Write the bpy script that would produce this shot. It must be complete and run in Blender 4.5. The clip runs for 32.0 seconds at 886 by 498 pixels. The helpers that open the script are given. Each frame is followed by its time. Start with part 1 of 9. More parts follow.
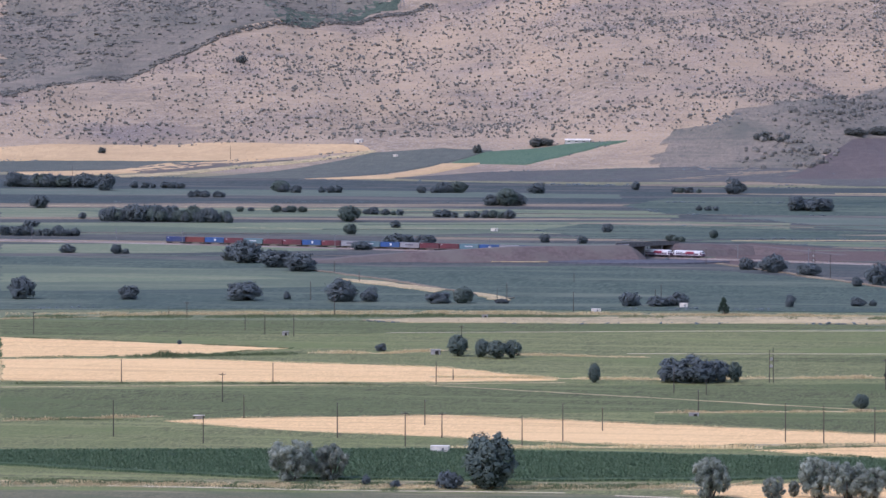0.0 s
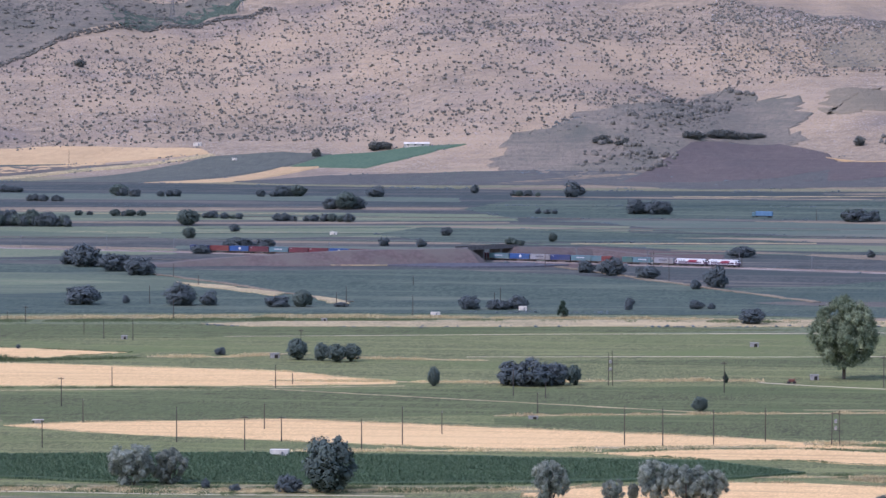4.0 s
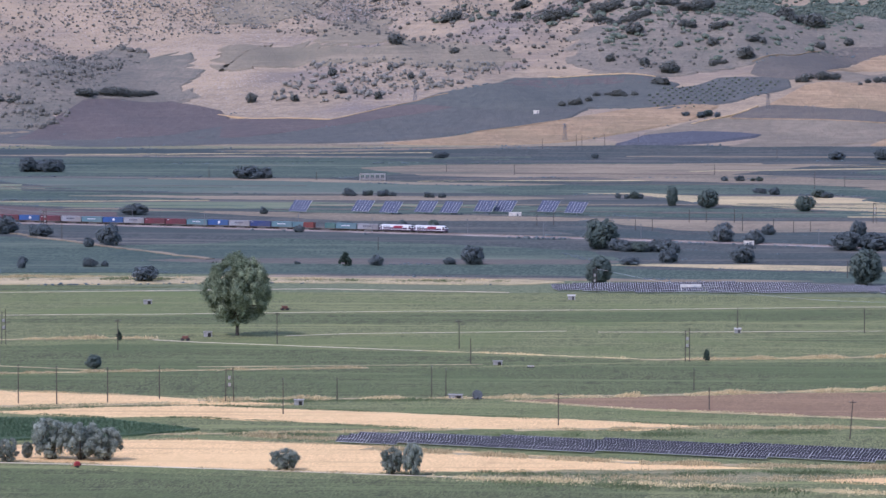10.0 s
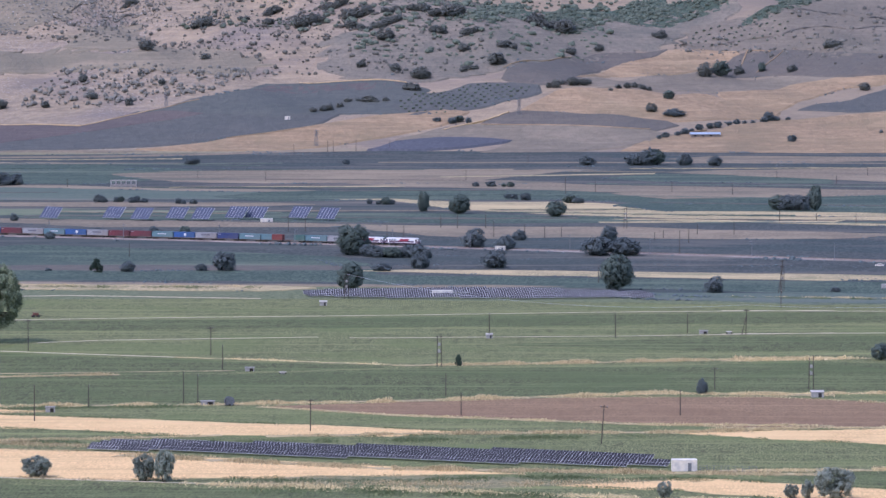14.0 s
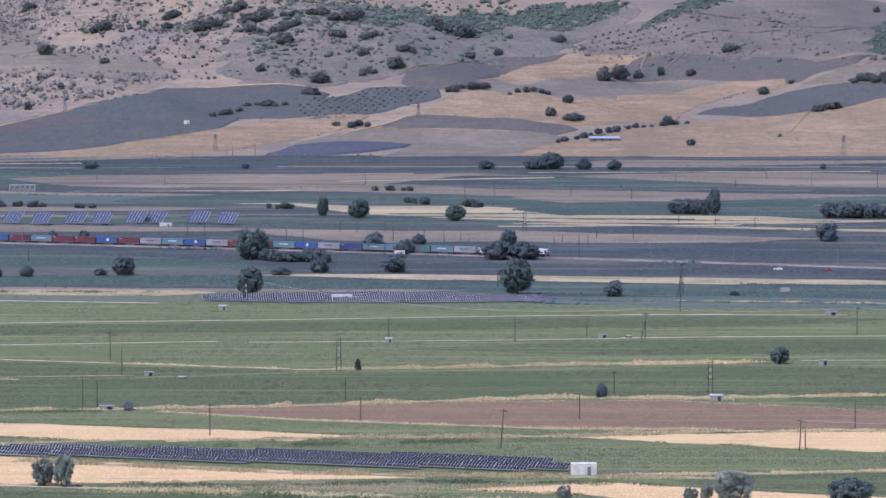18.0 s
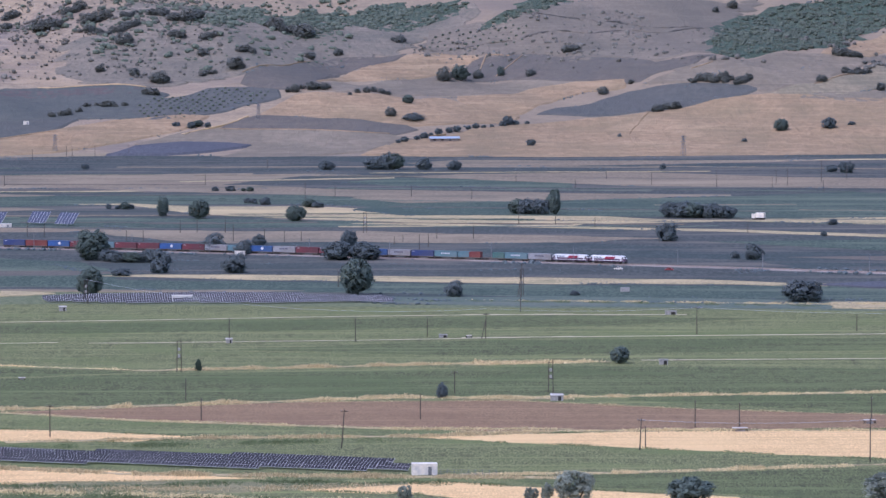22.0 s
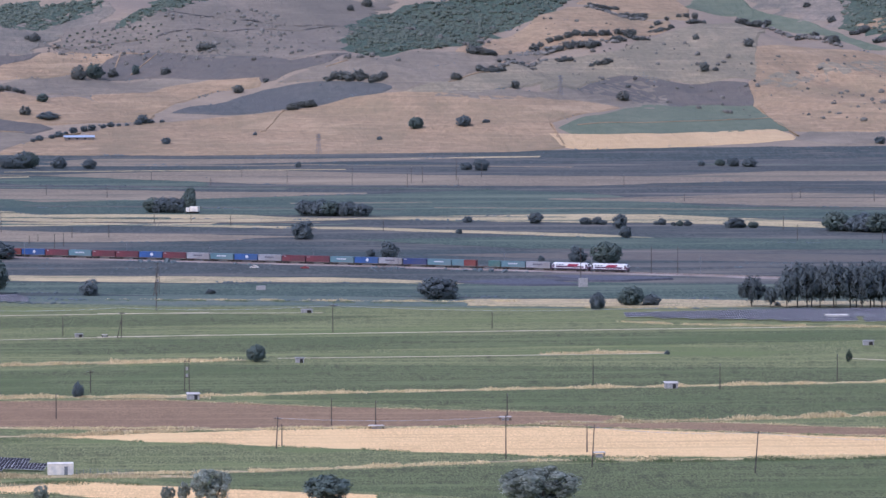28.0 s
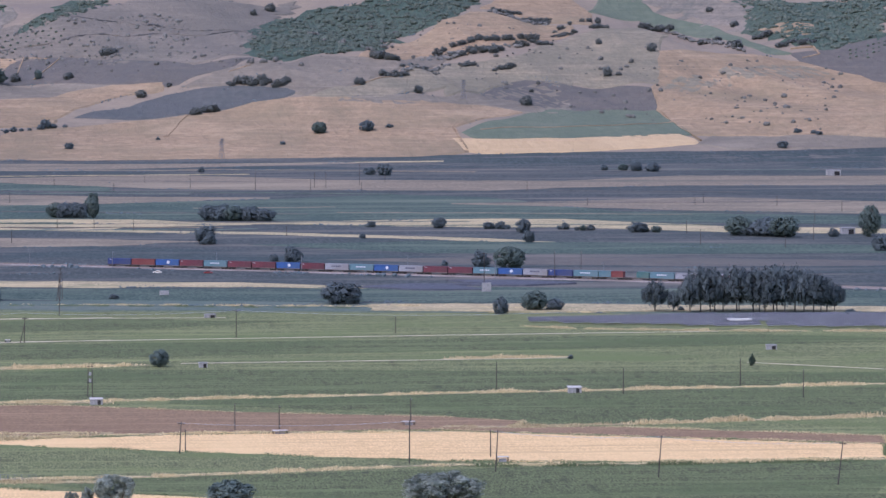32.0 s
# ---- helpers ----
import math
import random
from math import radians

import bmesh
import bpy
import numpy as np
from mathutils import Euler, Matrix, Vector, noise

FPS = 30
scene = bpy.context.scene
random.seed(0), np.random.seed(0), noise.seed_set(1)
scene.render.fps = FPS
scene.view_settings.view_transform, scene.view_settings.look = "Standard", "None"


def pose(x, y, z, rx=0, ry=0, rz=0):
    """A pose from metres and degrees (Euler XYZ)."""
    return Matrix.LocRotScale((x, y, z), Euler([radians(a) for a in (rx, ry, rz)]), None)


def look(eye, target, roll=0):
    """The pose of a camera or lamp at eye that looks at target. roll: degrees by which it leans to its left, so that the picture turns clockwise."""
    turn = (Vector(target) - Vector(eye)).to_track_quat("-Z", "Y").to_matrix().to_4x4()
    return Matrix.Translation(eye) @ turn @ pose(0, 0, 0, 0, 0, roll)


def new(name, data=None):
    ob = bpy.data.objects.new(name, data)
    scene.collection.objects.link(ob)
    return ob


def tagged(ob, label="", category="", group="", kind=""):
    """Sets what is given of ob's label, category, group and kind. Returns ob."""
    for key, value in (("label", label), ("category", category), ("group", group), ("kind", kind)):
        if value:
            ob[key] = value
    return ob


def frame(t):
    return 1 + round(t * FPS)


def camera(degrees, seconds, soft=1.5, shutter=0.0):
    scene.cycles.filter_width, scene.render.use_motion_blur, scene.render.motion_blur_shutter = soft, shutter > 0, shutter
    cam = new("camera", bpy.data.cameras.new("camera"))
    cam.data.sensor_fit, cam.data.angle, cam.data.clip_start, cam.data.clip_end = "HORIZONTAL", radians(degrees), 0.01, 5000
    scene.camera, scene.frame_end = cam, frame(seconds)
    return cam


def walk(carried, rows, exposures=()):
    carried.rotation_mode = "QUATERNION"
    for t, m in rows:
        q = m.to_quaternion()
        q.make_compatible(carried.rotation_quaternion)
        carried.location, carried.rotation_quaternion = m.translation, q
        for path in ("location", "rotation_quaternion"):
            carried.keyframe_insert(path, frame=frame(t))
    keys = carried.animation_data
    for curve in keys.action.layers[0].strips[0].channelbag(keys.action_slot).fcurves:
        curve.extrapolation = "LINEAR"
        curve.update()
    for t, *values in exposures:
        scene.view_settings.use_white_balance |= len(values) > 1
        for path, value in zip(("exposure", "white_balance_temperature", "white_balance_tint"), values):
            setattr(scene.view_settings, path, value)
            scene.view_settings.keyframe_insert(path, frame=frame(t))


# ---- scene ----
import functools
import itertools

# the camera pans on one spot on a hillside over the plain
EYE = 142.0
cam = camera(10.0, 32.0, soft=1.5)
HEADINGS = [
    (0.0, -9.814, -2.837),
    (0.5, -9.668, -2.828),
    (1.0, -9.560, -2.807),
    (1.5, -9.246, -2.808),
    (2.0, -9.161, -2.787),
    (2.5, -8.964, -2.780),
    (4.5, -7.061, -2.774),
    (5.0, -5.926, -2.741),
    (5.5, -5.599, -2.790),
    (6.0, -4.955, -2.770),
    (6.5, -4.317, -2.760),
    (7.0, -3.931, -2.760),
    (7.5, -3.657, -2.827),
    (8.0, -3.106, -2.886),
    (8.5, -2.952, -3.004),
    (9.0, -2.209, -3.092),
    (9.5, -1.721, -3.288),
    (10.0, -1.123, -3.281),
    (10.5, -0.916, -3.270),
    (11.0, -0.833, -3.249),
    (11.5, -0.367, -3.247),
    (12.0, 0.026, -3.226),
    (12.5, 0.667, -3.204),
    (13.0, 1.109, -3.218),
    (13.5, 1.350, -3.226),
    (14.0, 1.691, -3.214),
    (14.5, 1.842, -3.207),
    (15.0, 1.979, -3.181),
    (15.5, 2.099, -3.159),
    (17.5, 2.567, -3.167),
    (18.0, 2.831, -3.167),
    (18.5, 2.858, -3.187),
    (19.0, 2.976, -3.167),
    (19.5, 3.001, -3.160),
    (20.0, 3.015, -3.186),
    (20.5, 3.376, -3.196),
    (21.0, 3.642, -3.176),
    (21.5, 4.281, -3.165),
    (22.0, 4.640, -3.164),
    (22.5, 4.793, -3.155),
    (23.0, 5.363, -3.155),
    (23.5, 5.513, -3.164),
    (24.0, 6.309, -3.153),
    (24.5, 6.488, -3.170),
    (25.0, 6.900, -3.192),
    (25.5, 7.389, -3.210),
    (26.0, 7.888, -3.191),
    (26.5, 8.115, -3.181),
    (28.5, 8.881, -3.180),
    (29.0, 8.908, -3.176),
    (29.5, 9.067, -3.197),
    (30.0, 9.358, -3.177),
    (30.5, 9.406, -3.158),
    (31.0, 9.586, -3.168),
    (31.5, 9.734, -3.120),
    (32.0, 9.861, -3.129),
]
walk(cam, [(t, pose(0, 0, EYE, 90 + tilt, 0, -heading)) for t, heading, tilt in HEADINGS], [(0.0, 0.57, 5740, 33), (5.0, 0.57, 5610, 33), (9.0, 0.60, 5590, 33), (20.0, 0.56, 5510, 33), (32.0, 0.54, 5530, 33)])

# ---- light: a high summer sun from the left under a bright hazy sky ----
SUN_FROM = Vector((-0.55, -0.42, 0.95)).normalized()
world = bpy.data.worlds.new("sky")
scene.world = world
world.use_nodes = True
nt = world.node_tree
sky = nt.nodes.new("ShaderNodeTexSky")
sky.sky_type = "NISHITA"
sky.sun_disc = False
sky.sun_elevation = math.asin(SUN_FROM.z)
sky.sun_rotation = math.atan2(SUN_FROM.x, SUN_FROM.y)
sky.air_density, sky.dust_density = 1.6, 1.0
nt.nodes["Background"].inputs["Strength"].default_value = 0.15
nt.links.new(sky.outputs["Color"], nt.nodes["Background"].inputs["Color"])
sun = new("sun", bpy.data.lights.new("sun", "SUN"))
sun.data.energy, sun.data.angle, sun.data.color = 1.65, radians(2.0), (1.0, 0.95, 0.88)
sun.matrix_world = look(SUN_FROM * 3000, (0, 0, 0))


# ---- materials ----
@functools.lru_cache(None)
def mat(name, a, b, size=3.0, c=None, size2=25.0, rough=0.9, metal=0.0, bump=0.0, stretch=1.0, vary=0.0, spec=0.2, patch=0.5, leaf=0.0):
    """Two colours mixed by fine grain and a third by broad blotches. stretch: grain drawn out along x. vary: by object."""
    m = bpy.data.materials.new(name)
    m.use_nodes = True
    t = m.node_tree
    bsdf = t.nodes["Principled BSDF"]
    bsdf.inputs["Roughness"].default_value, bsdf.inputs["Metallic"].default_value = rough, metal
    bsdf.inputs["Specular IOR Level"].default_value = spec
    co = t.nodes.new("ShaderNodeTexCoord")
    mp = t.nodes.new("ShaderNodeMapping")
    mp.inputs["Scale"].default_value = (1 / stretch, 1, 1)
    t.links.new(co.outputs["Object"], mp.inputs["Vector"])
    n1 = t.nodes.new("ShaderNodeTexNoise")
    n1.inputs["Scale"].default_value, n1.inputs["Detail"].default_value, n1.inputs["Roughness"].default_value = 1 / size, 5, 0.65
    t.links.new(mp.outputs["Vector"], n1.inputs["Vector"])
    r1 = t.nodes.new("ShaderNodeValToRGB")
    r1.color_ramp.elements[0].position, r1.color_ramp.elements[1].position = 0.36, 0.64
    r1.color_ramp.elements[0].color, r1.color_ramp.elements[1].color = (*a, 1), (*b, 1)
    t.links.new(n1.outputs["Fac"], r1.inputs["Fac"])
    out = r1.outputs["Color"]
    if c:
        n2 = t.nodes.new("ShaderNodeTexNoise")
        n2.inputs["Scale"].default_value, n2.inputs["Detail"].default_value = 1 / size2, 4
        mp2 = t.nodes.new("ShaderNodeMapping")
        mp2.inputs["Scale"].default_value = (1 / max(1.0, stretch * 0.6), 1, 1)
        t.links.new(co.outputs["Object"], mp2.inputs["Vector"])
        t.links.new(mp2.outputs["Vector"], n2.inputs["Vector"])
        r2 = t.nodes.new("ShaderNodeValToRGB")
        r2.color_ramp.elements[0].position, r2.color_ramp.elements[1].position = patch - 0.1, patch + 0.12
        r2.color_ramp.elements[0].color, r2.color_ramp.elements[1].color = (0, 0, 0, 1), (1, 1, 1, 1)
        t.links.new(n2.outputs["Fac"], r2.inputs["Fac"])
        mx = t.nodes.new("ShaderNodeMix")
        mx.data_type = "RGBA"
        t.links.new(r2.outputs["Color"], mx.inputs["Factor"])
        t.links.new(out, mx.inputs[6])
        mx.inputs[7].default_value = (*c, 1)
        out = mx.outputs[2]
    if vary:
        info = t.nodes.new("ShaderNodeObjectInfo")
        isl = t.nodes.new("ShaderNodeNewGeometry")
        ad = t.nodes.new("ShaderNodeMath")
        ad.operation = "ADD"
        t.links.new(info.outputs["Random"], ad.inputs[0])
        t.links.new(isl.outputs["Random Per Island"], ad.inputs[1])
        mr = t.nodes.new("ShaderNodeMapRange")
        mr.inputs["From Max"].default_value = 2.0
        mr.inputs["To Min"].default_value, mr.inputs["To Max"].default_value = 1 - vary, 1 + vary
        t.links.new(ad.outputs[0], mr.inputs["Value"])
        hs = t.nodes.new("ShaderNodeHueSaturation")
        t.links.new(mr.outputs["Result"], hs.inputs["Value"])
        t.links.new(out, hs.inputs["Color"])
        out = hs.outputs["Color"]
    t.links.new(out, bsdf.inputs["Base Color"])
    if leaf:
        glow = t.nodes.new("ShaderNodeBsdfTranslucent")
        t.links.new(out, glow.inputs["Color"])
        both = t.nodes.new("ShaderNodeMixShader")
        both.inputs["Fac"].default_value = leaf
        t.links.new(bsdf.outputs["BSDF"], both.inputs[1])
        t.links.new(glow.outputs["BSDF"], both.inputs[2])
        t.links.new(both.outputs["Shader"], t.nodes["Material Output"].inputs["Surface"])
    if bump:
        bp = t.nodes.new("ShaderNodeBump")
        bp.inputs["Strength"].default_value, bp.inputs["Distance"].default_value = 0.6, bump
        t.links.new(n1.outputs["Fac"], bp.inputs["Height"])
        t.links.new(bp.outputs["Normal"], bsdf.inputs["Normal"])
    return m


@functools.lru_cache(None)
def crop(name, a, b, c, d, fine=(0.5, 5.0), streak=(140.0, 9.0), broad=70.0, bump=0.08):
    """Land cover: plants or clods (a to b), drill rows and harvest streaks (c), broad patches (d)."""
    m = bpy.data.materials.new(name)
    m.use_nodes = True
    t = m.node_tree
    bsdf = t.nodes["Principled BSDF"]
    bsdf.inputs["Roughness"].default_value, bsdf.inputs["Specular IOR Level"].default_value = 0.95, 0.1
    co = t.nodes.new("ShaderNodeTexCoord")

    def layer(sx, sy, lo, hi, detail):
        mp = t.nodes.new("ShaderNodeMapping")
        mp.inputs["Scale"].default_value = (1 / sx, 1 / sy, 1 / max(sx, sy))
        turn = t.nodes.new("ShaderNodeMapping")
        turn.inputs["Rotation"].default_value = (0, 0, 0.05 if sx > sy else 0.11)
        t.links.new(co.outputs["Object"], turn.inputs["Vector"])
        t.links.new(turn.outputs["Vector"], mp.inputs["Vector"])
        n = t.nodes.new("ShaderNodeTexNoise")
        n.inputs["Scale"].default_value, n.inputs["Detail"].default_value, n.inputs["Roughness"].default_value = 1.0, detail, 0.68
        n.inputs["Distortion"].default_value = 0.6
        t.links.new(mp.outputs["Vector"], n.inputs["Vector"])
        r = t.nodes.new("ShaderNodeMapRange")
        r.inputs["From Min"].default_value, r.inputs["From Max"].default_value = lo, hi
        t.links.new(n.outputs["Fac"], r.inputs["Value"])
        return r.outputs["Result"]

    def mix(x, y, fac):
        q = t.nodes.new("ShaderNodeMix")
        q.data_type = "RGBA"
        for value, slot in ((x, 6), (y, 7)):
            if isinstance(value, tuple):
                q.inputs[slot].default_value = (*value, 1)
            else:
                t.links.new(value, q.inputs[slot])
        t.links.new(fac, q.inputs["Factor"])
        return q.outputs[2]

    grain = layer(fine[0] * 1.0, fine[1] * 0.8, 0.39, 0.62, 6)
    col = mix(a, b, grain)
    col = mix(col, a, layer(fine[0] * 7, fine[1] * 4, 0.5, 0.74, 5))
    col = mix(col, c, layer(*streak, 0.5, 0.68, 5))
    col = mix(col, d, layer(broad * 1.6, broad, 0.5, 0.7, 4))
    t.links.new(col, bsdf.inputs["Base Color"])
    bp = t.nodes.new("ShaderNodeBump")
    bp.inputs["Strength"].default_value, bp.inputs["Distance"].default_value = 0.8, bump
    t.links.new(grain, bp.inputs["Height"])
    t.links.new(bp.outputs["Normal"], bsdf.inputs["Normal"])
    return m


@functools.lru_cache(None)
def slope(name, a, b, c, d, e, size=6.0, bump=0.8):
    """Cover of a hillside: tufts (a to b), ledges along the contours (c, d) and broad worn patches (e)."""
    m = bpy.data.materials.new(name)
    m.use_nodes = True
    t = m.node_tree
    bsdf = t.nodes["Principled BSDF"]
    bsdf.inputs["Roughness"].default_value, bsdf.inputs["Specular IOR Level"].default_value = 0.95, 0.1
    co = t.nodes.new("ShaderNodeTexCoord")

    def layer(sx, sy, sz, lo, hi, most=1.0):
        mp = t.nodes.new("ShaderNodeMapping")
        mp.inputs["Scale"].default_value = (1 / sx, 1 / sy, 1 / sz)
        t.links.new(co.outputs["Object"], mp.inputs["Vector"])
        n = t.nodes.new("ShaderNodeTexNoise")
        n.inputs["Scale"].default_value, n.inputs["Detail"].default_value, n.inputs["Roughness"].default_value = 1.0, 6, 0.66
        n.inputs["Distortion"].default_value = 0.5
        t.links.new(mp.outputs["Vector"], n.inputs["Vector"])
        r = t.nodes.new("ShaderNodeMapRange")
        r.inputs["From Min"].default_value, r.inputs["From Max"].default_value = lo, hi
        r.inputs["To Max"].default_value = most
        t.links.new(n.outputs["Fac"], r.inputs["Value"])
        return r.outputs["Result"]

    def mix(x, y, fac):
        q = t.nodes.new("ShaderNodeMix")
        q.data_type = "RGBA"
        for value, slot in ((x, 6), (y, 7)):
            if isinstance(value, tuple):
                q.inputs[slot].default_value = (*value, 1)
            else:
                t.links.new(value, q.inputs[slot])
        t.links.new(fac, q.inputs["Factor"])
        return q.outputs[2]

    grain = layer(size, size * 2, size, 0.34, 0.66)
    col = mix(a, b, grain)
    col = mix(col, c, layer(70, 160, 2.4, 0.48, 0.70, 0.5))
    col = mix(col, d, layer(50, 120, 1.3, 0.52, 0.74, 0.6))
    col = mix(col, e, layer(75, 110, 60, 0.46, 0.70, 0.8))
    col = mix(col, c, layer(130, 260, 40, 0.48, 0.72, 0.55))
    col = mix(col, d, layer(110, 190, 18, 0.55, 0.75, 0.6))
    col = mix(col, a, layer(1.3, 2.6, 1.3, 0.55, 0.70, 0.6))
    t.links.new(col, bsdf.inputs["Base Color"])
    bp = t.nodes.new("ShaderNodeBump")
    bp.inputs["Strength"].default_value, bp.inputs["Distance"].default_value = 0.8, bump
    t.links.new(grain, bp.inputs["Height"])
    t.links.new(bp.outputs["Normal"], bsdf.inputs["Normal"])
    return m


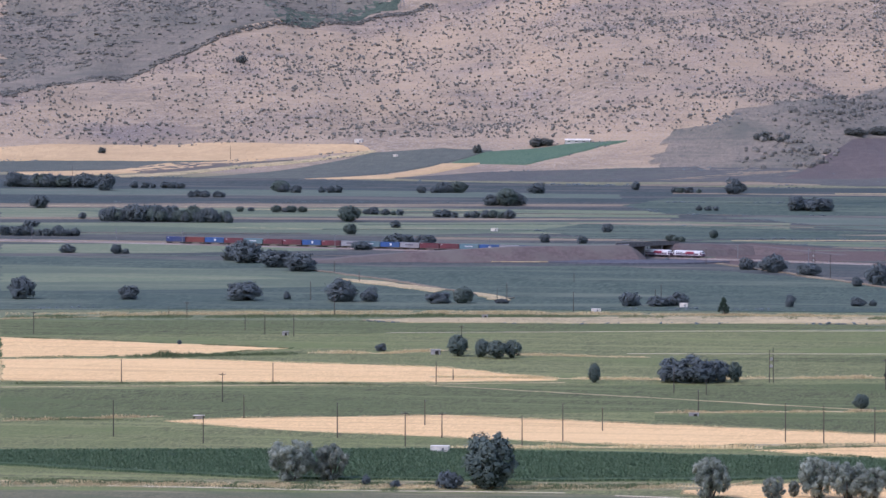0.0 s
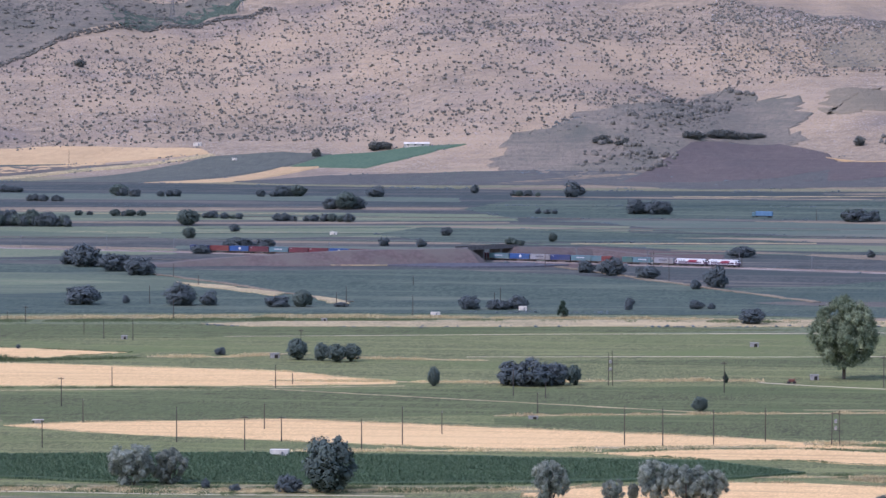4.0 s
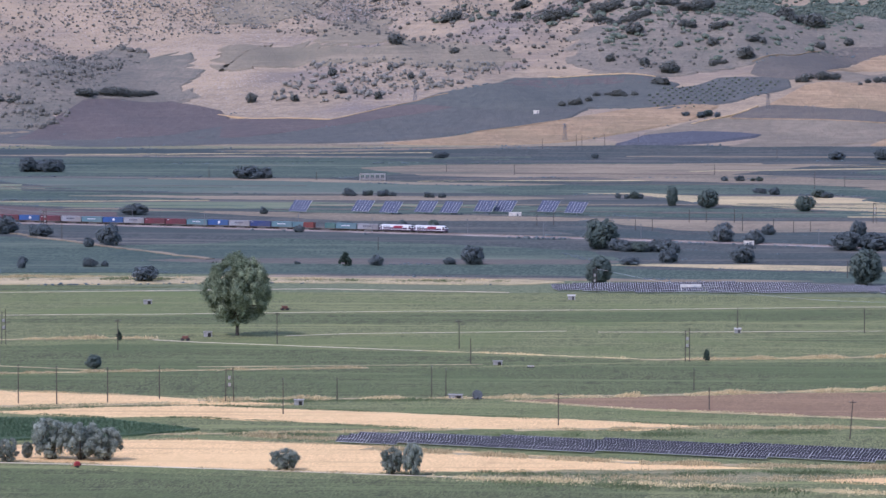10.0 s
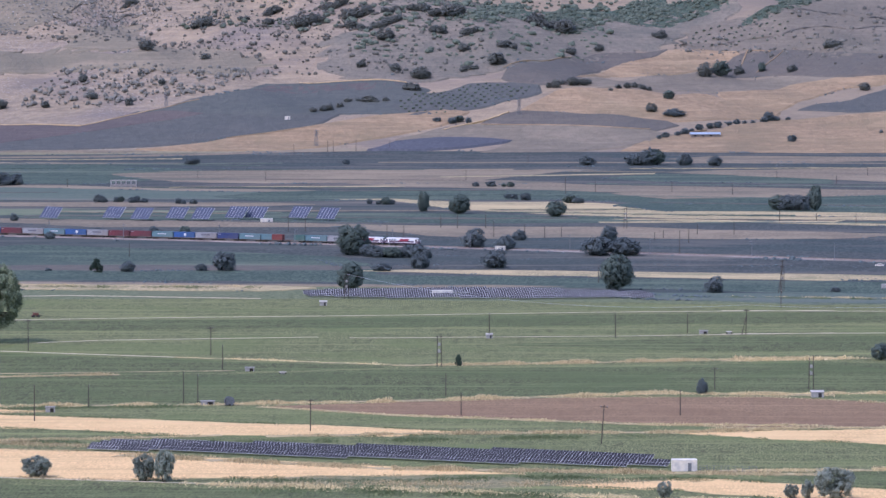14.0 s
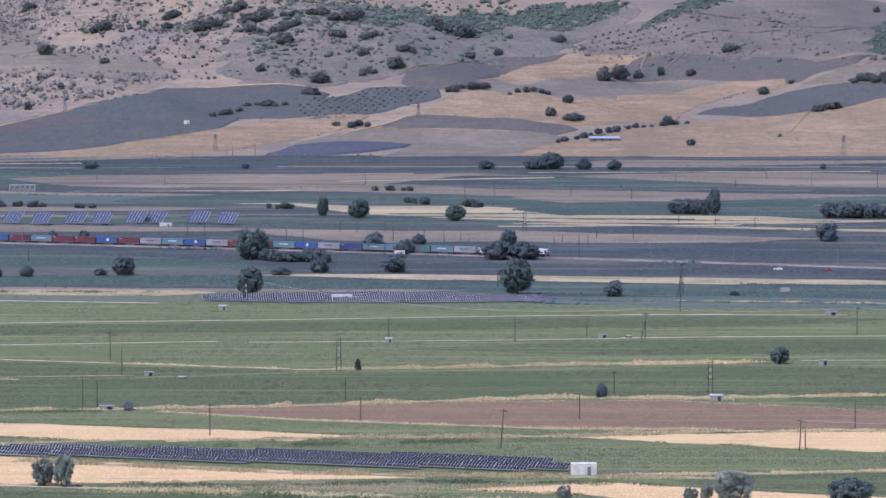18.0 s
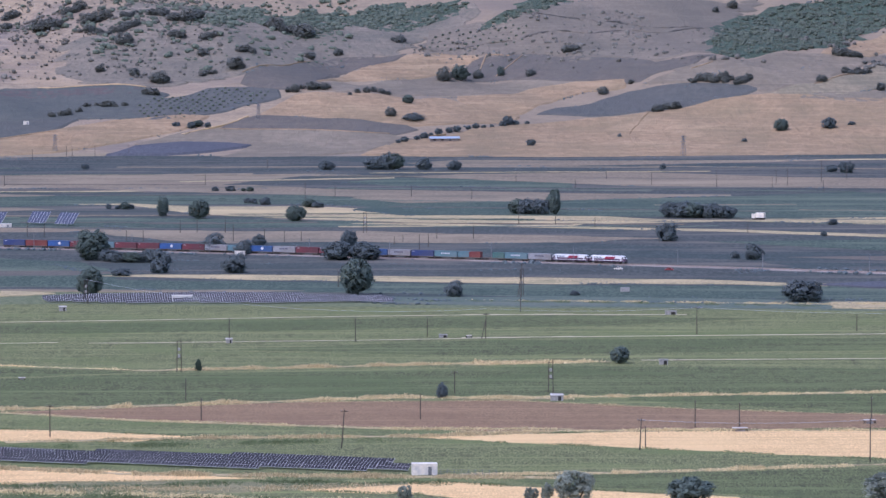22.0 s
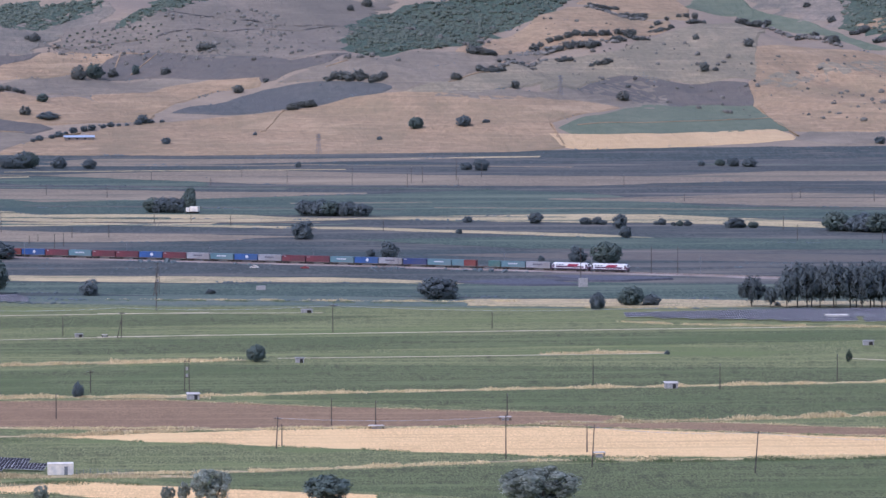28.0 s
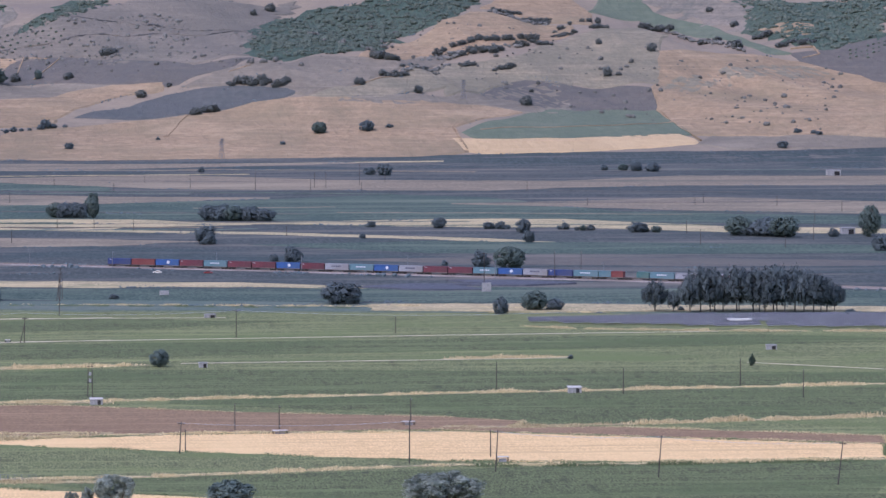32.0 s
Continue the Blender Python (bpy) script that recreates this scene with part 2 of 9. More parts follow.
# crops and soils; some far and hill colours also hold haze and cloud shade
CROP = {
    "green": (crop("cotton crop", (0.070, 0.071, 0.036), (0.232, 0.245, 0.098), (0.216, 0.227, 0.090), (0.132, 0.156, 0.057)), "green cotton field", 0.12),
    "cotton": (crop("dense cotton crop", (0.051, 0.055, 0.028), (0.161, 0.181, 0.072), (0.155, 0.176, 0.071), (0.089, 0.112, 0.044)), "deep green cotton field", 0.12),
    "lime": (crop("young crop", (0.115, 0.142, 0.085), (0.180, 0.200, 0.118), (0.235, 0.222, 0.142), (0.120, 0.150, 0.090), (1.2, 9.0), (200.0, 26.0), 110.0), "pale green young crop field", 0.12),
    # dark and slate: crop greens darkened for cloud shade and cooled for haze
    "dark": (crop("shaded dark crop", (0.040, 0.060, 0.047), (0.097, 0.125, 0.090), (0.136, 0.152, 0.106), (0.050, 0.073, 0.060), (1.4, 10.0), (240.0, 34.0), 120.0), "green crop field, darkened for cloud shade and cooled for haze", 0.12),
    "slate": (crop("hazed slate crop", (0.040, 0.051, 0.047), (0.073, 0.087, 0.079), (0.138, 0.121, 0.100), (0.044, 0.061, 0.056), (2.0, 14.0), (260.0, 42.0), 150.0), "green far field, darkened and cooled for haze and cloud shade", 0.12),
    "emerald": (crop("irrigated crop", (0.067, 0.113, 0.071), (0.098, 0.149, 0.091), (0.089, 0.138, 0.079), (0.076, 0.122, 0.075), (1.2, 6.0)), "bright green irrigated field", 0.12),
    "corn": (crop("maize crop", (0.034, 0.064, 0.032), (0.142, 0.195, 0.095), (0.071, 0.123, 0.060), (0.081, 0.128, 0.064), (0.55, 6.0), (60.0, 7.0), bump=0.8), "dark green maize field", 0.7),
    "wheat": (crop("wheat stubble", (0.550, 0.359, 0.160), (0.803, 0.544, 0.253), (0.478, 0.314, 0.143), (0.700, 0.477, 0.222), (0.6, 5.0), (220.0, 5.0)), "pale gold cut wheat field", 0.1),
    "straw": (crop("straw stubble", (0.569, 0.366, 0.163), (0.820, 0.550, 0.253), (0.476, 0.311, 0.140), (0.723, 0.484, 0.219), (0.6, 5.0), (180.0, 6.0)), "golden straw stubble field", 0.1),
    "pale": (slope("pale stubble", (0.431, 0.300, 0.155), (0.539, 0.375, 0.197), (0.371, 0.257, 0.132), (0.586, 0.413, 0.218), (0.479, 0.338, 0.178)), "pale stubble field at the foot of a hill", 0.1),
    "hay": (slope("hill stubble", (0.240, 0.167, 0.096), (0.361, 0.247, 0.143), (0.177, 0.137, 0.085), (0.491, 0.345, 0.202), (0.208, 0.163, 0.094)), "pale tan stubble on a slope", 0.1),
    "brush": (slope("brush slope", (0.143, 0.128, 0.100), (0.242, 0.202, 0.148), (0.118, 0.113, 0.091), (0.332, 0.264, 0.189), (0.109, 0.113, 0.087), 4.0), "mottled brush and dry grass on a slope", 0.1),
    "dry": (crop("dry grassland", (0.242, 0.202, 0.112), (0.540, 0.415, 0.223), (0.180, 0.180, 0.098), (0.500, 0.383, 0.206), (1.2, 4.0), (45.0, 6.0)), "dry tan grass strip", 0.1),
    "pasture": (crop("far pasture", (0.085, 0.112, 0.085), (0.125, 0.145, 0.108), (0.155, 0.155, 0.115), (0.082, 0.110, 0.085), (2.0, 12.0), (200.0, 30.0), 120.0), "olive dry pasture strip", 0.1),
    # drab: dry stubble kept dull to stand for cloud shade on the plain
    "drab": (crop("far stubble", (0.165, 0.132, 0.091), (0.258, 0.203, 0.134), (0.116, 0.110, 0.082), (0.280, 0.223, 0.145), (2.0, 12.0), (200.0, 30.0), 120.0), "tan far stubble strip, dulled for cloud shade", 0.1),
    "brown": (crop("ploughed soil", (0.165, 0.106, 0.059), (0.300, 0.192, 0.104), (0.330, 0.218, 0.122), (0.205, 0.127, 0.072), (0.6, 4.0), (180.0, 6.0)), "ploughed red-brown field", 0.1),
    # umber, mauve, russet: bare soil, greyed for haze and darkened for cloud shade
    "umber": (slope("dark soil", (0.107, 0.094, 0.078), (0.147, 0.126, 0.100), (0.099, 0.094, 0.078), (0.174, 0.143, 0.107), (0.100, 0.097, 0.085)), "dark fallow field", 0.1),
    "mauve": (slope("shaded grey soil", (0.083, 0.089, 0.080), (0.116, 0.117, 0.099), (0.076, 0.085, 0.076), (0.132, 0.127, 0.101), (0.092, 0.096, 0.083)), "grey-brown bare field on a slope, darkened for cloud shade and haze", 0.1),
    "russet": (slope("shaded russet soil", (0.102, 0.082, 0.074), (0.135, 0.109, 0.096), (0.093, 0.082, 0.075), (0.157, 0.126, 0.104), (0.095, 0.084, 0.076)), "reddish-brown ploughed field on a slope, darkened for cloud shade", 0.1),
    "dust": (slope("dusty stubble", (0.164, 0.138, 0.098), (0.237, 0.192, 0.135), (0.134, 0.117, 0.089), (0.313, 0.256, 0.178), (0.150, 0.129, 0.096)), "dusty pinkish stubble on a slope", 0.1),
    "grassy": (slope("dry hill grass", (0.178, 0.152, 0.101), (0.287, 0.234, 0.151), (0.138, 0.129, 0.089), (0.399, 0.315, 0.197), (0.185, 0.160, 0.107), 4.0), "olive-tan dry grass on a hill", 0.1),
    "meadow": (slope("hill meadow", (0.189, 0.160, 0.109), (0.272, 0.221, 0.149), (0.158, 0.141, 0.099), (0.370, 0.292, 0.194), (0.185, 0.159, 0.109), 4.0), "smooth olive-tan hill meadow", 0.1),
    # fallow: dark field colour with some cloud shade mixed in
    "fallow": (slope("grey fallow", (0.080, 0.084, 0.075), (0.115, 0.114, 0.101), (0.084, 0.087, 0.078), (0.135, 0.121, 0.097), (0.105, 0.101, 0.090)), "grey fallow field on a slope", 0.1),
    "scrub": (slope("green scrub", (0.052, 0.078, 0.058), (0.114, 0.142, 0.099), (0.062, 0.088, 0.065), (0.135, 0.148, 0.099), (0.073, 0.107, 0.074), 3.5, 2.0), "dark green scrub slope", 0.3),
    "ramp": (crop("dark earth", (0.085, 0.06, 0.052), (0.14, 0.1, 0.085), (0.13, 0.105, 0.085), (0.1, 0.07, 0.06), (0.8, 3.0), (60.0, 5.0)), "dark red-brown earth", 0.1),
    "verge": (crop("grassy verge", (0.130, 0.135, 0.065), (0.280, 0.235, 0.125), (0.360, 0.290, 0.160), (0.110, 0.130, 0.065), (0.8, 2.5), (20.0, 4.0), 22.0), "rough verge of dry grass and green weeds", 0.1),
    "loam": (crop("weedy loam", (0.095, 0.098, 0.055), (0.175, 0.162, 0.092), (0.210, 0.185, 0.108), (0.090, 0.110, 0.055), (0.6, 2.5), (40.0, 5.0), 30.0), "dark loam with green weeds", 0.1),
    "heath": (slope("heath slope", (0.155, 0.132, 0.100), (0.218, 0.181, 0.133), (0.128, 0.114, 0.089), (0.296, 0.243, 0.175), (0.135, 0.122, 0.092), 4.0), "brownish heath and dry grass on a slope", 0.1),
    "ley": (slope("green ley", (0.108, 0.128, 0.082), (0.152, 0.166, 0.108), (0.100, 0.122, 0.080), (0.172, 0.172, 0.115), (0.104, 0.126, 0.082)), "grey-green ley on a slope", 0.1),
    "sward": (crop("green sward", (0.082, 0.105, 0.07), (0.128, 0.152, 0.098), (0.145, 0.16, 0.102), (0.09, 0.112, 0.075), (1.2, 9.0), (200.0, 26.0), 110.0), "mid green low crop field", 0.1),
    "sedge": (slope("dull green field", (0.088, 0.098, 0.08), (0.122, 0.128, 0.102), (0.08, 0.092, 0.077), (0.14, 0.136, 0.105), (0.092, 0.1, 0.083)), "dull green field at the foot of a hill", 0.1),
    "track": (crop("dirt track", (0.508, 0.417, 0.296), (0.718, 0.592, 0.420), (0.374, 0.333, 0.233), (0.628, 0.516, 0.365), (0.6, 3.0), (12.0, 3.0)), "pale dirt farm track", 0.06),
    "blue": (crop("far panels", (0.068, 0.070, 0.080), (0.108, 0.110, 0.120), (0.090, 0.093, 0.102), (0.080, 0.083, 0.093), (2.0, 8.0)), "dark blue solar farm far away", 0.8),
    # plain: far ground dulled and cooled to stand for haze and cloud shade
    "plain": (crop("far plain", (0.046, 0.052, 0.048), (0.088, 0.094, 0.082), (0.160, 0.138, 0.110), (0.050, 0.064, 0.057), (2.0, 14.0), (240.0, 40.0), 140.0), "green and tan far plain, dulled for haze and cloud shade", 0.06),
}
BARK = mat("bark", (0.06, 0.05, 0.04), (0.12, 0.1, 0.08), 0.3, bump=0.03)
# round, broad and pine leaf colours are lifted and blued to imitate haze
LEAF = {
    "round": mat("hazed dark foliage", (0.095, 0.116, 0.118), (0.14, 0.167, 0.166), 1.4, vary=0.1, leaf=0.1, spec=0.06),
    "olive": mat("olive foliage", (0.148, 0.172, 0.138), (0.34, 0.365, 0.29), 0.5, vary=0.35, leaf=0.2, spec=0.06),
    "hillside": mat("hill bush foliage", (0.128, 0.132, 0.112), (0.16, 0.174, 0.158), 0.9, vary=0.15, leaf=0.1, spec=0.06),
    "broad": mat("hazed broad foliage", (0.09, 0.118, 0.103), (0.14, 0.176, 0.146), 0.8, vary=0.14, leaf=0.1, spec=0.06),
    "plane": mat("plane foliage", (0.125, 0.158, 0.095), (0.34, 0.39, 0.235), 0.7, vary=0.6, spec=0.06),
    "pine": mat("hazed pine foliage", (0.07, 0.086, 0.087), (0.115, 0.137, 0.133), 0.5, vary=0.2, leaf=0.1, spec=0.06),
    "conic": mat("cypress foliage", (0.035, 0.055, 0.042), (0.07, 0.095, 0.065), 0.4, vary=0.3, leaf=0.2, spec=0.06),
}
JUNIPER = mat("juniper scrub", (0.074, 0.089, 0.066), (0.12, 0.138, 0.102), 1.5, vary=0.3, spec=0.06)
SCRUB = mat("hill shrubs", (0.122, 0.118, 0.1), (0.185, 0.172, 0.142), 1.5, vary=0.4, spec=0.06)
GRASS = mat("dry tall grass", (0.42, 0.33, 0.17), (0.68, 0.55, 0.31), 0.6, vary=0.5, spec=0.06)
MAIZE = mat("maize leaves", (0.07, 0.125, 0.065), (0.16, 0.22, 0.125), 0.8, vary=0.4, spec=0.06)
WEED = mat("green weeds", (0.09, 0.13, 0.06), (0.2, 0.22, 0.11), 0.6, vary=0.3, spec=0.06)
ROCK = mat("limestone", (0.35, 0.32, 0.29), (0.47, 0.435, 0.4), 1.0, vary=0.25)
WOOD = mat("creosoted wood", (0.05, 0.04, 0.035), (0.1, 0.085, 0.07), 0.4)
STEEL = mat("weathered galvanised steel", (0.13, 0.135, 0.14), (0.2, 0.205, 0.21), 0.5, rough=0.6, metal=0.2)
DARKMETAL = mat("dark steel", (0.03, 0.03, 0.032), (0.07, 0.065, 0.06), 0.5, rough=0.6, metal=0.3)
CONCRETE = mat("concrete", (0.25, 0.235, 0.215), (0.38, 0.36, 0.33), 0.8, bump=0.01)
WHITE = mat("white render", (0.64, 0.575, 0.47), (0.76, 0.69, 0.57), 1.0, (0.5, 0.47, 0.42), 2.5)
ROOF = mat("tin roof", (0.5, 0.46, 0.4), (0.66, 0.61, 0.53), 0.8, (0.4, 0.33, 0.27), 3, rough=0.5, metal=0.2)
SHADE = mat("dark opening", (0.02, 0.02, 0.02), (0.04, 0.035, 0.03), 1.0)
PV = mat("photovoltaic glass", (0.022, 0.021, 0.023), (0.034, 0.032, 0.034), 1.5, rough=0.5, spec=0.1)
PVEDGE = mat("aluminium frame", (0.44, 0.43, 0.42), (0.56, 0.55, 0.53), 1.0, rough=0.5, metal=0.1)
RUST = mat("rusty red machine", (0.13, 0.06, 0.045), (0.2, 0.085, 0.06), 0.5)
CABLE = mat("aluminium cable", (0.34, 0.35, 0.36), (0.45, 0.46, 0.47), 1.0, rough=0.6)


# ---- mesh helpers ----
def gullies(x, y, d):
    """Spurs and gullies that run down the slopes."""
    k = min(1, max(0, (d - 60) / 300.0))
    w = x + 26 * math.sin(y / 170.0 + x / 400.0) + 14 * math.sin(y / 71.0 + 1.3)
    cut = (0.5 + 0.5 * math.cos(w / 19.0)) ** 3
    return k * (-4.5 * cut * (0.6 + 0.4 * math.sin(w / 151.0 + 2)) + 2.4 * math.sin(w / 24.0 + y / 95.0 + 1.5 * math.sin(y / 210.0)) + 1.1 * math.sin(w / 9.5 + y / 40.0))


def terr(x, y):
    """Height of the land: a hill under the viewer, the flat plain, and the slopes beyond it."""
    z = (EYE - 1.6) * math.exp(-((x * x + y * y) / 260.0 ** 2))
    d = y - (3800 - 0.19 * x)
    if d > -200:
        s = max(0.17 * (math.sqrt(d * d + 4900) + d) / 2 - 0.17 * 5.6, 0.0)
        k = min(1, max(0, (d - 20) / 250.0))
        s += k * (9 * math.sin(x / 95.0 + 1.1) + 7 * math.sin(x / 53.0 + y / 140.0) + 4 * math.sin(y / 60.0 - x / 210.0)) + gullies(x, y, d)
        if y > 4800:
            s += (y - 4800) * 0.25
        z += max(s, 0.0)
    return z


def raw(name, verts, faces, material, smooth=False):
    me = bpy.data.meshes.new(name)
    me.from_pydata(verts, [], faces)
    me.materials.append(material)
    if smooth:
        me.polygons.foreach_set("use_smooth", [True] * len(me.polygons))
    me.update()
    return me


def part(name, bm, material, parent, label="", at=None):
    """Links a bmesh (or shares a mesh) as one mesh object under a thing or a part."""
    if isinstance(bm, bmesh.types.BMesh):
        me = bpy.data.meshes.new(name)
        bm.to_mesh(me)
        bm.free()
        me.materials.append(material)
    else:
        me = bm
    ob = new(name, me)
    ob.parent = parent
    if at is not None:
        ob.matrix_basis = at
    return tagged(ob, label)


def thing(name, label, category, group="", kind="", at=None):
    ob = new(name)
    ob.empty_display_size = 0.5
    if at is not None:
        ob.matrix_basis = at
    return tagged(ob, label, category, group, kind)


def box(x0, y0, z0, x1, y1, z1, bevel=0.0, bm=None):
    bm = bm or bmesh.new()
    got = bmesh.ops.create_cube(bm, size=1, matrix=Matrix.Translation(((x0 + x1) / 2, (y0 + y1) / 2, (z0 + z1) / 2)) @ Matrix.Diagonal((x1 - x0, y1 - y0, z1 - z0, 1)))
    if bevel:
        edges = {e for v in got["verts"] for e in v.link_edges}
        bmesh.ops.bevel(bm, geom=list(edges), offset=bevel, segments=1, affect="EDGES")
    return bm


def rod(a, b, r0, r1=None, n=6, bm=None):
    bm = bm or bmesh.new()
    a, b = Vector(a), Vector(b)
    m = Matrix.Translation((a + b) / 2) @ (b - a).to_track_quat("Z", "Y").to_matrix().to_4x4()
    bmesh.ops.create_cone(bm, cap_ends=True, segments=n, radius1=r0, radius2=r0 if r1 is None else r1, depth=(b - a).length, matrix=m)
    return bm


# ---- the land: one sheet from under the viewer to past the hills ----
def land():
    az = [radians(a) for a in itertools.chain(range(-180, -16, 12), np.arange(-16, 26, 0.11), range(26, 180, 11))]
    rs = list(itertools.chain(range(0, 600, 40), range(600, 3400, 200), range(3400, 5010, 11), (5200, 5600, 6500, 9000, 14000, 25000)))
    verts, faces, n = [], [], len(az)
    for r, a in itertools.product(rs, az):
        x, y = r * math.sin(a), r * math.cos(a)
        verts.append((x, y, terr(x, min(y, 5600))))
    for i, j in itertools.product(range(len(rs) - 1), range(n)):
        k = (j + 1) % n
        faces.append((i * n + j, i * n + k, (i + 1) * n + k, (i + 1) * n + j)[::-1])
    hill = bpy.data.materials.new("land")
    hill.use_nodes = True
    t = hill.node_tree
    bsdf = t.nodes["Principled BSDF"]
    bsdf.inputs["Roughness"].default_value, bsdf.inputs["Specular IOR Level"].default_value = 0.95, 0.1
    co = t.nodes.new("ShaderNodeTexCoord")

    def noise_mask(size, lo, hi, detail=6.0):
        n = t.nodes.new("ShaderNodeTexNoise")
        n.inputs["Scale"].default_value, n.inputs["Detail"].default_value, n.inputs["Roughness"].default_value = 1 / size, detail, 0.62
        t.links.new(co.outputs["Object"], n.inputs["Vector"])
        r = t.nodes.new("ShaderNodeMapRange")
        r.inputs["From Min"].default_value, r.inputs["From Max"].default_value = lo, hi
        t.links.new(n.outputs["Fac"], r.inputs["Value"])
        return r.outputs["Result"]

    def mixed(a, b, fac):
        m = t.nodes.new("ShaderNodeMix")
        m.data_type = "RGBA"
        for value, slot in ((a, 6), (b, 7)):
            if isinstance(value, tuple):
                m.inputs[slot].default_value = (*value, 1)
            else:
                t.links.new(value, m.inputs[slot])
        t.links.new(fac, m.inputs["Factor"])
        return m.outputs[2]

    soil = mixed((0.215, 0.168, 0.114), (0.305, 0.234, 0.152), noise_mask(9, 0.4, 0.6))
    soil = mixed(soil, (0.185, 0.15, 0.122), noise_mask(160, 0.48, 0.62))
    soil = mixed(soil, (0.365, 0.27, 0.165), noise_mask(230, 0.44, 0.64))
    soil = mixed(soil, (0.15, 0.13, 0.1), noise_mask(1.6, 0.56, 0.70, 3))
    bank = t.nodes.new("ShaderNodeMapping")
    bank.inputs["Scale"].default_value = (1 / 55, 1 / 150, 1 / 1.9)
    t.links.new(co.outputs["Object"], bank.inputs["Vector"])
    ledge = t.nodes.new("ShaderNodeTexNoise")
    ledge.inputs["Scale"].default_value, ledge.inputs["Detail"].default_value = 1.0, 5
    t.links.new(bank.outputs["Vector"], ledge.inputs["Vector"])
    for lo, hi, tone in ((0.56, 0.68, (0.17, 0.145, 0.115)), (0.44, 0.33, (0.42, 0.325, 0.21))):
        r = t.nodes.new("ShaderNodeMapRange")
        r.inputs["From Min"].default_value, r.inputs["From Max"].default_value = lo, hi
        r.inputs["To Max"].default_value = 0.3
        t.links.new(ledge.outputs["Fac"], r.inputs["Value"])
        soil = mixed(soil, tone, r.outputs["Result"])
    stony = t.nodes.new("ShaderNodeMath")
    stony.operation = "MULTIPLY"
    t.links.new(noise_mask(2.0, 0.54, 0.68, 4), stony.inputs[0])
    t.links.new(noise_mask(120, 0.34, 0.54), stony.inputs[1])
    xyz = t.nodes.new("ShaderNodeSeparateXYZ")
    t.links.new(co.outputs["Object"], xyz.inputs[0])
    west = t.nodes.new("ShaderNodeMapRange")
    west.inputs["From Min"].default_value, west.inputs["From Max"].default_value = 160.0, -140.0
    t.links.new(xyz.outputs["X"], west.inputs["Value"])
    lime = t.nodes.new("ShaderNodeMath")
    lime.operation = "MULTIPLY"
    t.links.new(stony.outputs[0], lime.inputs[0])
    t.links.new(west.outputs["Result"], lime.inputs[1])
    soil = mixed(soil, (0.40, 0.345, 0.29), lime.outputs[0])
    east = t.nodes.new("ShaderNodeMapRange")
    east.inputs["From Min"].default_value, east.inputs["From Max"].default_value, east.inputs["To Max"].default_value = 150.0, 420.0, 0.65
    t.links.new(xyz.outputs["X"], east.inputs["Value"])
    soil = mixed(soil, (0.215, 0.172, 0.122), east.outputs["Result"])
    green = mixed((0.075, 0.09, 0.045), (0.19, 0.205, 0.112), noise_mask(2.5, 0.4, 0.6))
    green = mixed(green, (0.14, 0.145, 0.085), noise_mask(70, 0.5, 0.7))
    up = t.nodes.new("ShaderNodeMapRange")
    up.inputs["From Min"].default_value, up.inputs["From Max"].default_value = 0.3, 4.0
    t.links.new(xyz.outputs["Z"], up.inputs["Value"])
    t.links.new(mixed(green, soil, up.outputs["Result"]), bsdf.inputs["Base Color"])
    bp = t.nodes.new("ShaderNodeBump")
    bp.inputs["Strength"].default_value, bp.inputs["Distance"].default_value = 0.7, 2.0
    nb = t.nodes.new("ShaderNodeTexNoise")
    nb.inputs["Scale"].default_value, nb.inputs["Detail"].default_value = 1 / 7, 6
    t.links.new(co.outputs["Object"], nb.inputs["Vector"])
    t.links.new(nb.outputs["Fac"], bp.inputs["Height"])
    t.links.new(bp.outputs["Normal"], bsdf.inputs["Normal"])
    tagged(new("ground", raw("ground", verts, faces, hill, True)), "plain and dry stony hillside", "ground", kind="structure")


land()
LAYER = itertools.count()
SLOPE_EDGES = []
FRINGES = []
rng = random.Random(7)


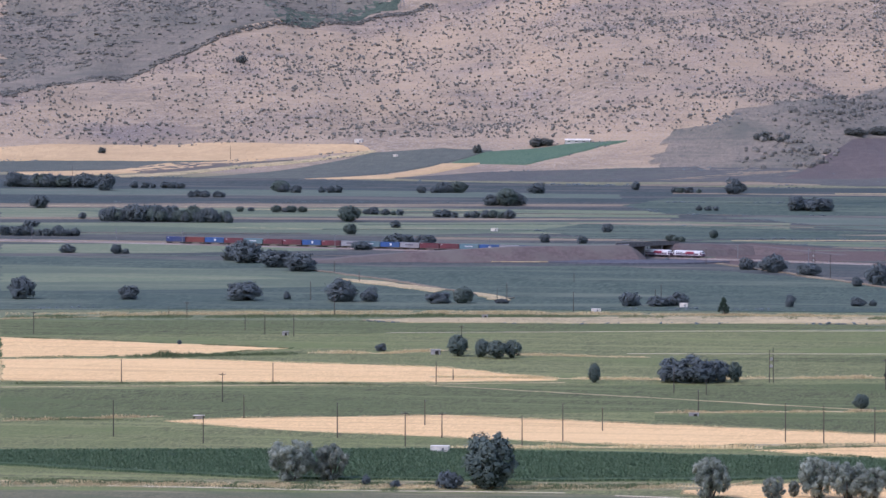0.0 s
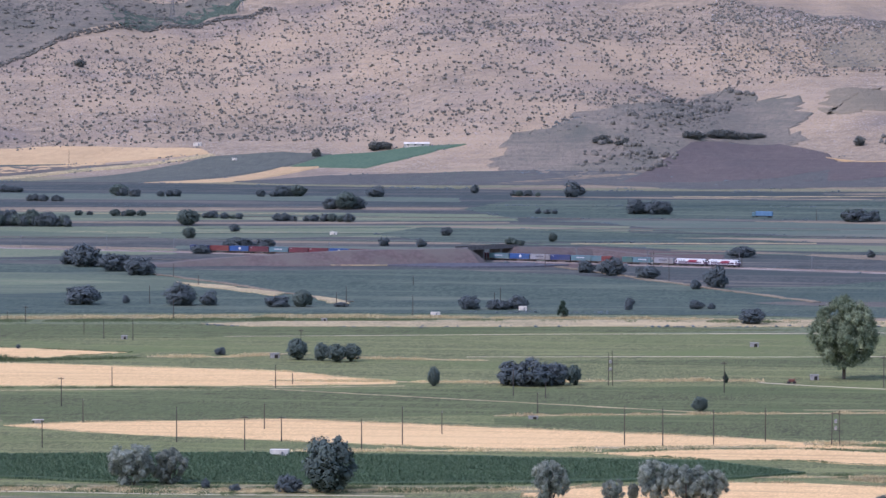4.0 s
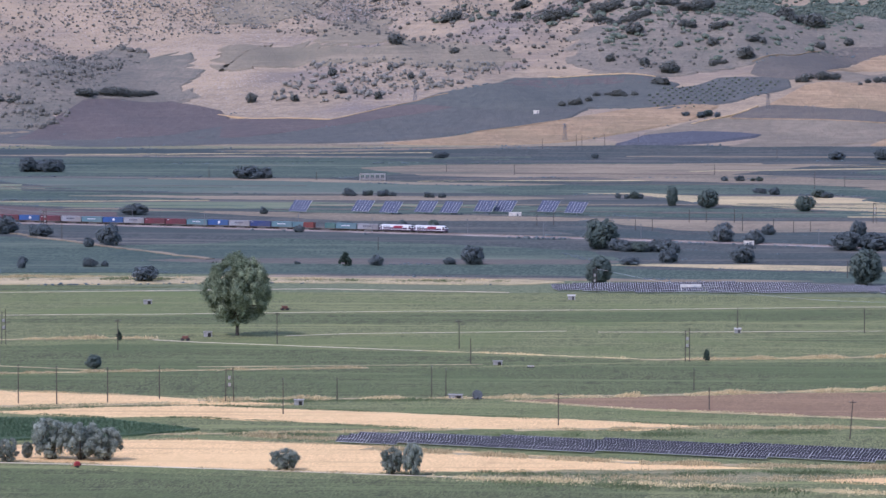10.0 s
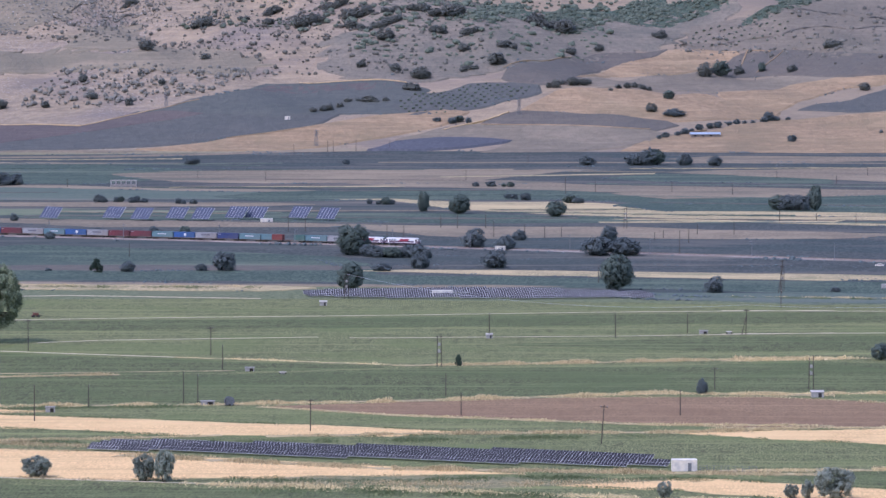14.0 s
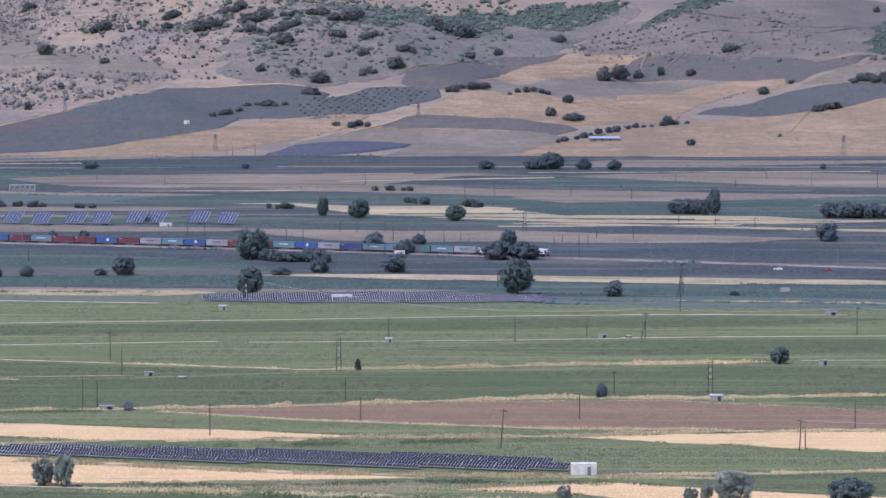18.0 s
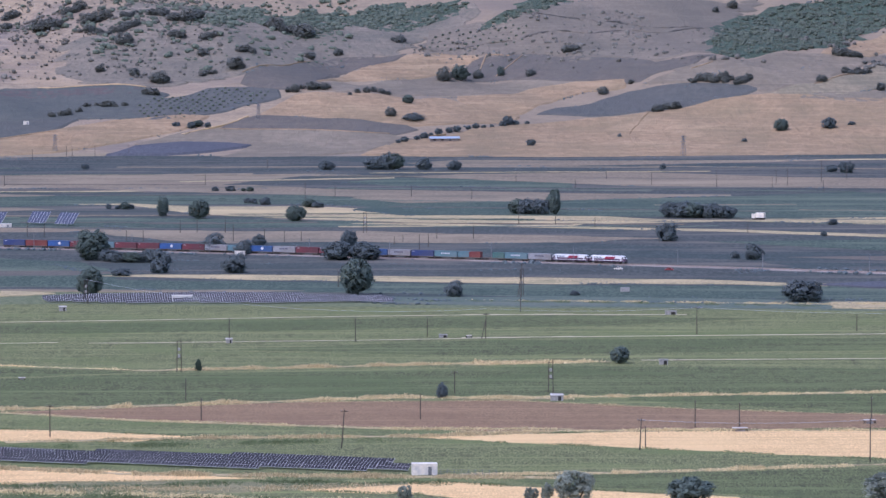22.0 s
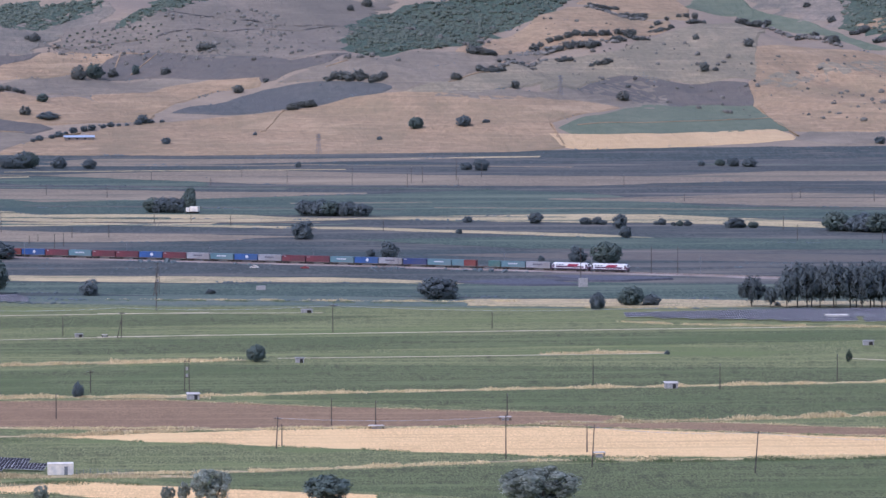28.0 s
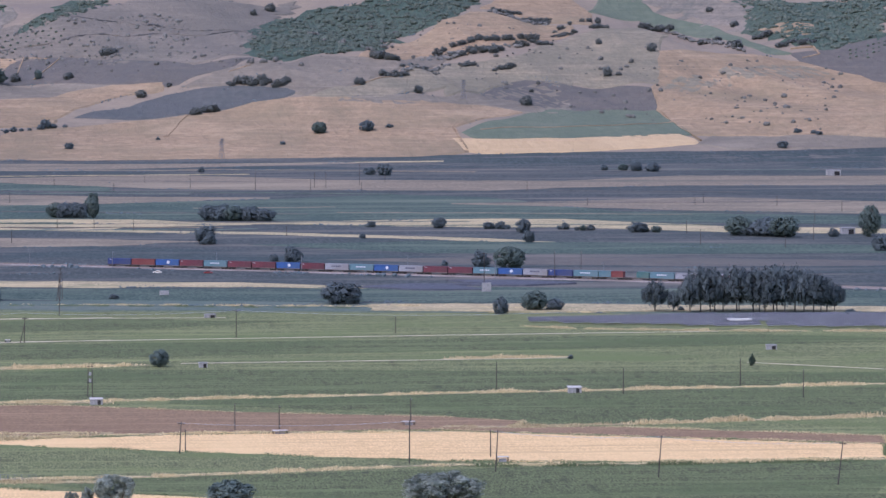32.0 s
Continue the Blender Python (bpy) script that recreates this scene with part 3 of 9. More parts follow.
def field(kind, *corners):
    """A field as a low slab of crop or stubble that follows the land, with slightly uneven edges."""
    material, label, h = CROP[kind]
    pts = []
    hilly = any(terr(x, y) > 1.5 for x, y in corners)
    ragged = kind in ("scrub", "brush", "meadow", "heath")
    step, jitter = (9 if ragged else 14, 11.0 if ragged else 1.6) if hilly else (11, 2.2)
    for (x0, y0), (x1, y1) in zip(corners, corners[1:] + corners[:1]):
        n = max(1, int(math.hypot(x1 - x0, y1 - y0) / step))
        for i in range(n):
            j = jitter if i else 0
            pts.append((x0 + (x1 - x0) * i / n + rng.uniform(-j, j), y0 + (y1 - y0) * i / n + rng.uniform(-j, j)))
    if hilly and kind not in ("track", "blue"):
        SLOPE_EDGES.extend((p, q) for p, q in zip(corners, corners[1:]) if abs(p[0] - q[0]) > 0.8 * abs(p[1] - q[1]))
    if kind in ("wheat", "straw", "brown", "corn"):
        FRINGES.append(corners + corners[:1])
    h = (h if h > 0.6 else 0.1) + next(LAYER) * 0.002
    bm = bmesh.new()
    top = bm.faces.new([bm.verts.new((x, y, 0)) for x, y in pts])
    bmesh.ops.triangulate(bm, faces=[top])
    if hilly:
        for _ in range(6):
            long = [e for e in bm.edges if e.calc_length() > 15]
            if not long:
                break
            bmesh.ops.subdivide_edges(bm, edges=long, cuts=1)
            bmesh.ops.triangulate(bm, faces=bm.faces[:])
    bmesh.ops.recalc_face_normals(bm, faces=bm.faces[:])
    if bm.faces and sum(f.normal.z for f in bm.faces) < 0:
        bmesh.ops.reverse_faces(bm, faces=bm.faces[:])
    rim = [e for e in bm.edges if e.is_boundary]
    out = {}
    for e in rim:
        e.smooth = False
        a, b = e.verts
        n = Vector((b.co.y - a.co.y, a.co.x - b.co.x, 0)).normalized()
        if n.dot(e.link_faces[0].calc_center_median() - a.co) > 0:
            n = -n
        for v in (a, b):
            out[v] = out.get(v, Vector()) + n * (1.3 if hilly else 0.15)
    got = bmesh.ops.extrude_edge_only(bm, edges=rim)
    low = {v for v in got["geom"] if isinstance(v, bmesh.types.BMVert)}
    for v in low:
        v.co += next(out[e.other_vert(v)] for e in v.link_edges if e.other_vert(v) in out)
    for v in bm.verts:
        z = terr(v.co.x, v.co.y)
        v.co.z = z + (-0.25 if v in low else h + 0.3 * min(1.0, z / 3))
    me = bpy.data.meshes.new("field")
    bm.to_mesh(me)
    bm.free()
    me.materials.append(material)
    me.polygons.foreach_set("use_smooth", [hilly] * len(me.polygons))
    return tagged(new(kind + "_field" if kind not in ("track",) else "farm_track", me), label, "track" if kind == "track" else "field", kind="structure")


def line(kind, width, *pts):
    """A long thin strip along a few points: a track or a dry border."""
    material, label, h = CROP[kind]
    h = (h if h > 0.6 else 0.1) + next(LAYER) * 0.002
    verts, faces = [], []
    way, rough = [], 0.35 if kind == "track" else 0.8
    for (x0, y0), (x1, y1) in zip(pts, pts[1:]):
        n = max(1, int(math.hypot(x1 - x0, y1 - y0) / 2.5))
        way += [(x0 + (x1 - x0) * i / n, y0 + (y1 - y0) * i / n) for i in range(n)]
    way.append(pts[-1])
    for i, (x, y) in enumerate(way):
        a, b = way[max(0, i - 1)], way[min(len(way) - 1, i + 1)]
        d = Vector((b[0] - a[0], b[1] - a[1])).normalized()
        sway = width * rough * 0.5 * noise.noise((x / 21, y / 21, 4.4))
        for s in (-1, 1):
            w = width / 2 * max(0.08, 0.85 + rough * (noise.noise((x / 9, y / 9, s * 3.0)) + 0.7 * noise.noise((x / 3, y / 3, s * 7.0)) + rng.uniform(-0.3, 0.3)))
            px, py = x - d.y * (s * w + sway), y + d.x * (s * w + sway)
            z = terr(px, py)
            lift = 0.7 if z > 1.5 else 0
            verts += [(px, py, z + h + lift), (px, py, z - 0.3)]
        if i:
            k = 4 * i
            faces += [(k - 4, k - 2, k + 2, k), (k - 4, k, k + 1, k - 3), (k - 2, k - 1, k + 3, k + 2)]
    return tagged(new("farm_track" if kind == "track" else "grass_border", raw("strip", verts, faces, material)), label, "track" if kind == "track" else "grass", kind="structure")


def tufts(material, width, height, density, *pts):
    """Tall grass along a border, as one mass of small upright blades and tufts."""
    verts, faces = [], []
    for part_of, ((x0, y0), (x1, y1)) in enumerate(zip(pts, pts[1:])):
        length = math.hypot(x1 - x0, y1 - y0)
        for _ in range(int(length * width * density * 9.0)):
            u, v = rng.random(), rng.gauss(0, 0.4)
            if part_of == 0 and u * length < 16 * rng.random() or part_of == len(pts) - 2 and (1 - u) * length < 16 * rng.random():
                continue
            s = 0.62 + 0.75 * noise.noise((x0, y0 * 0.1, u * length / 14)) + 0.45 * noise.noise((y0, x0, u * length / 5))
            if s < 0.2 + 0.5 * rng.random() * abs(v):
                continue
            x, y = x0 + (x1 - x0) * u, y0 + (y1 - y0) * u + v * width
            w, h = rng.uniform(0.07, 0.26), height * rng.uniform(0.5, 1.25) * s * (1.2 if rng.random() < 0.4 else 0.8) * (1 - 0.4 * abs(v))
            z, a, k = terr(x, y), rng.random() * 3.1, len(verts)
            c, d = math.cos(a) * w, math.sin(a) * w
            lean = rng.uniform(-0.3, 0.3)
            verts += [(x - c, y - d, z), (x + c, y + d, z), (x - d, y + c, z), (x + c * 0.7 + lean, y + d * 0.5, z + h), (x - c * 0.7 + lean, y - d * 0.5, z + h * 0.8), (x + lean, y + lean, z + h * 0.95)]
            faces += [(k, k + 1, k + 3, k + 4), (k + 1, k + 2, k + 5, k + 3), (k + 2, k, k + 4, k + 5), (k + 4, k + 3, k + 5)]
    if verts:
        green = material is WEED
        tagged(new("weeds" if green else "tall_grass", raw("tufts", verts, faces, material)), "green weeds along a field border" if green else "tall pale dry grass along a field border", "grass", kind="stuff")


# ---- trees ----
def blob(seed, n, flat=1.0):
    """A lumpy closed shell of about unit size."""
    r = random.Random(seed)
    bm = bmesh.new()
    bmesh.ops.create_icosphere(bm, subdivisions=n, radius=0.5)
    for v in bm.verts:
        v.co *= 1 + 0.35 * noise.noise(v.co * 3 + Vector((seed, 0, 0))) + r.uniform(-0.08, 0.08)
        v.co.z *= flat
    return bm


# crown of each kind: foot of the crown, middle, half width, half height, lobes, lobe size, leaf size, leaves, core
CROWNS = {
    "round": (0.0, 0.40, 0.38, 0.40, 110, 0.2, 0.046, 7000, 0.5),
    "hillside": (0.0, 0.42, 0.40, 0.40, 100, 0.19, 0.046, 5500, 0.5),
    "olive": (0.10, 0.54, 0.40, 0.38, 70, 0.18, 0.034, 10000, 0.72),
    "broad": (0.10, 0.54, 0.36, 0.40, 120, 0.17, 0.042, 8000, 0.5),
    "plane": (0.22, 0.58, 0.43, 0.40, 230, 0.125, 0.018, 46000, 0.5),
    "pine": (0.32, 0.66, 0.46, 0.31, 48, 0.22, 0.042, 4800, 0.5),
    "conic": (0.06, 0.50, 0.30, 0.44, 30, 0.24, 0.040, 3000, 0.72),
}


@functools.lru_cache(None)
def tree_meshes(kind, variant):
    """Trunk and crown of a tree one metre high and one wide: limbs, then many lobes carrying small leaf clumps."""
    r = random.Random(variant * 31 + sum(map(ord, kind)))
    base, mid, wide, tall, count, size, leaf, total, core_size = CROWNS[kind]
    lobes = []
    for i in range(count):
        z = 1 - 2 * (i + 0.5) / count
        a = i * 2.4 + r.uniform(-0.6, 0.6)
        deep = 1.0 if r.random() < 0.7 else r.uniform(0.3, 0.8)
        deep *= 1 + (0.5 if kind in ("round", "hillside") else 0.24) * noise.noise((math.cos(a) * 1.3 + variant * 5, math.sin(a) * 1.3, z * 1.6 + variant))
        d = math.sqrt(1 - z * z) * deep
        if kind == "plane" and z < 0:
            d *= 1 - 0.3 * z * z
        if kind == "conic":
            d *= 0.85 - 0.45 * z
        if kind == "pine":
            z = z if z > 0 else z * 0.55
        lobes.append((Vector((math.cos(a) * d * wide, math.sin(a) * d * wide, mid + z * deep * tall)), size * r.uniform(0.65, 1.35)))
    verts, faces = [], []
    for c, s in lobes:
        core = blob(r.randrange(999), 1)
        k = len(verts)
        verts += [tuple(c + v.co * s * core_size) for v in core.verts]
        faces += [tuple(v.index + k for v in f.verts) for f in core.faces]
        core.free()
    for i in range(total):
        c, s = lobes[i % count]
        d = Vector((r.gauss(0, 1), r.gauss(0, 1), r.gauss(0.25, 1))).normalized()
        p = c + d * s * 0.5 * (r.uniform(0.6, 1.12) if r.random() < 0.8 else r.uniform(1.0, 1.4))
        p.z = max(p.z, base * 0.8)
        n = (d * 1.2 + Vector((r.uniform(-1, 1), r.uniform(-1, 1), r.uniform(-0.3, 1.2)))).normalized()
        e = n.orthogonal().normalized()
        f = n.cross(e)
        t = r.uniform(0, 6.28)
        e, f = e * math.cos(t) + f * math.sin(t), f * math.cos(t) - e * math.sin(t)
        w = leaf * r.uniform(0.5, 1.3)
        k = len(verts)
        verts += [tuple(p + e * w * 0.6), tuple(p + f * w * 0.4), tuple(p - e * w * 0.6 - n * w * 0.2), tuple(p - f * w * 0.4)]
        faces.append((k, k + 1, k + 2, k + 3))
    v = np.array(verts)
    reach = np.percentile(np.hypot(v[:, 0], v[:, 1]), 97)
    v[:, :2] *= 0.5 / reach
    top, low = np.percentile(v[:, 2], 99.5), np.percentile(v[:, 2], 1)
    v[:, 2] = base * 0.8 + (v[:, 2] - low) * (1 - base * 0.8) / (top - low)
    crown = raw("crown", [tuple(p) for p in v], faces, LEAF[kind], kind in ("round", "hillside", "broad", "pine"))
    if kind in ("round", "hillside", "broad", "pine"):
        own = np.empty(len(v) * 3)
        crown.vertices.foreach_get("normal", own)
        out = (v - (0, 0, mid * 0.8)) / (0.5, 0.5, 0.5)
        out /= np.linalg.norm(out, axis=1)[:, None] + 1e-6
        soft = 0.4 * own.reshape(-1, 3) + 0.8 * out + (0, 0, 0.1)
        crown.normals_split_custom_set_from_vertices([tuple(n) for n in soft / (np.linalg.norm(soft, axis=1)[:, None] + 1e-6)])
    thick = {"plane": 0.03, "pine": 0.022, "olive": 0.022}.get(kind, 0.028)
    bm = bmesh.new()
    if kind == "olive":
        for k in range(4):
            a = k * 1.6 + r.uniform(-0.3, 0.3)
            x, y = math.cos(a), math.sin(a)
            rod((x * 0.04, y * 0.04, -0.02), (x * 0.13, y * 0.13, 0.2), thick * 1.2, thick, 6, bm)
            rod((x * 0.13, y * 0.13, 0.19), (x * 0.24, y * 0.24, 0.5), thick, thick * 0.5, 6, bm)
    else:
        bend = r.uniform(-0.02, 0.02)
        rod((0, 0, -0.02), (bend, 0, base + 0.12), thick, thick * 0.8, 7, bm)
        rod((bend, 0, base + 0.11), (0, 0, mid), thick * 0.8, thick * 0.45, 7, bm)
    for c, s in lobes[:: max(3, count // 14)]:
        rod((0, 0, base + 0.1 + 0.3 * max(0, c.z - base) * r.random()), tuple(c * 0.95), thick * 0.4, thick * 0.15, 5, bm)
    trunk = bpy.data.meshes.new("trunk")
    bm.to_mesh(trunk)
    bm.free()
    trunk.materials.append(BARK)
    return trunk, crown


TREE_WORDS = {
    "round": ("bush", "dense dark green bush", "bush"),
    "hillside": ("hill_bush", "rounded grey-green bush on a dry slope", "bush"),
    "olive": ("olive_tree", "silvery grey-green olive tree", "tree"),
    "broad": ("tree", "leafy dark green tree", "tree"),
    "plane": ("plane_tree", "tall solitary leafy plane tree in a green field", "tree"),
    "pine": ("pine_tree", "dark pine tree with bare trunk in a grove", "tree"),
    "conic": ("small_tree", "small upright dark green tree", "tree"),
}


def tree(kind, x, y, w, h, row=False):
    name, label, category = ("hedge_shrub", "dark green shrub in a field hedgerow", "shrub") if row and kind == "round" else TREE_WORDS[kind]
    trunk, crown = tree_meshes(kind, rng.randrange(4))
    ob = thing(name, label, category, at=pose(x, y, terr(x, y) - 0.05, 0, 0, rng.uniform(0, 360)))
    ob.scale = (w, w, h)
    part("trunk", trunk, None, ob)
    part("crown", crown, None, ob)
    return ob


def bush_row(x0, y0, x1, y1, n, w, h):
    for i in range(n):
        u = (i + rng.uniform(0.2, 0.8)) / n
        s = rng.uniform(0.6, 1.15)
        tree("hillside" if y0 > 3900 else "round" if rng.random() < 0.8 else "broad", x0 + (x1 - x0) * u, y0 + (y1 - y0) * u + rng.uniform(-4, 4), w * s * rng.uniform(0.9, 1.4), h * s, True)


def inside(p, poly):
    hit = False
    for (x0, y0), (x1, y1) in zip(poly, poly[1:] + poly[:1]):
        if (y0 > p[1]) != (y1 > p[1]) and p[0] < x0 + (p[1] - y0) / (y1 - y0) * (x1 - x0):
            hit = not hit
    return hit


@functools.lru_cache(None)
def lump(variant, n):
    bm = blob(variant + 40, n, 0.8)
    got = [v.co.copy() for v in bm.verts], [tuple(v.index for v in f.verts) for f in bm.faces]
    bm.free()
    return got


def plants(name, label, category, material, count, height, *poly):
    """A stand of upright leafy plants over a field, each a small star of blades."""
    xs, ys = [p[0] for p in poly], [p[1] for p in poly]
    verts, faces, made = [], [], 0
    while made < count:
        p = (rng.uniform(min(xs), max(xs)), rng.uniform(min(ys), max(ys)))
        if not inside(p, poly):
            continue
        made += 1
        h, w, z = height * rng.uniform(0.6, 1.25), rng.uniform(0.25, 0.55), terr(*p) + 0.3
        for k in range(3):
            a = rng.random() * 6.28
            c, d, n = math.cos(a) * w, math.sin(a) * w, len(verts)
            verts += [(p[0], p[1], z), (p[0] + c * 0.6 - d * 0.25, p[1] + d * 0.6 + c * 0.25, z + h), (p[0] + c, p[1] + d, z + h * 0.7), (p[0] + c * 0.6 + d * 0.25, p[1] + d * 0.6 - c * 0.25, z + h * 0.6)]
            faces.append((n, n + 3, n + 2, n + 1))
    tagged(new(name, raw(name, verts, faces, material)), label, category, kind="stuff")


def scatter(name, label, category, material, count, small, large, clumped, *poly, lumps=1, flat=1.0):
    """Many shrubs or stones that nobody could count, strewn over a stretch of slope, gathered in clumps."""
    xs, ys = [p[0] for p in poly], [p[1] for p in poly]
    verts, faces, made, tries = [], [], 0, 0
    while made < count and tries < count * 40:
        tries += 1
        p = (rng.uniform(min(xs), max(xs)), rng.uniform(min(ys), max(ys)))
        if not inside(p, poly) or 0.7 * noise.noise((p[0] / 45, p[1] / 60, 3.3)) + 0.6 * noise.noise((p[0] / 160, p[1] / 160, 9)) < clumped * rng.random() - 0.75 * rng.random():
            continue
        made += 1
        s = small + (large - small) * rng.random() ** 3
        a = rng.random() * 6.28
        z = terr(*p) + 0.4
        for _ in range(rng.choice((1, 1, 2, 3)) if lumps > 1 else 1):
            q = (p[0] + rng.uniform(-0.45, 0.45) * s, p[1] + rng.uniform(-0.6, 0.6) * s)
            vs, fs = lump(rng.randrange(6), 1)
            k, c, d = len(verts), math.cos(a), math.sin(a)
            verts += [(q[0] + (v.x * c - v.y * d) * s, q[1] + (v.x * d + v.y * c) * s, z + v.z * s * flat * 1.2 + 0.3 * s * flat) for v in vs]
            faces += [tuple(i + k for i in f) for f in fs]
    tagged(new(name, raw(name, verts, faces, material)), label, category, kind="stuff")


def hedge_segments(size, segments):
    """A broken line of low weeds and bushes where two fields meet."""
    verts, faces = [], []
    for (x0, y0), (x1, y1) in segments:
        length = math.hypot(x1 - x0, y1 - y0)
        for _ in range(int(length / (size * 0.55))):
            u = rng.random()
            x, y = x0 + (x1 - x0) * u + rng.uniform(-3, 3), y0 + (y1 - y0) * u + rng.gauss(0, 3)
            k = noise.noise((x / 38, y / 50, 1.7)) + 0.5 * noise.noise((x / 9, y / 9, 5.1))
            if k < 0.12 + 0.3 * rng.random():
                continue
            s = size * rng.uniform(0.3, 0.8) * (0.6 + k)
            vs, fs = lump(rng.randrange(6), 1)
            n, z = len(verts), terr(x, y)
            verts += [(x + v.x * s * 1.2, y + v.y * s, z + v.z * s + 0.3 * s) for v in vs]
            faces += [tuple(i + n for i in f) for f in fs]
    if verts:
        tagged(new("hedge_line", raw("hedge_line", verts, faces, LEAF["round"])), "broken line of low dark weeds between fields", "hedge", kind="stuff")


def hedge_line(size, *pts):
    hedge_segments(size, list(zip(pts, pts[1:])))


def orchard(across, deep, *poly):
    """Small round trees planted in straight rows on a slope."""
    xs, ys = [p[0] for p in poly], [p[1] for p in poly]
    verts, faces = [], []
    for j in range(int((max(ys) - min(ys)) / deep)):
        for i in range(int((max(xs) - min(xs)) / across)):
            p = (min(xs) + (i + 0.5 * (j % 2)) * across + rng.uniform(-0.5, 0.5), min(ys) + j * deep + 0.08 * i * across + rng.uniform(-0.5, 0.5))
            if not inside(p, poly) or rng.random() < 0.06:
                continue
            s = rng.uniform(1.9, 2.9)
            vs, fs = lump(rng.randrange(6), 1)
            n, z = len(verts), terr(*p)
            verts += [(p[0] + v.x * s, p[1] + v.y * s, z + v.z * s + 0.55 * s) for v in vs]
            faces += [tuple(q + n for q in f) for f in fs]
    tagged(new("orchard_rows", raw("orchard_rows", verts, faces, JUNIPER)), "rows of small dark olive trees in a hillside orchard", "orchard", kind="stuff")


# ---- poles, lines and small farm buildings ----
def wooden_pole(x, y, h, arm=0, lean=0.0):
    """A wooden line pole; arm 1: a crossarm with insulators."""
    ob = thing("utility_pole", "tall wooden utility pole with crossarm" if arm else "plain wooden utility pole", "pole", at=pose(x, y, terr(x, y), lean * 0.3, lean, rng.uniform(-20, 20)))
    part("pole_shaft", rod((0, 0, -0.5), (0, 0, h), 0.2, 0.13, 8), WOOD, ob)
    if arm:
        part("crossarm", box(-1.15, -0.09, h - 0.75, 1.15, 0.09, h - 0.52), WOOD, ob)
        for sx in (-1.0, 0.0, 1.0):
            part("insulator", rod((sx, 0, h - 0.52), (sx, 0, h - 0.22), 0.07, 0.05), CONCRETE, ob)
    else:
        for sz in (0.3, 0.65):
            part("insulator", rod((0.16, 0, h - sz), (0.16, 0, h - sz + 0.2), 0.06, 0.05), CONCRETE, ob)
    return ob


def transformer_pair(x, y, h, boxes=2, spread=0.8):
    ob = thing("transformer_poles", "pair of wooden poles carrying grey transformer boxes", "pole", at=pose(x, y, terr(x, y), 0, 0, rng.uniform(-12, 12)))
    for sx in (-spread, spread):
        part("pole_shaft", rod((sx, 0, -0.5), (sx * 0.8, 0, h * (1.0 if sx > 0 else 0.94)), 0.17, 0.12, 8), WOOD, ob)
    part("crossarm", box(-spread - 0.25, -0.08, h * 0.94 - 0.5, spread + 0.25, 0.08, h * 0.94 - 0.34), WOOD, ob)
    part("platform_beam", box(-spread - 0.2, -0.12, h * 0.42, spread + 0.2, 0.12, h * 0.42 + 0.16), DARKMETAL, ob)
    for i in range(boxes):
        z = h * (0.44 + 0.2 * i) if i == 0 else h * 0.64
        b = part("transformer_box", box(-0.4, -0.38, z, 0.4, 0.38, z + 1.0, 0.06), CONCRETE, ob)
        for s in (-0.3, 0.3):
            part("bushing", rod((s * 0.8, 0, z + 1.0), (s * 0.8, 0, z + 1.3), 0.07, 0.05), CONCRETE, b)
    return ob


def a_frame_pole(x, y, h):
    ob = thing("braced_pole", "braced wooden a-frame power pole", "pole", at=pose(x, y, terr(x, y)))
    part("pole_shaft", rod((0, 0, -0.5), (0.25, 0, h), 0.2, 0.14, 8), WOOD, ob)
    part("brace", rod((-1.6, 0, -0.3), (0.15, 0, h * 0.75), 0.17, 0.14, 8), WOOD, ob)
    part("crossarm", box(-1.0, -0.1, h - 0.7, 1.5, 0.1, h - 0.46), WOOD, ob)
    for sx in (-0.9, 0.25, 1.4):
        part("insulator", rod((sx, 0, h - 0.46), (sx, 0, h - 0.1), 0.08, 0.05), CONCRETE, ob)
    return ob


def pylon(x, y, h):
    """A lattice mast with three crossarms."""
    ob = thing("lattice_pylon", "grey steel lattice power pylon", "pylon", at=pose(x, y, terr(x, y), 0, 0, 25))
    w = h * 0.11
    for sx, sy in itertools.product((-1, 1), (-1, 1)):
        part("pylon_leg", rod((sx * w, sy * w, -0.5), (sx * 0.35, sy * 0.35, h), 0.16, 0.1, 4), STEEL, ob)
    bm = bmesh.new()
    for i in range(9):
        z0, z1 = h * i / 9, h * (i + 1) / 9
        a, b = w + (0.35 - w) * i / 9, w + (0.35 - w) * (i + 1) / 9
        for s in (-1, 1):
            rod((-a, s * a, z0), (b, s * b, z1), 0.06, None, 4, bm)
            rod((s * a, a, z0), (s * b, -b, z1), 0.06, None, 4, bm)
    part("lattice", bm, STEEL, ob)
    for k, z in enumerate((0.72, 0.83, 0.94)):
        bm = rod((-w * 1.5, 0, h * z), (w * 1.5, 0, h * z), 0.14, None, 4)
        rod((-w * 1.5, 0, h * z), (0, 0, h * z + 1.2), 0.08, None, 4, bm)
        rod((w * 1.5, 0, h * z), (0, 0, h * z + 1.2), 0.08, None, 4, bm)
        part("crossarm", bm, STEEL, ob)
    return ob


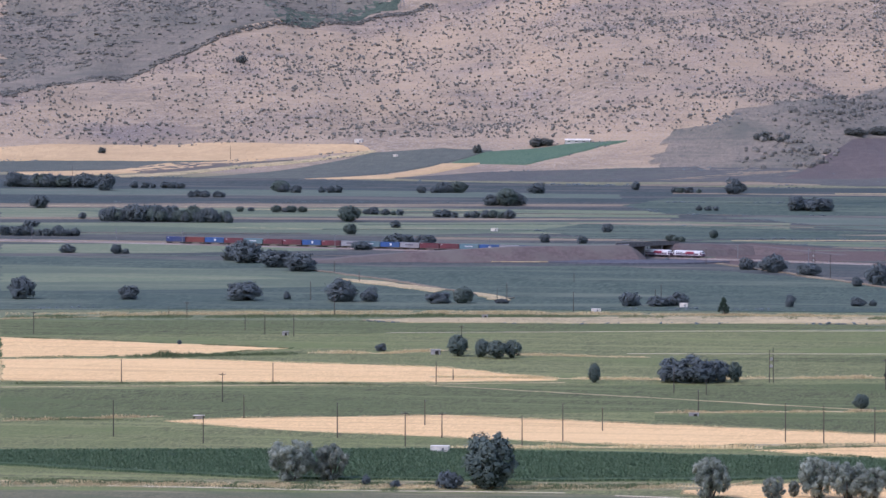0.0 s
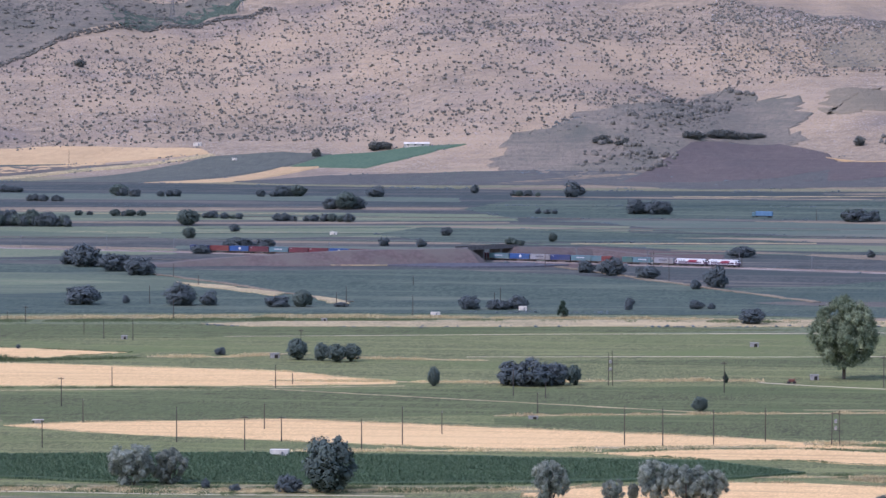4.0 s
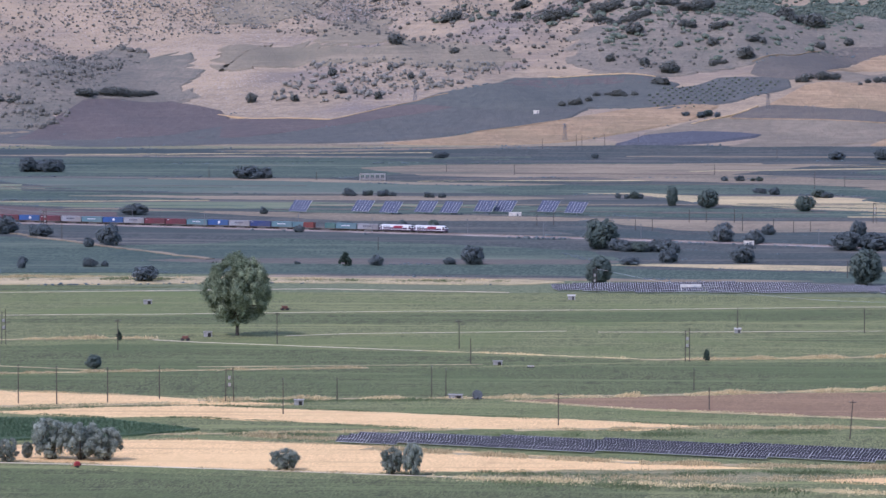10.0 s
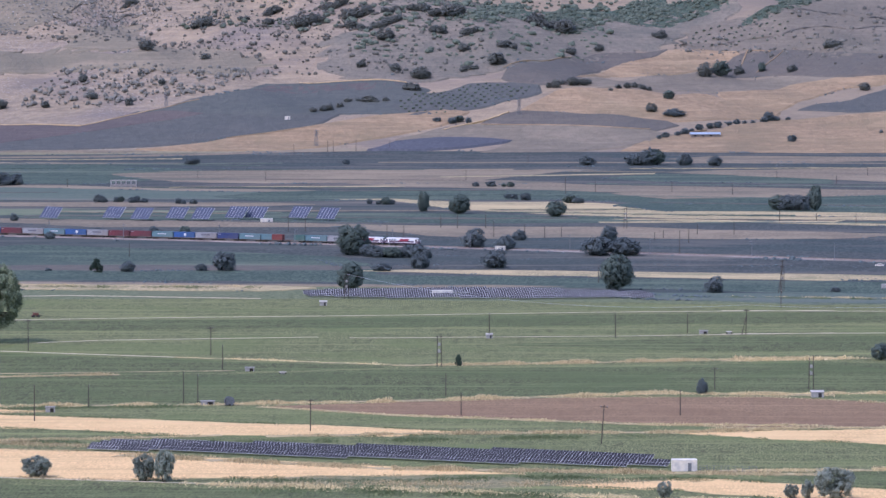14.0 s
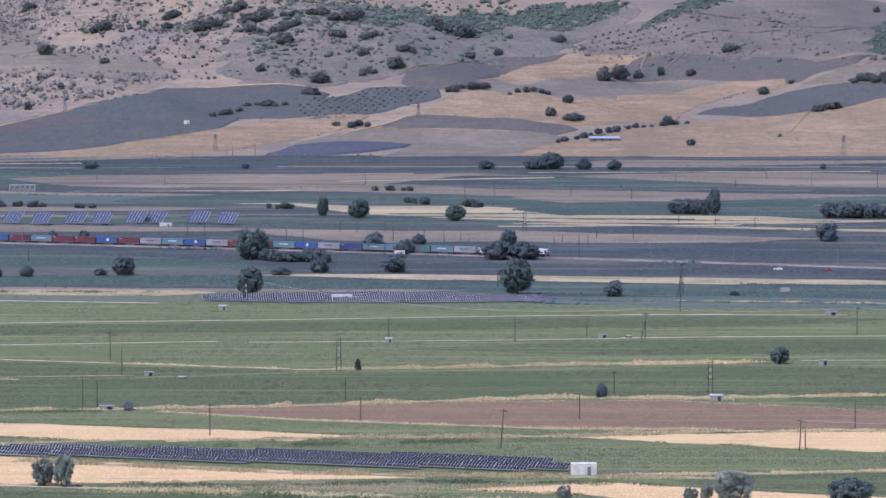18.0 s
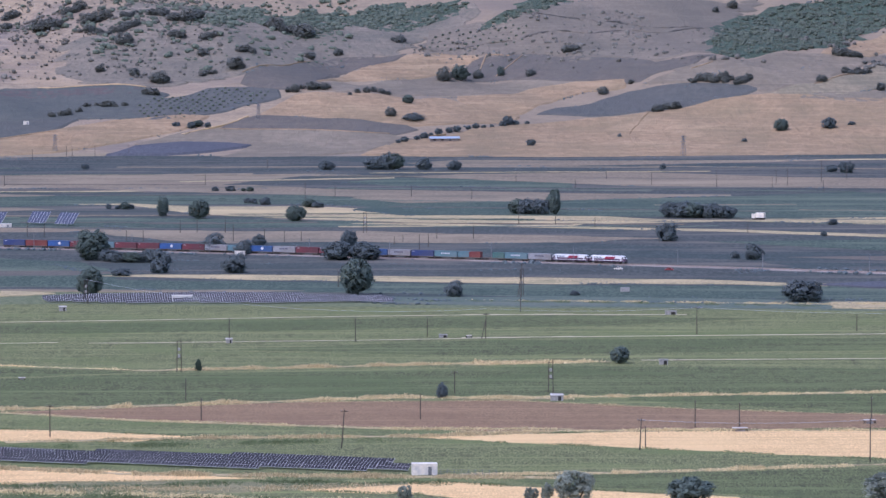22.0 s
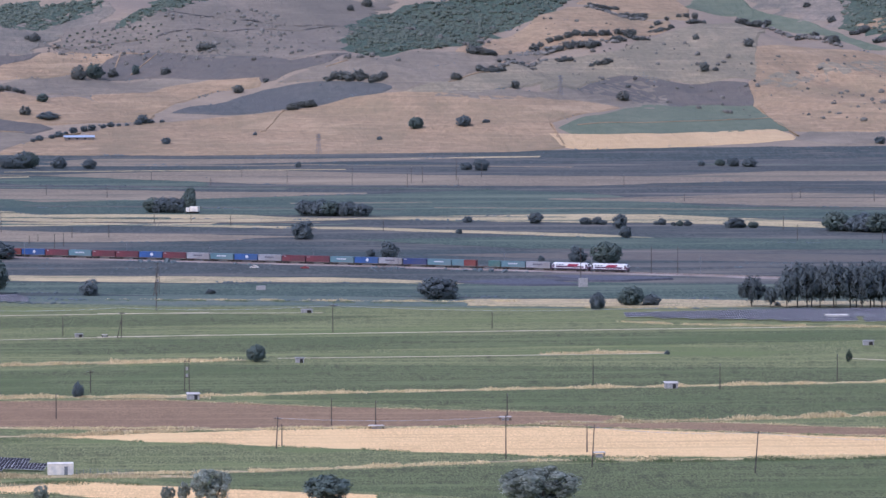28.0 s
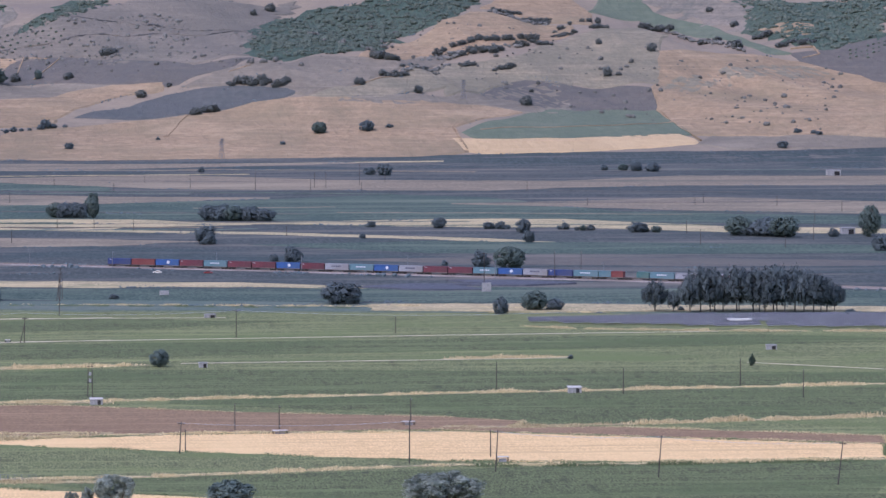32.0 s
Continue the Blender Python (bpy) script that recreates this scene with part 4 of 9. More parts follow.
def hut(x, y, w, h, kind="shed", turn=0.0, depth=None):
    """Small farm sheds: shed (mono-pitch tin roof), white (rendered kiosk), canopy (roof on posts), ruin (bare walls)."""
    d = depth or max(2.0, w * 0.6)
    words = {
        "shed": ("pump_shed", "small concrete pump shed with pale tin roof", "shed"),
        "white": ("field_kiosk", "small white rendered field kiosk with flat roof", "kiosk"),
        "canopy": ("field_canopy", "low pale sheet canopy on short posts", "shelter"),
        "ruin": ("ruined_hut", "weathered block hut with dark doorway", "hut"),
    }[kind]
    ob = thing(*words, at=pose(x, y, terr(x, y), 0, 0, turn))
    wall = {"shed": CONCRETE, "white": WHITE, "canopy": CONCRETE, "ruin": CONCRETE}[kind]
    if kind == "canopy":
        for sx, sy in itertools.product((-1, 1), (-1, 1)):
            part("post", box(sx * w * 0.45 - 0.08, sy * d * 0.45 - 0.08, -0.2, sx * w * 0.45 + 0.08, sy * d * 0.45 + 0.08, h * 0.8), DARKMETAL, ob)
        part("tank", box(-w * 0.3, -d * 0.3, -0.2, w * 0.3, d * 0.3, h * 0.55, 0.1), CONCRETE, ob)
        part("roof", box(-w / 2, -d / 2, h * 0.8, w / 2, d / 2, h * 0.8 + 0.22, 0.05), ROOF, ob)
        return ob
    t = 0.2
    body = box(-w / 2, d / 2 - t, -0.3, w / 2, d / 2, h * 0.92)
    part("back_wall", body, wall, ob)
    for s in (-1, 1):
        part("side_wall", box(s * w / 2 - (t if s > 0 else 0), -d / 2 + t, -0.3, s * w / 2 + (t if s < 0 else 0), d / 2 - t, h * 0.9), wall, ob)
    door = w * {"ruin": 0.2, "white": 0.07}.get(kind, 0.14)
    dx = w * 0.2
    bm = box(-w / 2, -d / 2, -0.3, dx - door, -d / 2 + t, h * 0.9)
    box(dx + door, -d / 2, -0.3, w / 2, -d / 2 + t, h * 0.9, 0, bm)
    box(dx - door, -d / 2, h * 0.72, dx + door, -d / 2 + t, h * 0.9, 0, bm)
    part("front_wall", bm, wall, ob)
    # ruin: a dark panel fills the opening in place of the shade inside
    part("doorway" if kind == "ruin" else "door", box(dx - door, -d / 2 + t * 0.4, -0.2, dx + door, -d / 2 + t * 0.8, h * 0.72), {"ruin": SHADE, "white": STEEL}.get(kind, DARKMETAL), ob)
    eave = 0.06 if kind == "white" else 0.2
    bm = box(-w / 2 - eave, -d / 2 - eave, h * 0.9, w / 2 + eave, d / 2 + eave, h * (0.96 if kind == "white" else 0.98))
    if kind == "shed":
        for v in bm.verts:
            v.co.z += 0.12 * v.co.y
    part("roof", bm, {"white": WHITE, "ruin": CONCRETE}.get(kind, ROOF), ob)
    return ob


def barn(x, y, w, d, h, turn, roof=None, label="long low farm barn with pale roof", wall=None):
    ob = thing("barn", label, "barn", at=pose(x, y, terr(x, y), 0, 0, turn))
    part("wall", box(-w / 2, -d / 2, -2, w / 2, d / 2, h * 0.65), wall or WHITE, ob)
    for i in range(int(w / 6)):
        px = -w / 2 + 3 + i * 6
        part("window", box(px - 0.9, -d / 2 - 0.05, h * 0.25, px + 0.9, -d / 2 + 0.1, h * 0.48), SHADE, ob)
    bm = bmesh.new()
    vs = [bm.verts.new(c) for c in ((-w / 2 - 0.5, -d / 2 - 0.6, h * 0.63), (w / 2 + 0.5, -d / 2 - 0.6, h * 0.63), (w / 2 + 0.5, 0, h), (-w / 2 - 0.5, 0, h), (-w / 2 - 0.5, d / 2 + 0.6, h * 0.63), (w / 2 + 0.5, d / 2 + 0.6, h * 0.63))]
    bm.faces.new((vs[0], vs[1], vs[2], vs[3]))
    bm.faces.new((vs[3], vs[2], vs[5], vs[4]))
    bm.faces.new((vs[0], vs[3], vs[4]))
    bm.faces.new((vs[1], vs[5], vs[2]))
    bm.faces.new((vs[0], vs[4], vs[5], vs[1]))
    part("roof", bm, roof or ROOF, ob)
    return ob


def sign_board(x, y, w, h, z):
    ob = thing("billboard", "plain pale grey roadside board on posts", "sign", at=pose(x, y, terr(x, y)))
    for s in (-1, 1):
        part("post", box(s * w * 0.35 - 0.1, -0.1, -0.3, s * w * 0.35 + 0.1, 0.1, z + h * 0.5), DARKMETAL, ob)
    part("board", box(-w / 2, -0.22, z, w / 2, -0.1, z + h, 0.03), CONCRETE, ob, "pale grey weathered board")
    return ob


def open_frame(x, y, w, h):
    """A bare white concrete frame of posts and a top beam."""
    ob = thing("concrete_frame", "bare white concrete frame of an unfinished building", "building", at=pose(x, y, terr(x, y)))
    n = 6
    for i, sy in itertools.product(range(n), (-1, 1)):
        px = -w / 2 + w * i / (n - 1)
        part("column", box(px - 0.25, sy * 3 - 0.25, -0.3, px + 0.25, sy * 3 + 0.25, h), CONCRETE, ob)
    for sy in (-3, 3):
        part("beam", box(-w / 2 - 0.3, sy - 0.3, h, w / 2 + 0.3, sy + 0.3, h + 0.5), CONCRETE, ob)
    part("low_wall", box(-w / 2, 3.3, -0.3, w / 2, 3.6, h * 0.45), CONCRETE, ob)
    return ob


def machine(x, y, turn=0.0):
    """An old rust-red farm trailer machine."""
    ob = thing("farm_machine", "rusty red farm implement parked in a field", "machine", at=pose(x, y, terr(x, y), 0, 0, turn))
    part("hopper", box(-1.1, -0.8, 0.9, 1.1, 0.8, 1.9, 0.15), RUST, ob)
    part("drawbar", rod((1.4, 0, 0.9), (3.0, 0, 0.6), 0.1), DARKMETAL, ob)
    part("chassis", box(-1.7, -0.6, 0.75, 1.7, 0.6, 1.0), RUST, ob)
    for sx, sy in itertools.product((-1.0, 1.0), (-1, 1)):
        part("wheel", rod((sx, sy * 0.8, 0.55), (sx, sy * 1.05, 0.55), 0.55, None, 14), DARKMETAL, ob)
    part("arm", rod((-1.0, 0, 1.8), (-1.6, 0, 2.3), 0.1), RUST, ob)
    return ob


def red_pump(x, y):
    ob = thing("irrigation_pump", "bright red irrigation pump on two wheels beside a track", "pump", at=pose(x, y, terr(x, y), 0, 0, 30))
    red = mat("bright red enamel", (0.32, 0.03, 0.035), (0.42, 0.045, 0.045), 0.6, rough=0.4, spec=0.4)
    part("engine_cover", box(-0.8, -0.5, 0.6, 0.8, 0.5, 1.6, 0.1), red, ob)
    part("pump_casing", rod((0.8, 0, 0.9), (1.2, 0, 0.9), 0.35, 0.3, 12), DARKMETAL, ob)
    part("exhaust", rod((-0.4, 0, 1.6), (-0.4, 0, 2.1), 0.07), DARKMETAL, ob)
    part("fuel_tank", box(-0.3, -0.4, 1.6, 0.6, 0.4, 1.85, 0.05), red, ob)
    for s in (-1, 1):
        part("wheel", rod((0, s * 0.55, 0.38), (0, s * 0.72, 0.38), 0.38, None, 14), DARKMETAL, ob)
    part("tow_bar", rod((-0.8, 0, 0.7), (-1.7, 0, 0.4), 0.06), red, ob)


def water_drum(x, y):
    ob = thing("hose_reel", "large dark irrigation hose reel beside huts", "machine", at=pose(x, y, terr(x, y), 0, 0, 20))
    part("drum", rod((0, -0.7, 1.6), (0, 0.7, 1.6), 1.2, None, 18), DARKMETAL, ob)
    for s in (-0.75, 0.75):
        part("flange", rod((0, s - 0.06, 1.6), (0, s + 0.06, 1.6), 1.5, None, 20), STEEL, ob)
    part("chassis", box(-1.6, -0.8, 0.25, 1.8, 0.8, 0.45), DARKMETAL, ob)
    for s in (-1, 1):
        part("wheel", rod((-0.3, s * 0.95, 0.4), (-0.3, s * 1.2, 0.4), 0.42, None, 12), DARKMETAL, ob)
    return ob


def car(x, y, turn, paint):
    ob = thing("car", {"white": "small white car parked beside the railway", "red": "small red car parked beside the railway"}[paint], "car", at=pose(x, y, terr(x, y), 0, 0, turn))
    col = WHITE if paint == "white" else mat("red car paint", (0.22, 0.03, 0.03), (0.28, 0.045, 0.04), 2.0, rough=0.4, spec=0.5)
    bm = box(-2.1, -0.85, 0.35, 2.1, 0.85, 0.95, 0.15)
    part("body", bm, col, ob)
    bm = box(-1.3, -0.78, 0.93, 1.0, 0.78, 1.48)
    for v in bm.verts:
        if v.co.z > 1.2:
            v.co.x *= 0.72
            v.co.y *= 0.88
    part("cabin", bm, col, ob)
    part("window", box(-1.0, -0.83, 1.02, 0.75, 0.83, 1.3), SHADE, ob)
    for sx, sy in itertools.product((-1.3, 1.3), (-1, 1)):
        part("wheel", rod((sx, sy * 0.68, 0.32), (sx, sy * 0.88, 0.32), 0.32, None, 14), SHADE, ob)
    return ob


def cable(a, b, sag, n=14, r=0.022, material=CABLE):
    """One hanging wire as a single thin tube."""
    a, b = Vector(a), Vector(b)
    side = (b - a).cross(Vector((0, 0, 1))).normalized()
    verts, faces = [], []
    for i in range(n + 1):
        u = i / n
        p = a.lerp(b, u) - Vector((0, 0, sag * 4 * u * (1 - u)))
        verts += [tuple(p + side * r * c + Vector((0, 0, r * s))) for c, s in ((1, 0), (0, 1), (-1, 0), (0, -1))]
        if i:
            k = 4 * i
            faces += [(k - 4 + q, k - 4 + (q + 1) % 4, k + (q + 1) % 4, k + q) for q in range(4)]
    tagged(new("power_cable", raw("cable", verts, faces, material)), "sagging grey overhead power cable" if material is CABLE else "thin black insulated overhead cable", "cable")


def wire_fence(x0, y0, x1, y1, n, h):
    ob = thing("wire_fence", "thin wire mesh fence on steel posts", "fence", at=pose(x0, y0, terr(x0, y0)))
    for i in range(n + 1):
        dx, dy = (x1 - x0) * i / n, (y1 - y0) * i / n
        part("fence_post", rod((dx, dy, -0.3), (dx, dy, h), 0.06), STEEL, ob)
    for z in (0.3, 0.8, 1.3, h - 0.1):
        part("fence_wire", rod((0, 0, z), (x1 - x0, y1 - y0, z), 0.025, None, 4), STEEL, ob)


# ---- solar farms ----
@functools.lru_cache(None)
def table_meshes(w, l, cols, rows, tilt, g=0.055, e=0.0):
    """Glass modules on a light frame, two meshes, hinged at the origin and tilted back."""
    m = pose(0, 0, 0, tilt)
    bm = box(-w / 2, -l / 2, -0.08, w / 2, l / 2, 0)
    bmesh.ops.transform(bm, matrix=m, verts=bm.verts)
    fr = bpy.data.meshes.new("frame")
    bm.to_mesh(fr)
    bm.free()
    fr.materials.append(PVEDGE)
    bm = bmesh.new()
    e = e or g
    for i, j in itertools.product(range(cols), range(rows)):
        box(-w / 2 + w * i / cols + g, -l / 2 + l * j / rows + e, 0.004, -w / 2 + w * (i + 1) / cols - g, -l / 2 + l * (j + 1) / rows - e, 0.03, 0, bm)
    bmesh.ops.transform(bm, matrix=m, verts=bm.verts)
    md = bpy.data.meshes.new("modules")
    bm.to_mesh(md)
    bm.free()
    md.materials.append(PV)
    lg = bpy.data.meshes.new("leg")
    bm = rod((0, 0, -2.2), (0, 0, 0), 0.06, None, 4)
    bm.to_mesh(lg)
    bm.free()
    lg.materials.append(STEEL)
    return fr, md, lg


@functools.lru_cache(None)
def one_module():
    g = 0.055
    bm = box(-0.5 + g, -0.85 + g, 0.004, 0.5 - g, 0.85 - g, 0.03)
    me = bpy.data.meshes.new("module")
    bm.to_mesh(me)
    bm.free()
    me.materials.append(PV)
    return me


def solar_table(x, y, turn, near=False):
    fr, md, lg = table_meshes(10.0, 3.4, 10, 2, 28.0, 0.055 if near else 0.085)
    ob = thing("solar_table", "fixed rack of dark blue solar modules", "solar panel", "solar farm racks", at=pose(x, y, terr(x, y) + 1.55, 0, 0, turn))
    part("rack_frame", fr, None, ob)
    if near:
        for i, j in itertools.product(range(10), range(2)):
            part("solar_module", one_module(), None, ob, at=pose(0, 0, 0, 28.0) @ pose(-4.5 + i, -0.85 + 1.7 * j, 0))
    else:
        tagged(part("module_glass", md, None, ob), kind="stuff")
    for s in (-3.4, 3.4):
        part("leg", lg, None, ob, at=pose(s, 0, 0))


KIOSKS = [(468.5, 1994.1), (63.9, 2173.0)]  # clear ground round the inverter kiosks


def solar_farm(turn, pitch, near_to, *poly):
    xs, ys = [p[0] for p in poly], [p[1] for p in poly]
    c, s = math.cos(radians(turn)), math.sin(radians(turn))
    cx, cy = sum(xs) / len(xs), sum(ys) / len(ys)
    for j, i in itertools.product(range(-40, 41), range(-25, 26)):
        u, v = i * 10.25, j * pitch
        p = (cx + u * c - v * s, cy + u * s + v * c)
        if inside(p, poly) and all(abs(p[0] - x) > 10 or not -16 < p[1] - y < 8 for x, y in KIOSKS):
            solar_table(p[0], p[1], turn, p[1] < near_to)


@functools.lru_cache(None)
def tracker_module():
    bm = box(-0.93, -0.82, 0.05, 0.93, 0.82, 0.09)
    me = bpy.data.meshes.new("module")
    bm.to_mesh(me)
    bm.free()
    me.materials.append(mat("pale photovoltaic glass", (0.05, 0.06, 0.09), (0.08, 0.09, 0.125), 1.5, rough=0.4, spec=0.2))
    return me


def solar_tracker(x, y):
    fr, md, lg = table_meshes(12.5, 8.4, 6, 5, 45.0, 0.2, 0.05)
    ob = thing("solar_tracker", "large tilted solar tracker on a single mast", "solar panel", "row of solar trackers", at=pose(x, y, terr(x, y) + 4.4, 0, 0, -35 + rng.uniform(-2, 2)))
    part("panel_frame", fr, None, ob)
    for i, j in itertools.product(range(6), range(5)):
        part("solar_module", tracker_module(), None, ob, at=pose(0, 0, 0, 45.0) @ pose((i - 2.5) * 12.5 / 6, (j - 2) * 8.4 / 5, 0))
    part("mast", rod((0, 0.25, -4.6), (0, 0.25, -0.2), 0.3, 0.22, 10), STEEL, ob)
    part("torque_tube", rod((-5.5, 0.2, -0.35), (5.5, 0.2, -0.35), 0.16), STEEL, ob)


# ---- the railway ----
TRACK = (-1.8455e-04, -0.537477, 2573.58)


def rail_y(x):
    return TRACK[0] * x * x + TRACK[1] * x + TRACK[2]


RX = np.linspace(-1400, 1500, 5801)
RY = rail_y(RX)
RS = np.concatenate(([0], np.cumsum(np.hypot(np.diff(RX), np.diff(RY)))))
BED = 0.9


def on_rail(s, side=0.0, z=0.0):
    x = float(np.interp(s, RS, RX))
    a = math.atan(2 * TRACK[0] * x + TRACK[1])
    return pose(x - math.sin(a) * side, rail_y(x) + math.cos(a) * side, BED + z, 0, 0, math.degrees(a))


def ribbon(name, profile, s0, s1, step, material, parent, label=""):
    """A profile (across, up) drawn along the railway."""
    verts, faces, n = [], [], len(profile)
    steps = int((s1 - s0) / step)
    for i in range(steps + 1):
        m = on_rail(s0 + (s1 - s0) * i / steps)
        for u, v in profile:
            verts.append(tuple(m @ Vector((0, u, v))))
        if i:
            k = i * n
            faces += [(k + j - n, k + j - n + 1, k + j + 1, k + j) for j in range(n - 1)]
    ob = new(name, raw(name, verts, faces, material))
    ob.parent = parent
    return tagged(ob, label)


def railway():
    ob = thing("railway_track", "double railway track on a low gravel bed", "railway", kind="structure")
    gravel = mat("ballast", (0.2, 0.17, 0.15), (0.33, 0.28, 0.24), 0.5, (0.17, 0.14, 0.12), 20, bump=0.05)
    rail = mat("rail steel", (0.2, 0.15, 0.12), (0.32, 0.27, 0.24), 0.5, rough=0.4, metal=0.6)
    ribbon("ballast", [(-4.5, -1.2), (-2.6, -0.2), (6.6, -0.2), (8.6, -1.2)], 0, 3290, 12, gravel, ob)
    for u in (-0.75, 0.75, 3.45, 4.95):
        ribbon("rail", [(u - 0.06, -0.2), (u - 0.05, 0), (u + 0.05, 0), (u + 0.06, -0.2)], 0, 3290, 14, rail, ob)
    concrete_sleeper = raw("sleeper", [(sx * 0.13, sy * 1.3, z) for z in (-0.32, -0.16) for sx, sy in ((-1, -1), (1, -1), (1, 1), (-1, 1))], [(0, 1, 5, 4), (1, 2, 6, 5), (2, 3, 7, 6), (3, 0, 4, 7), (4, 5, 6, 7)], CONCRETE)
    for i in range(280):
        part("sleeper", concrete_sleeper, None, ob, at=on_rail(1450 + i * 0.8))


def catenary_mast(s, side):
    ob = thing("catenary_mast", "steel catenary mast beside the railway", "mast", "masts along the railway", at=on_rail(s, side))
    d = -1 if side > 0 else 1
    part("mast_pole", box(-0.13, -0.13, -1.3, 0.13, 0.13, 7.6), STEEL, ob)
    part("bracket_arm", rod((0, 0, 6.6), (0, d * 3.1, 6.9), 0.05), STEEL, ob)
    part("stay", rod((0, 0, 7.4), (0, d * 2.9, 6.9), 0.035), STEEL, ob)
    part("registration_arm", rod((0, 0, 5.7), (0, d * 3.0, 5.6), 0.04), STEEL, ob)
    part("insulator", rod((0, d * 0.3, 6.63), (0, d * 0.9, 6.7), 0.1), CONCRETE, ob)


# ---- the train ----
# container paints are dulled to stand for haze and cloud shade
PAINT = {
    "maroon": mat("maroon container", (0.13, 0.04, 0.05), (0.18, 0.055, 0.06), 1.5, (0.11, 0.045, 0.05), 4, rough=0.6),
    "red": mat("red container", (0.15, 0.045, 0.042), (0.2, 0.06, 0.055), 1.5, (0.18, 0.06, 0.05), 4, rough=0.6),
    "blue": mat("blue container", (0.035, 0.085, 0.22), (0.05, 0.11, 0.28), 1.5, (0.055, 0.1, 0.2), 4, rough=0.55),
    "navy": mat("navy container", (0.035, 0.05, 0.13), (0.05, 0.07, 0.17), 1.5, (0.06, 0.07, 0.13), 4, rough=0.6),
    "teal": mat("teal container", (0.09, 0.17, 0.19), (0.13, 0.22, 0.24), 1.5, (0.13, 0.19, 0.2), 4, rough=0.6),
    "grey": mat("grey container", (0.25, 0.25, 0.26), (0.33, 0.33, 0.33), 1.5, (0.24, 0.22, 0.21), 4, rough=0.6),
    "green": mat("green container", (0.06, 0.13, 0.12), (0.09, 0.18, 0.16), 1.5, (0.09, 0.14, 0.12), 4, rough=0.6),
}
MARK = mat("container marking", (0.5, 0.5, 0.5), (0.6, 0.6, 0.6), 0.5)
DARKMARK = mat("dark marking", (0.08, 0.08, 0.1), (0.12, 0.12, 0.14), 0.5)


@functools.lru_cache(None)
def container_mesh(length, height, paint):
    """The corrugated shell of a container along x, its floor at z 0, as one closed skin."""
    bm = bmesh.new()
    n, w = int(length / 0.42) * 2, 1.19
    rings = []
    for i in range(n + 1):
        x = -length / 2 + 0.06 + (length - 0.12) * i / n
        y = w - (0.05 if i % 2 else 0.0)
        rings.append([bm.verts.new(p) for p in ((x, -y, 0.05), (x, -y, height - 0.05), (x, y, height - 0.05), (x, y, 0.05))])
    for p, q in zip(rings, rings[1:]):
        for k in range(4):
            bm.faces.new((p[k], q[k], q[k - 3], p[k - 3])[::-1])
    bm.faces.new(rings[0][::-1])
    bm.faces.new(rings[-1])
    bmesh.ops.recalc_face_normals(bm, faces=bm.faces[:])
    me = bpy.data.meshes.new("container")
    bm.to_mesh(me)
    bm.free()
    me.materials.append(PAINT[paint])
    return me


@functools.lru_cache(None)
def container_frame(length, height, paint):
    def keep(name, bm):
        me = bpy.data.meshes.new(name)
        bm.to_mesh(me)
        bm.free()
        me.materials.append(PAINT[paint])
        return me
    return keep("corner_post", box(-0.08, -0.08, 0, 0.08, 0.08, height)), keep("long_rail", box(-length / 2 + 0.08, -0.05, -0.07, length / 2 - 0.08, 0.05, 0.07))


@functools.lru_cache(None)
def running_gear():
    def keep(name, bm, material):
        me = bpy.data.meshes.new(name)
        bm.to_mesh(me)
        bm.free()
        me.materials.append(material)
        return me
    bm = box(-1.5, -1.05, 0.42, 1.5, -0.9, 0.72, 0.05)
    box(-1.5, 0.9, 0.42, 1.5, 1.05, 0.72, 0.05, bm)
    box(-0.3, -0.95, 0.45, 0.3, 0.95, 0.8, 0, bm)
    wheel = rod((0, -0.07, 0), (0, 0.07, 0), 0.46, None, 14)
    deck = box(-6.2, -1.2, 0.95, 6.2, -1.02, 1.18)
    box(-6.2, 1.02, 0.95, 6.2, 1.2, 1.18, 0, deck)
    box(-6.2, -0.3, 0.7, 6.2, 0.3, 1.1, 0, deck)
    for x in (-6.05, -3.1, 0, 3.1, 6.05):
        box(x - 0.15, -1.05, 0.95, x + 0.15, 1.05, 1.15, 0, deck)
    buffer = rod((0, 0, 0), (0.42, 0, 0), 0.11, 0.2, 8)
    return keep("bogie", bm, DARKMETAL), keep("wheel", wheel, DARKMETAL), keep("deck", deck, mat("wagon frame", (0.09, 0.07, 0.06), (0.15, 0.11, 0.09), 1.0, (0.2, 0.17, 0.14), 4)), keep("buffer", buffer, DARKMETAL)


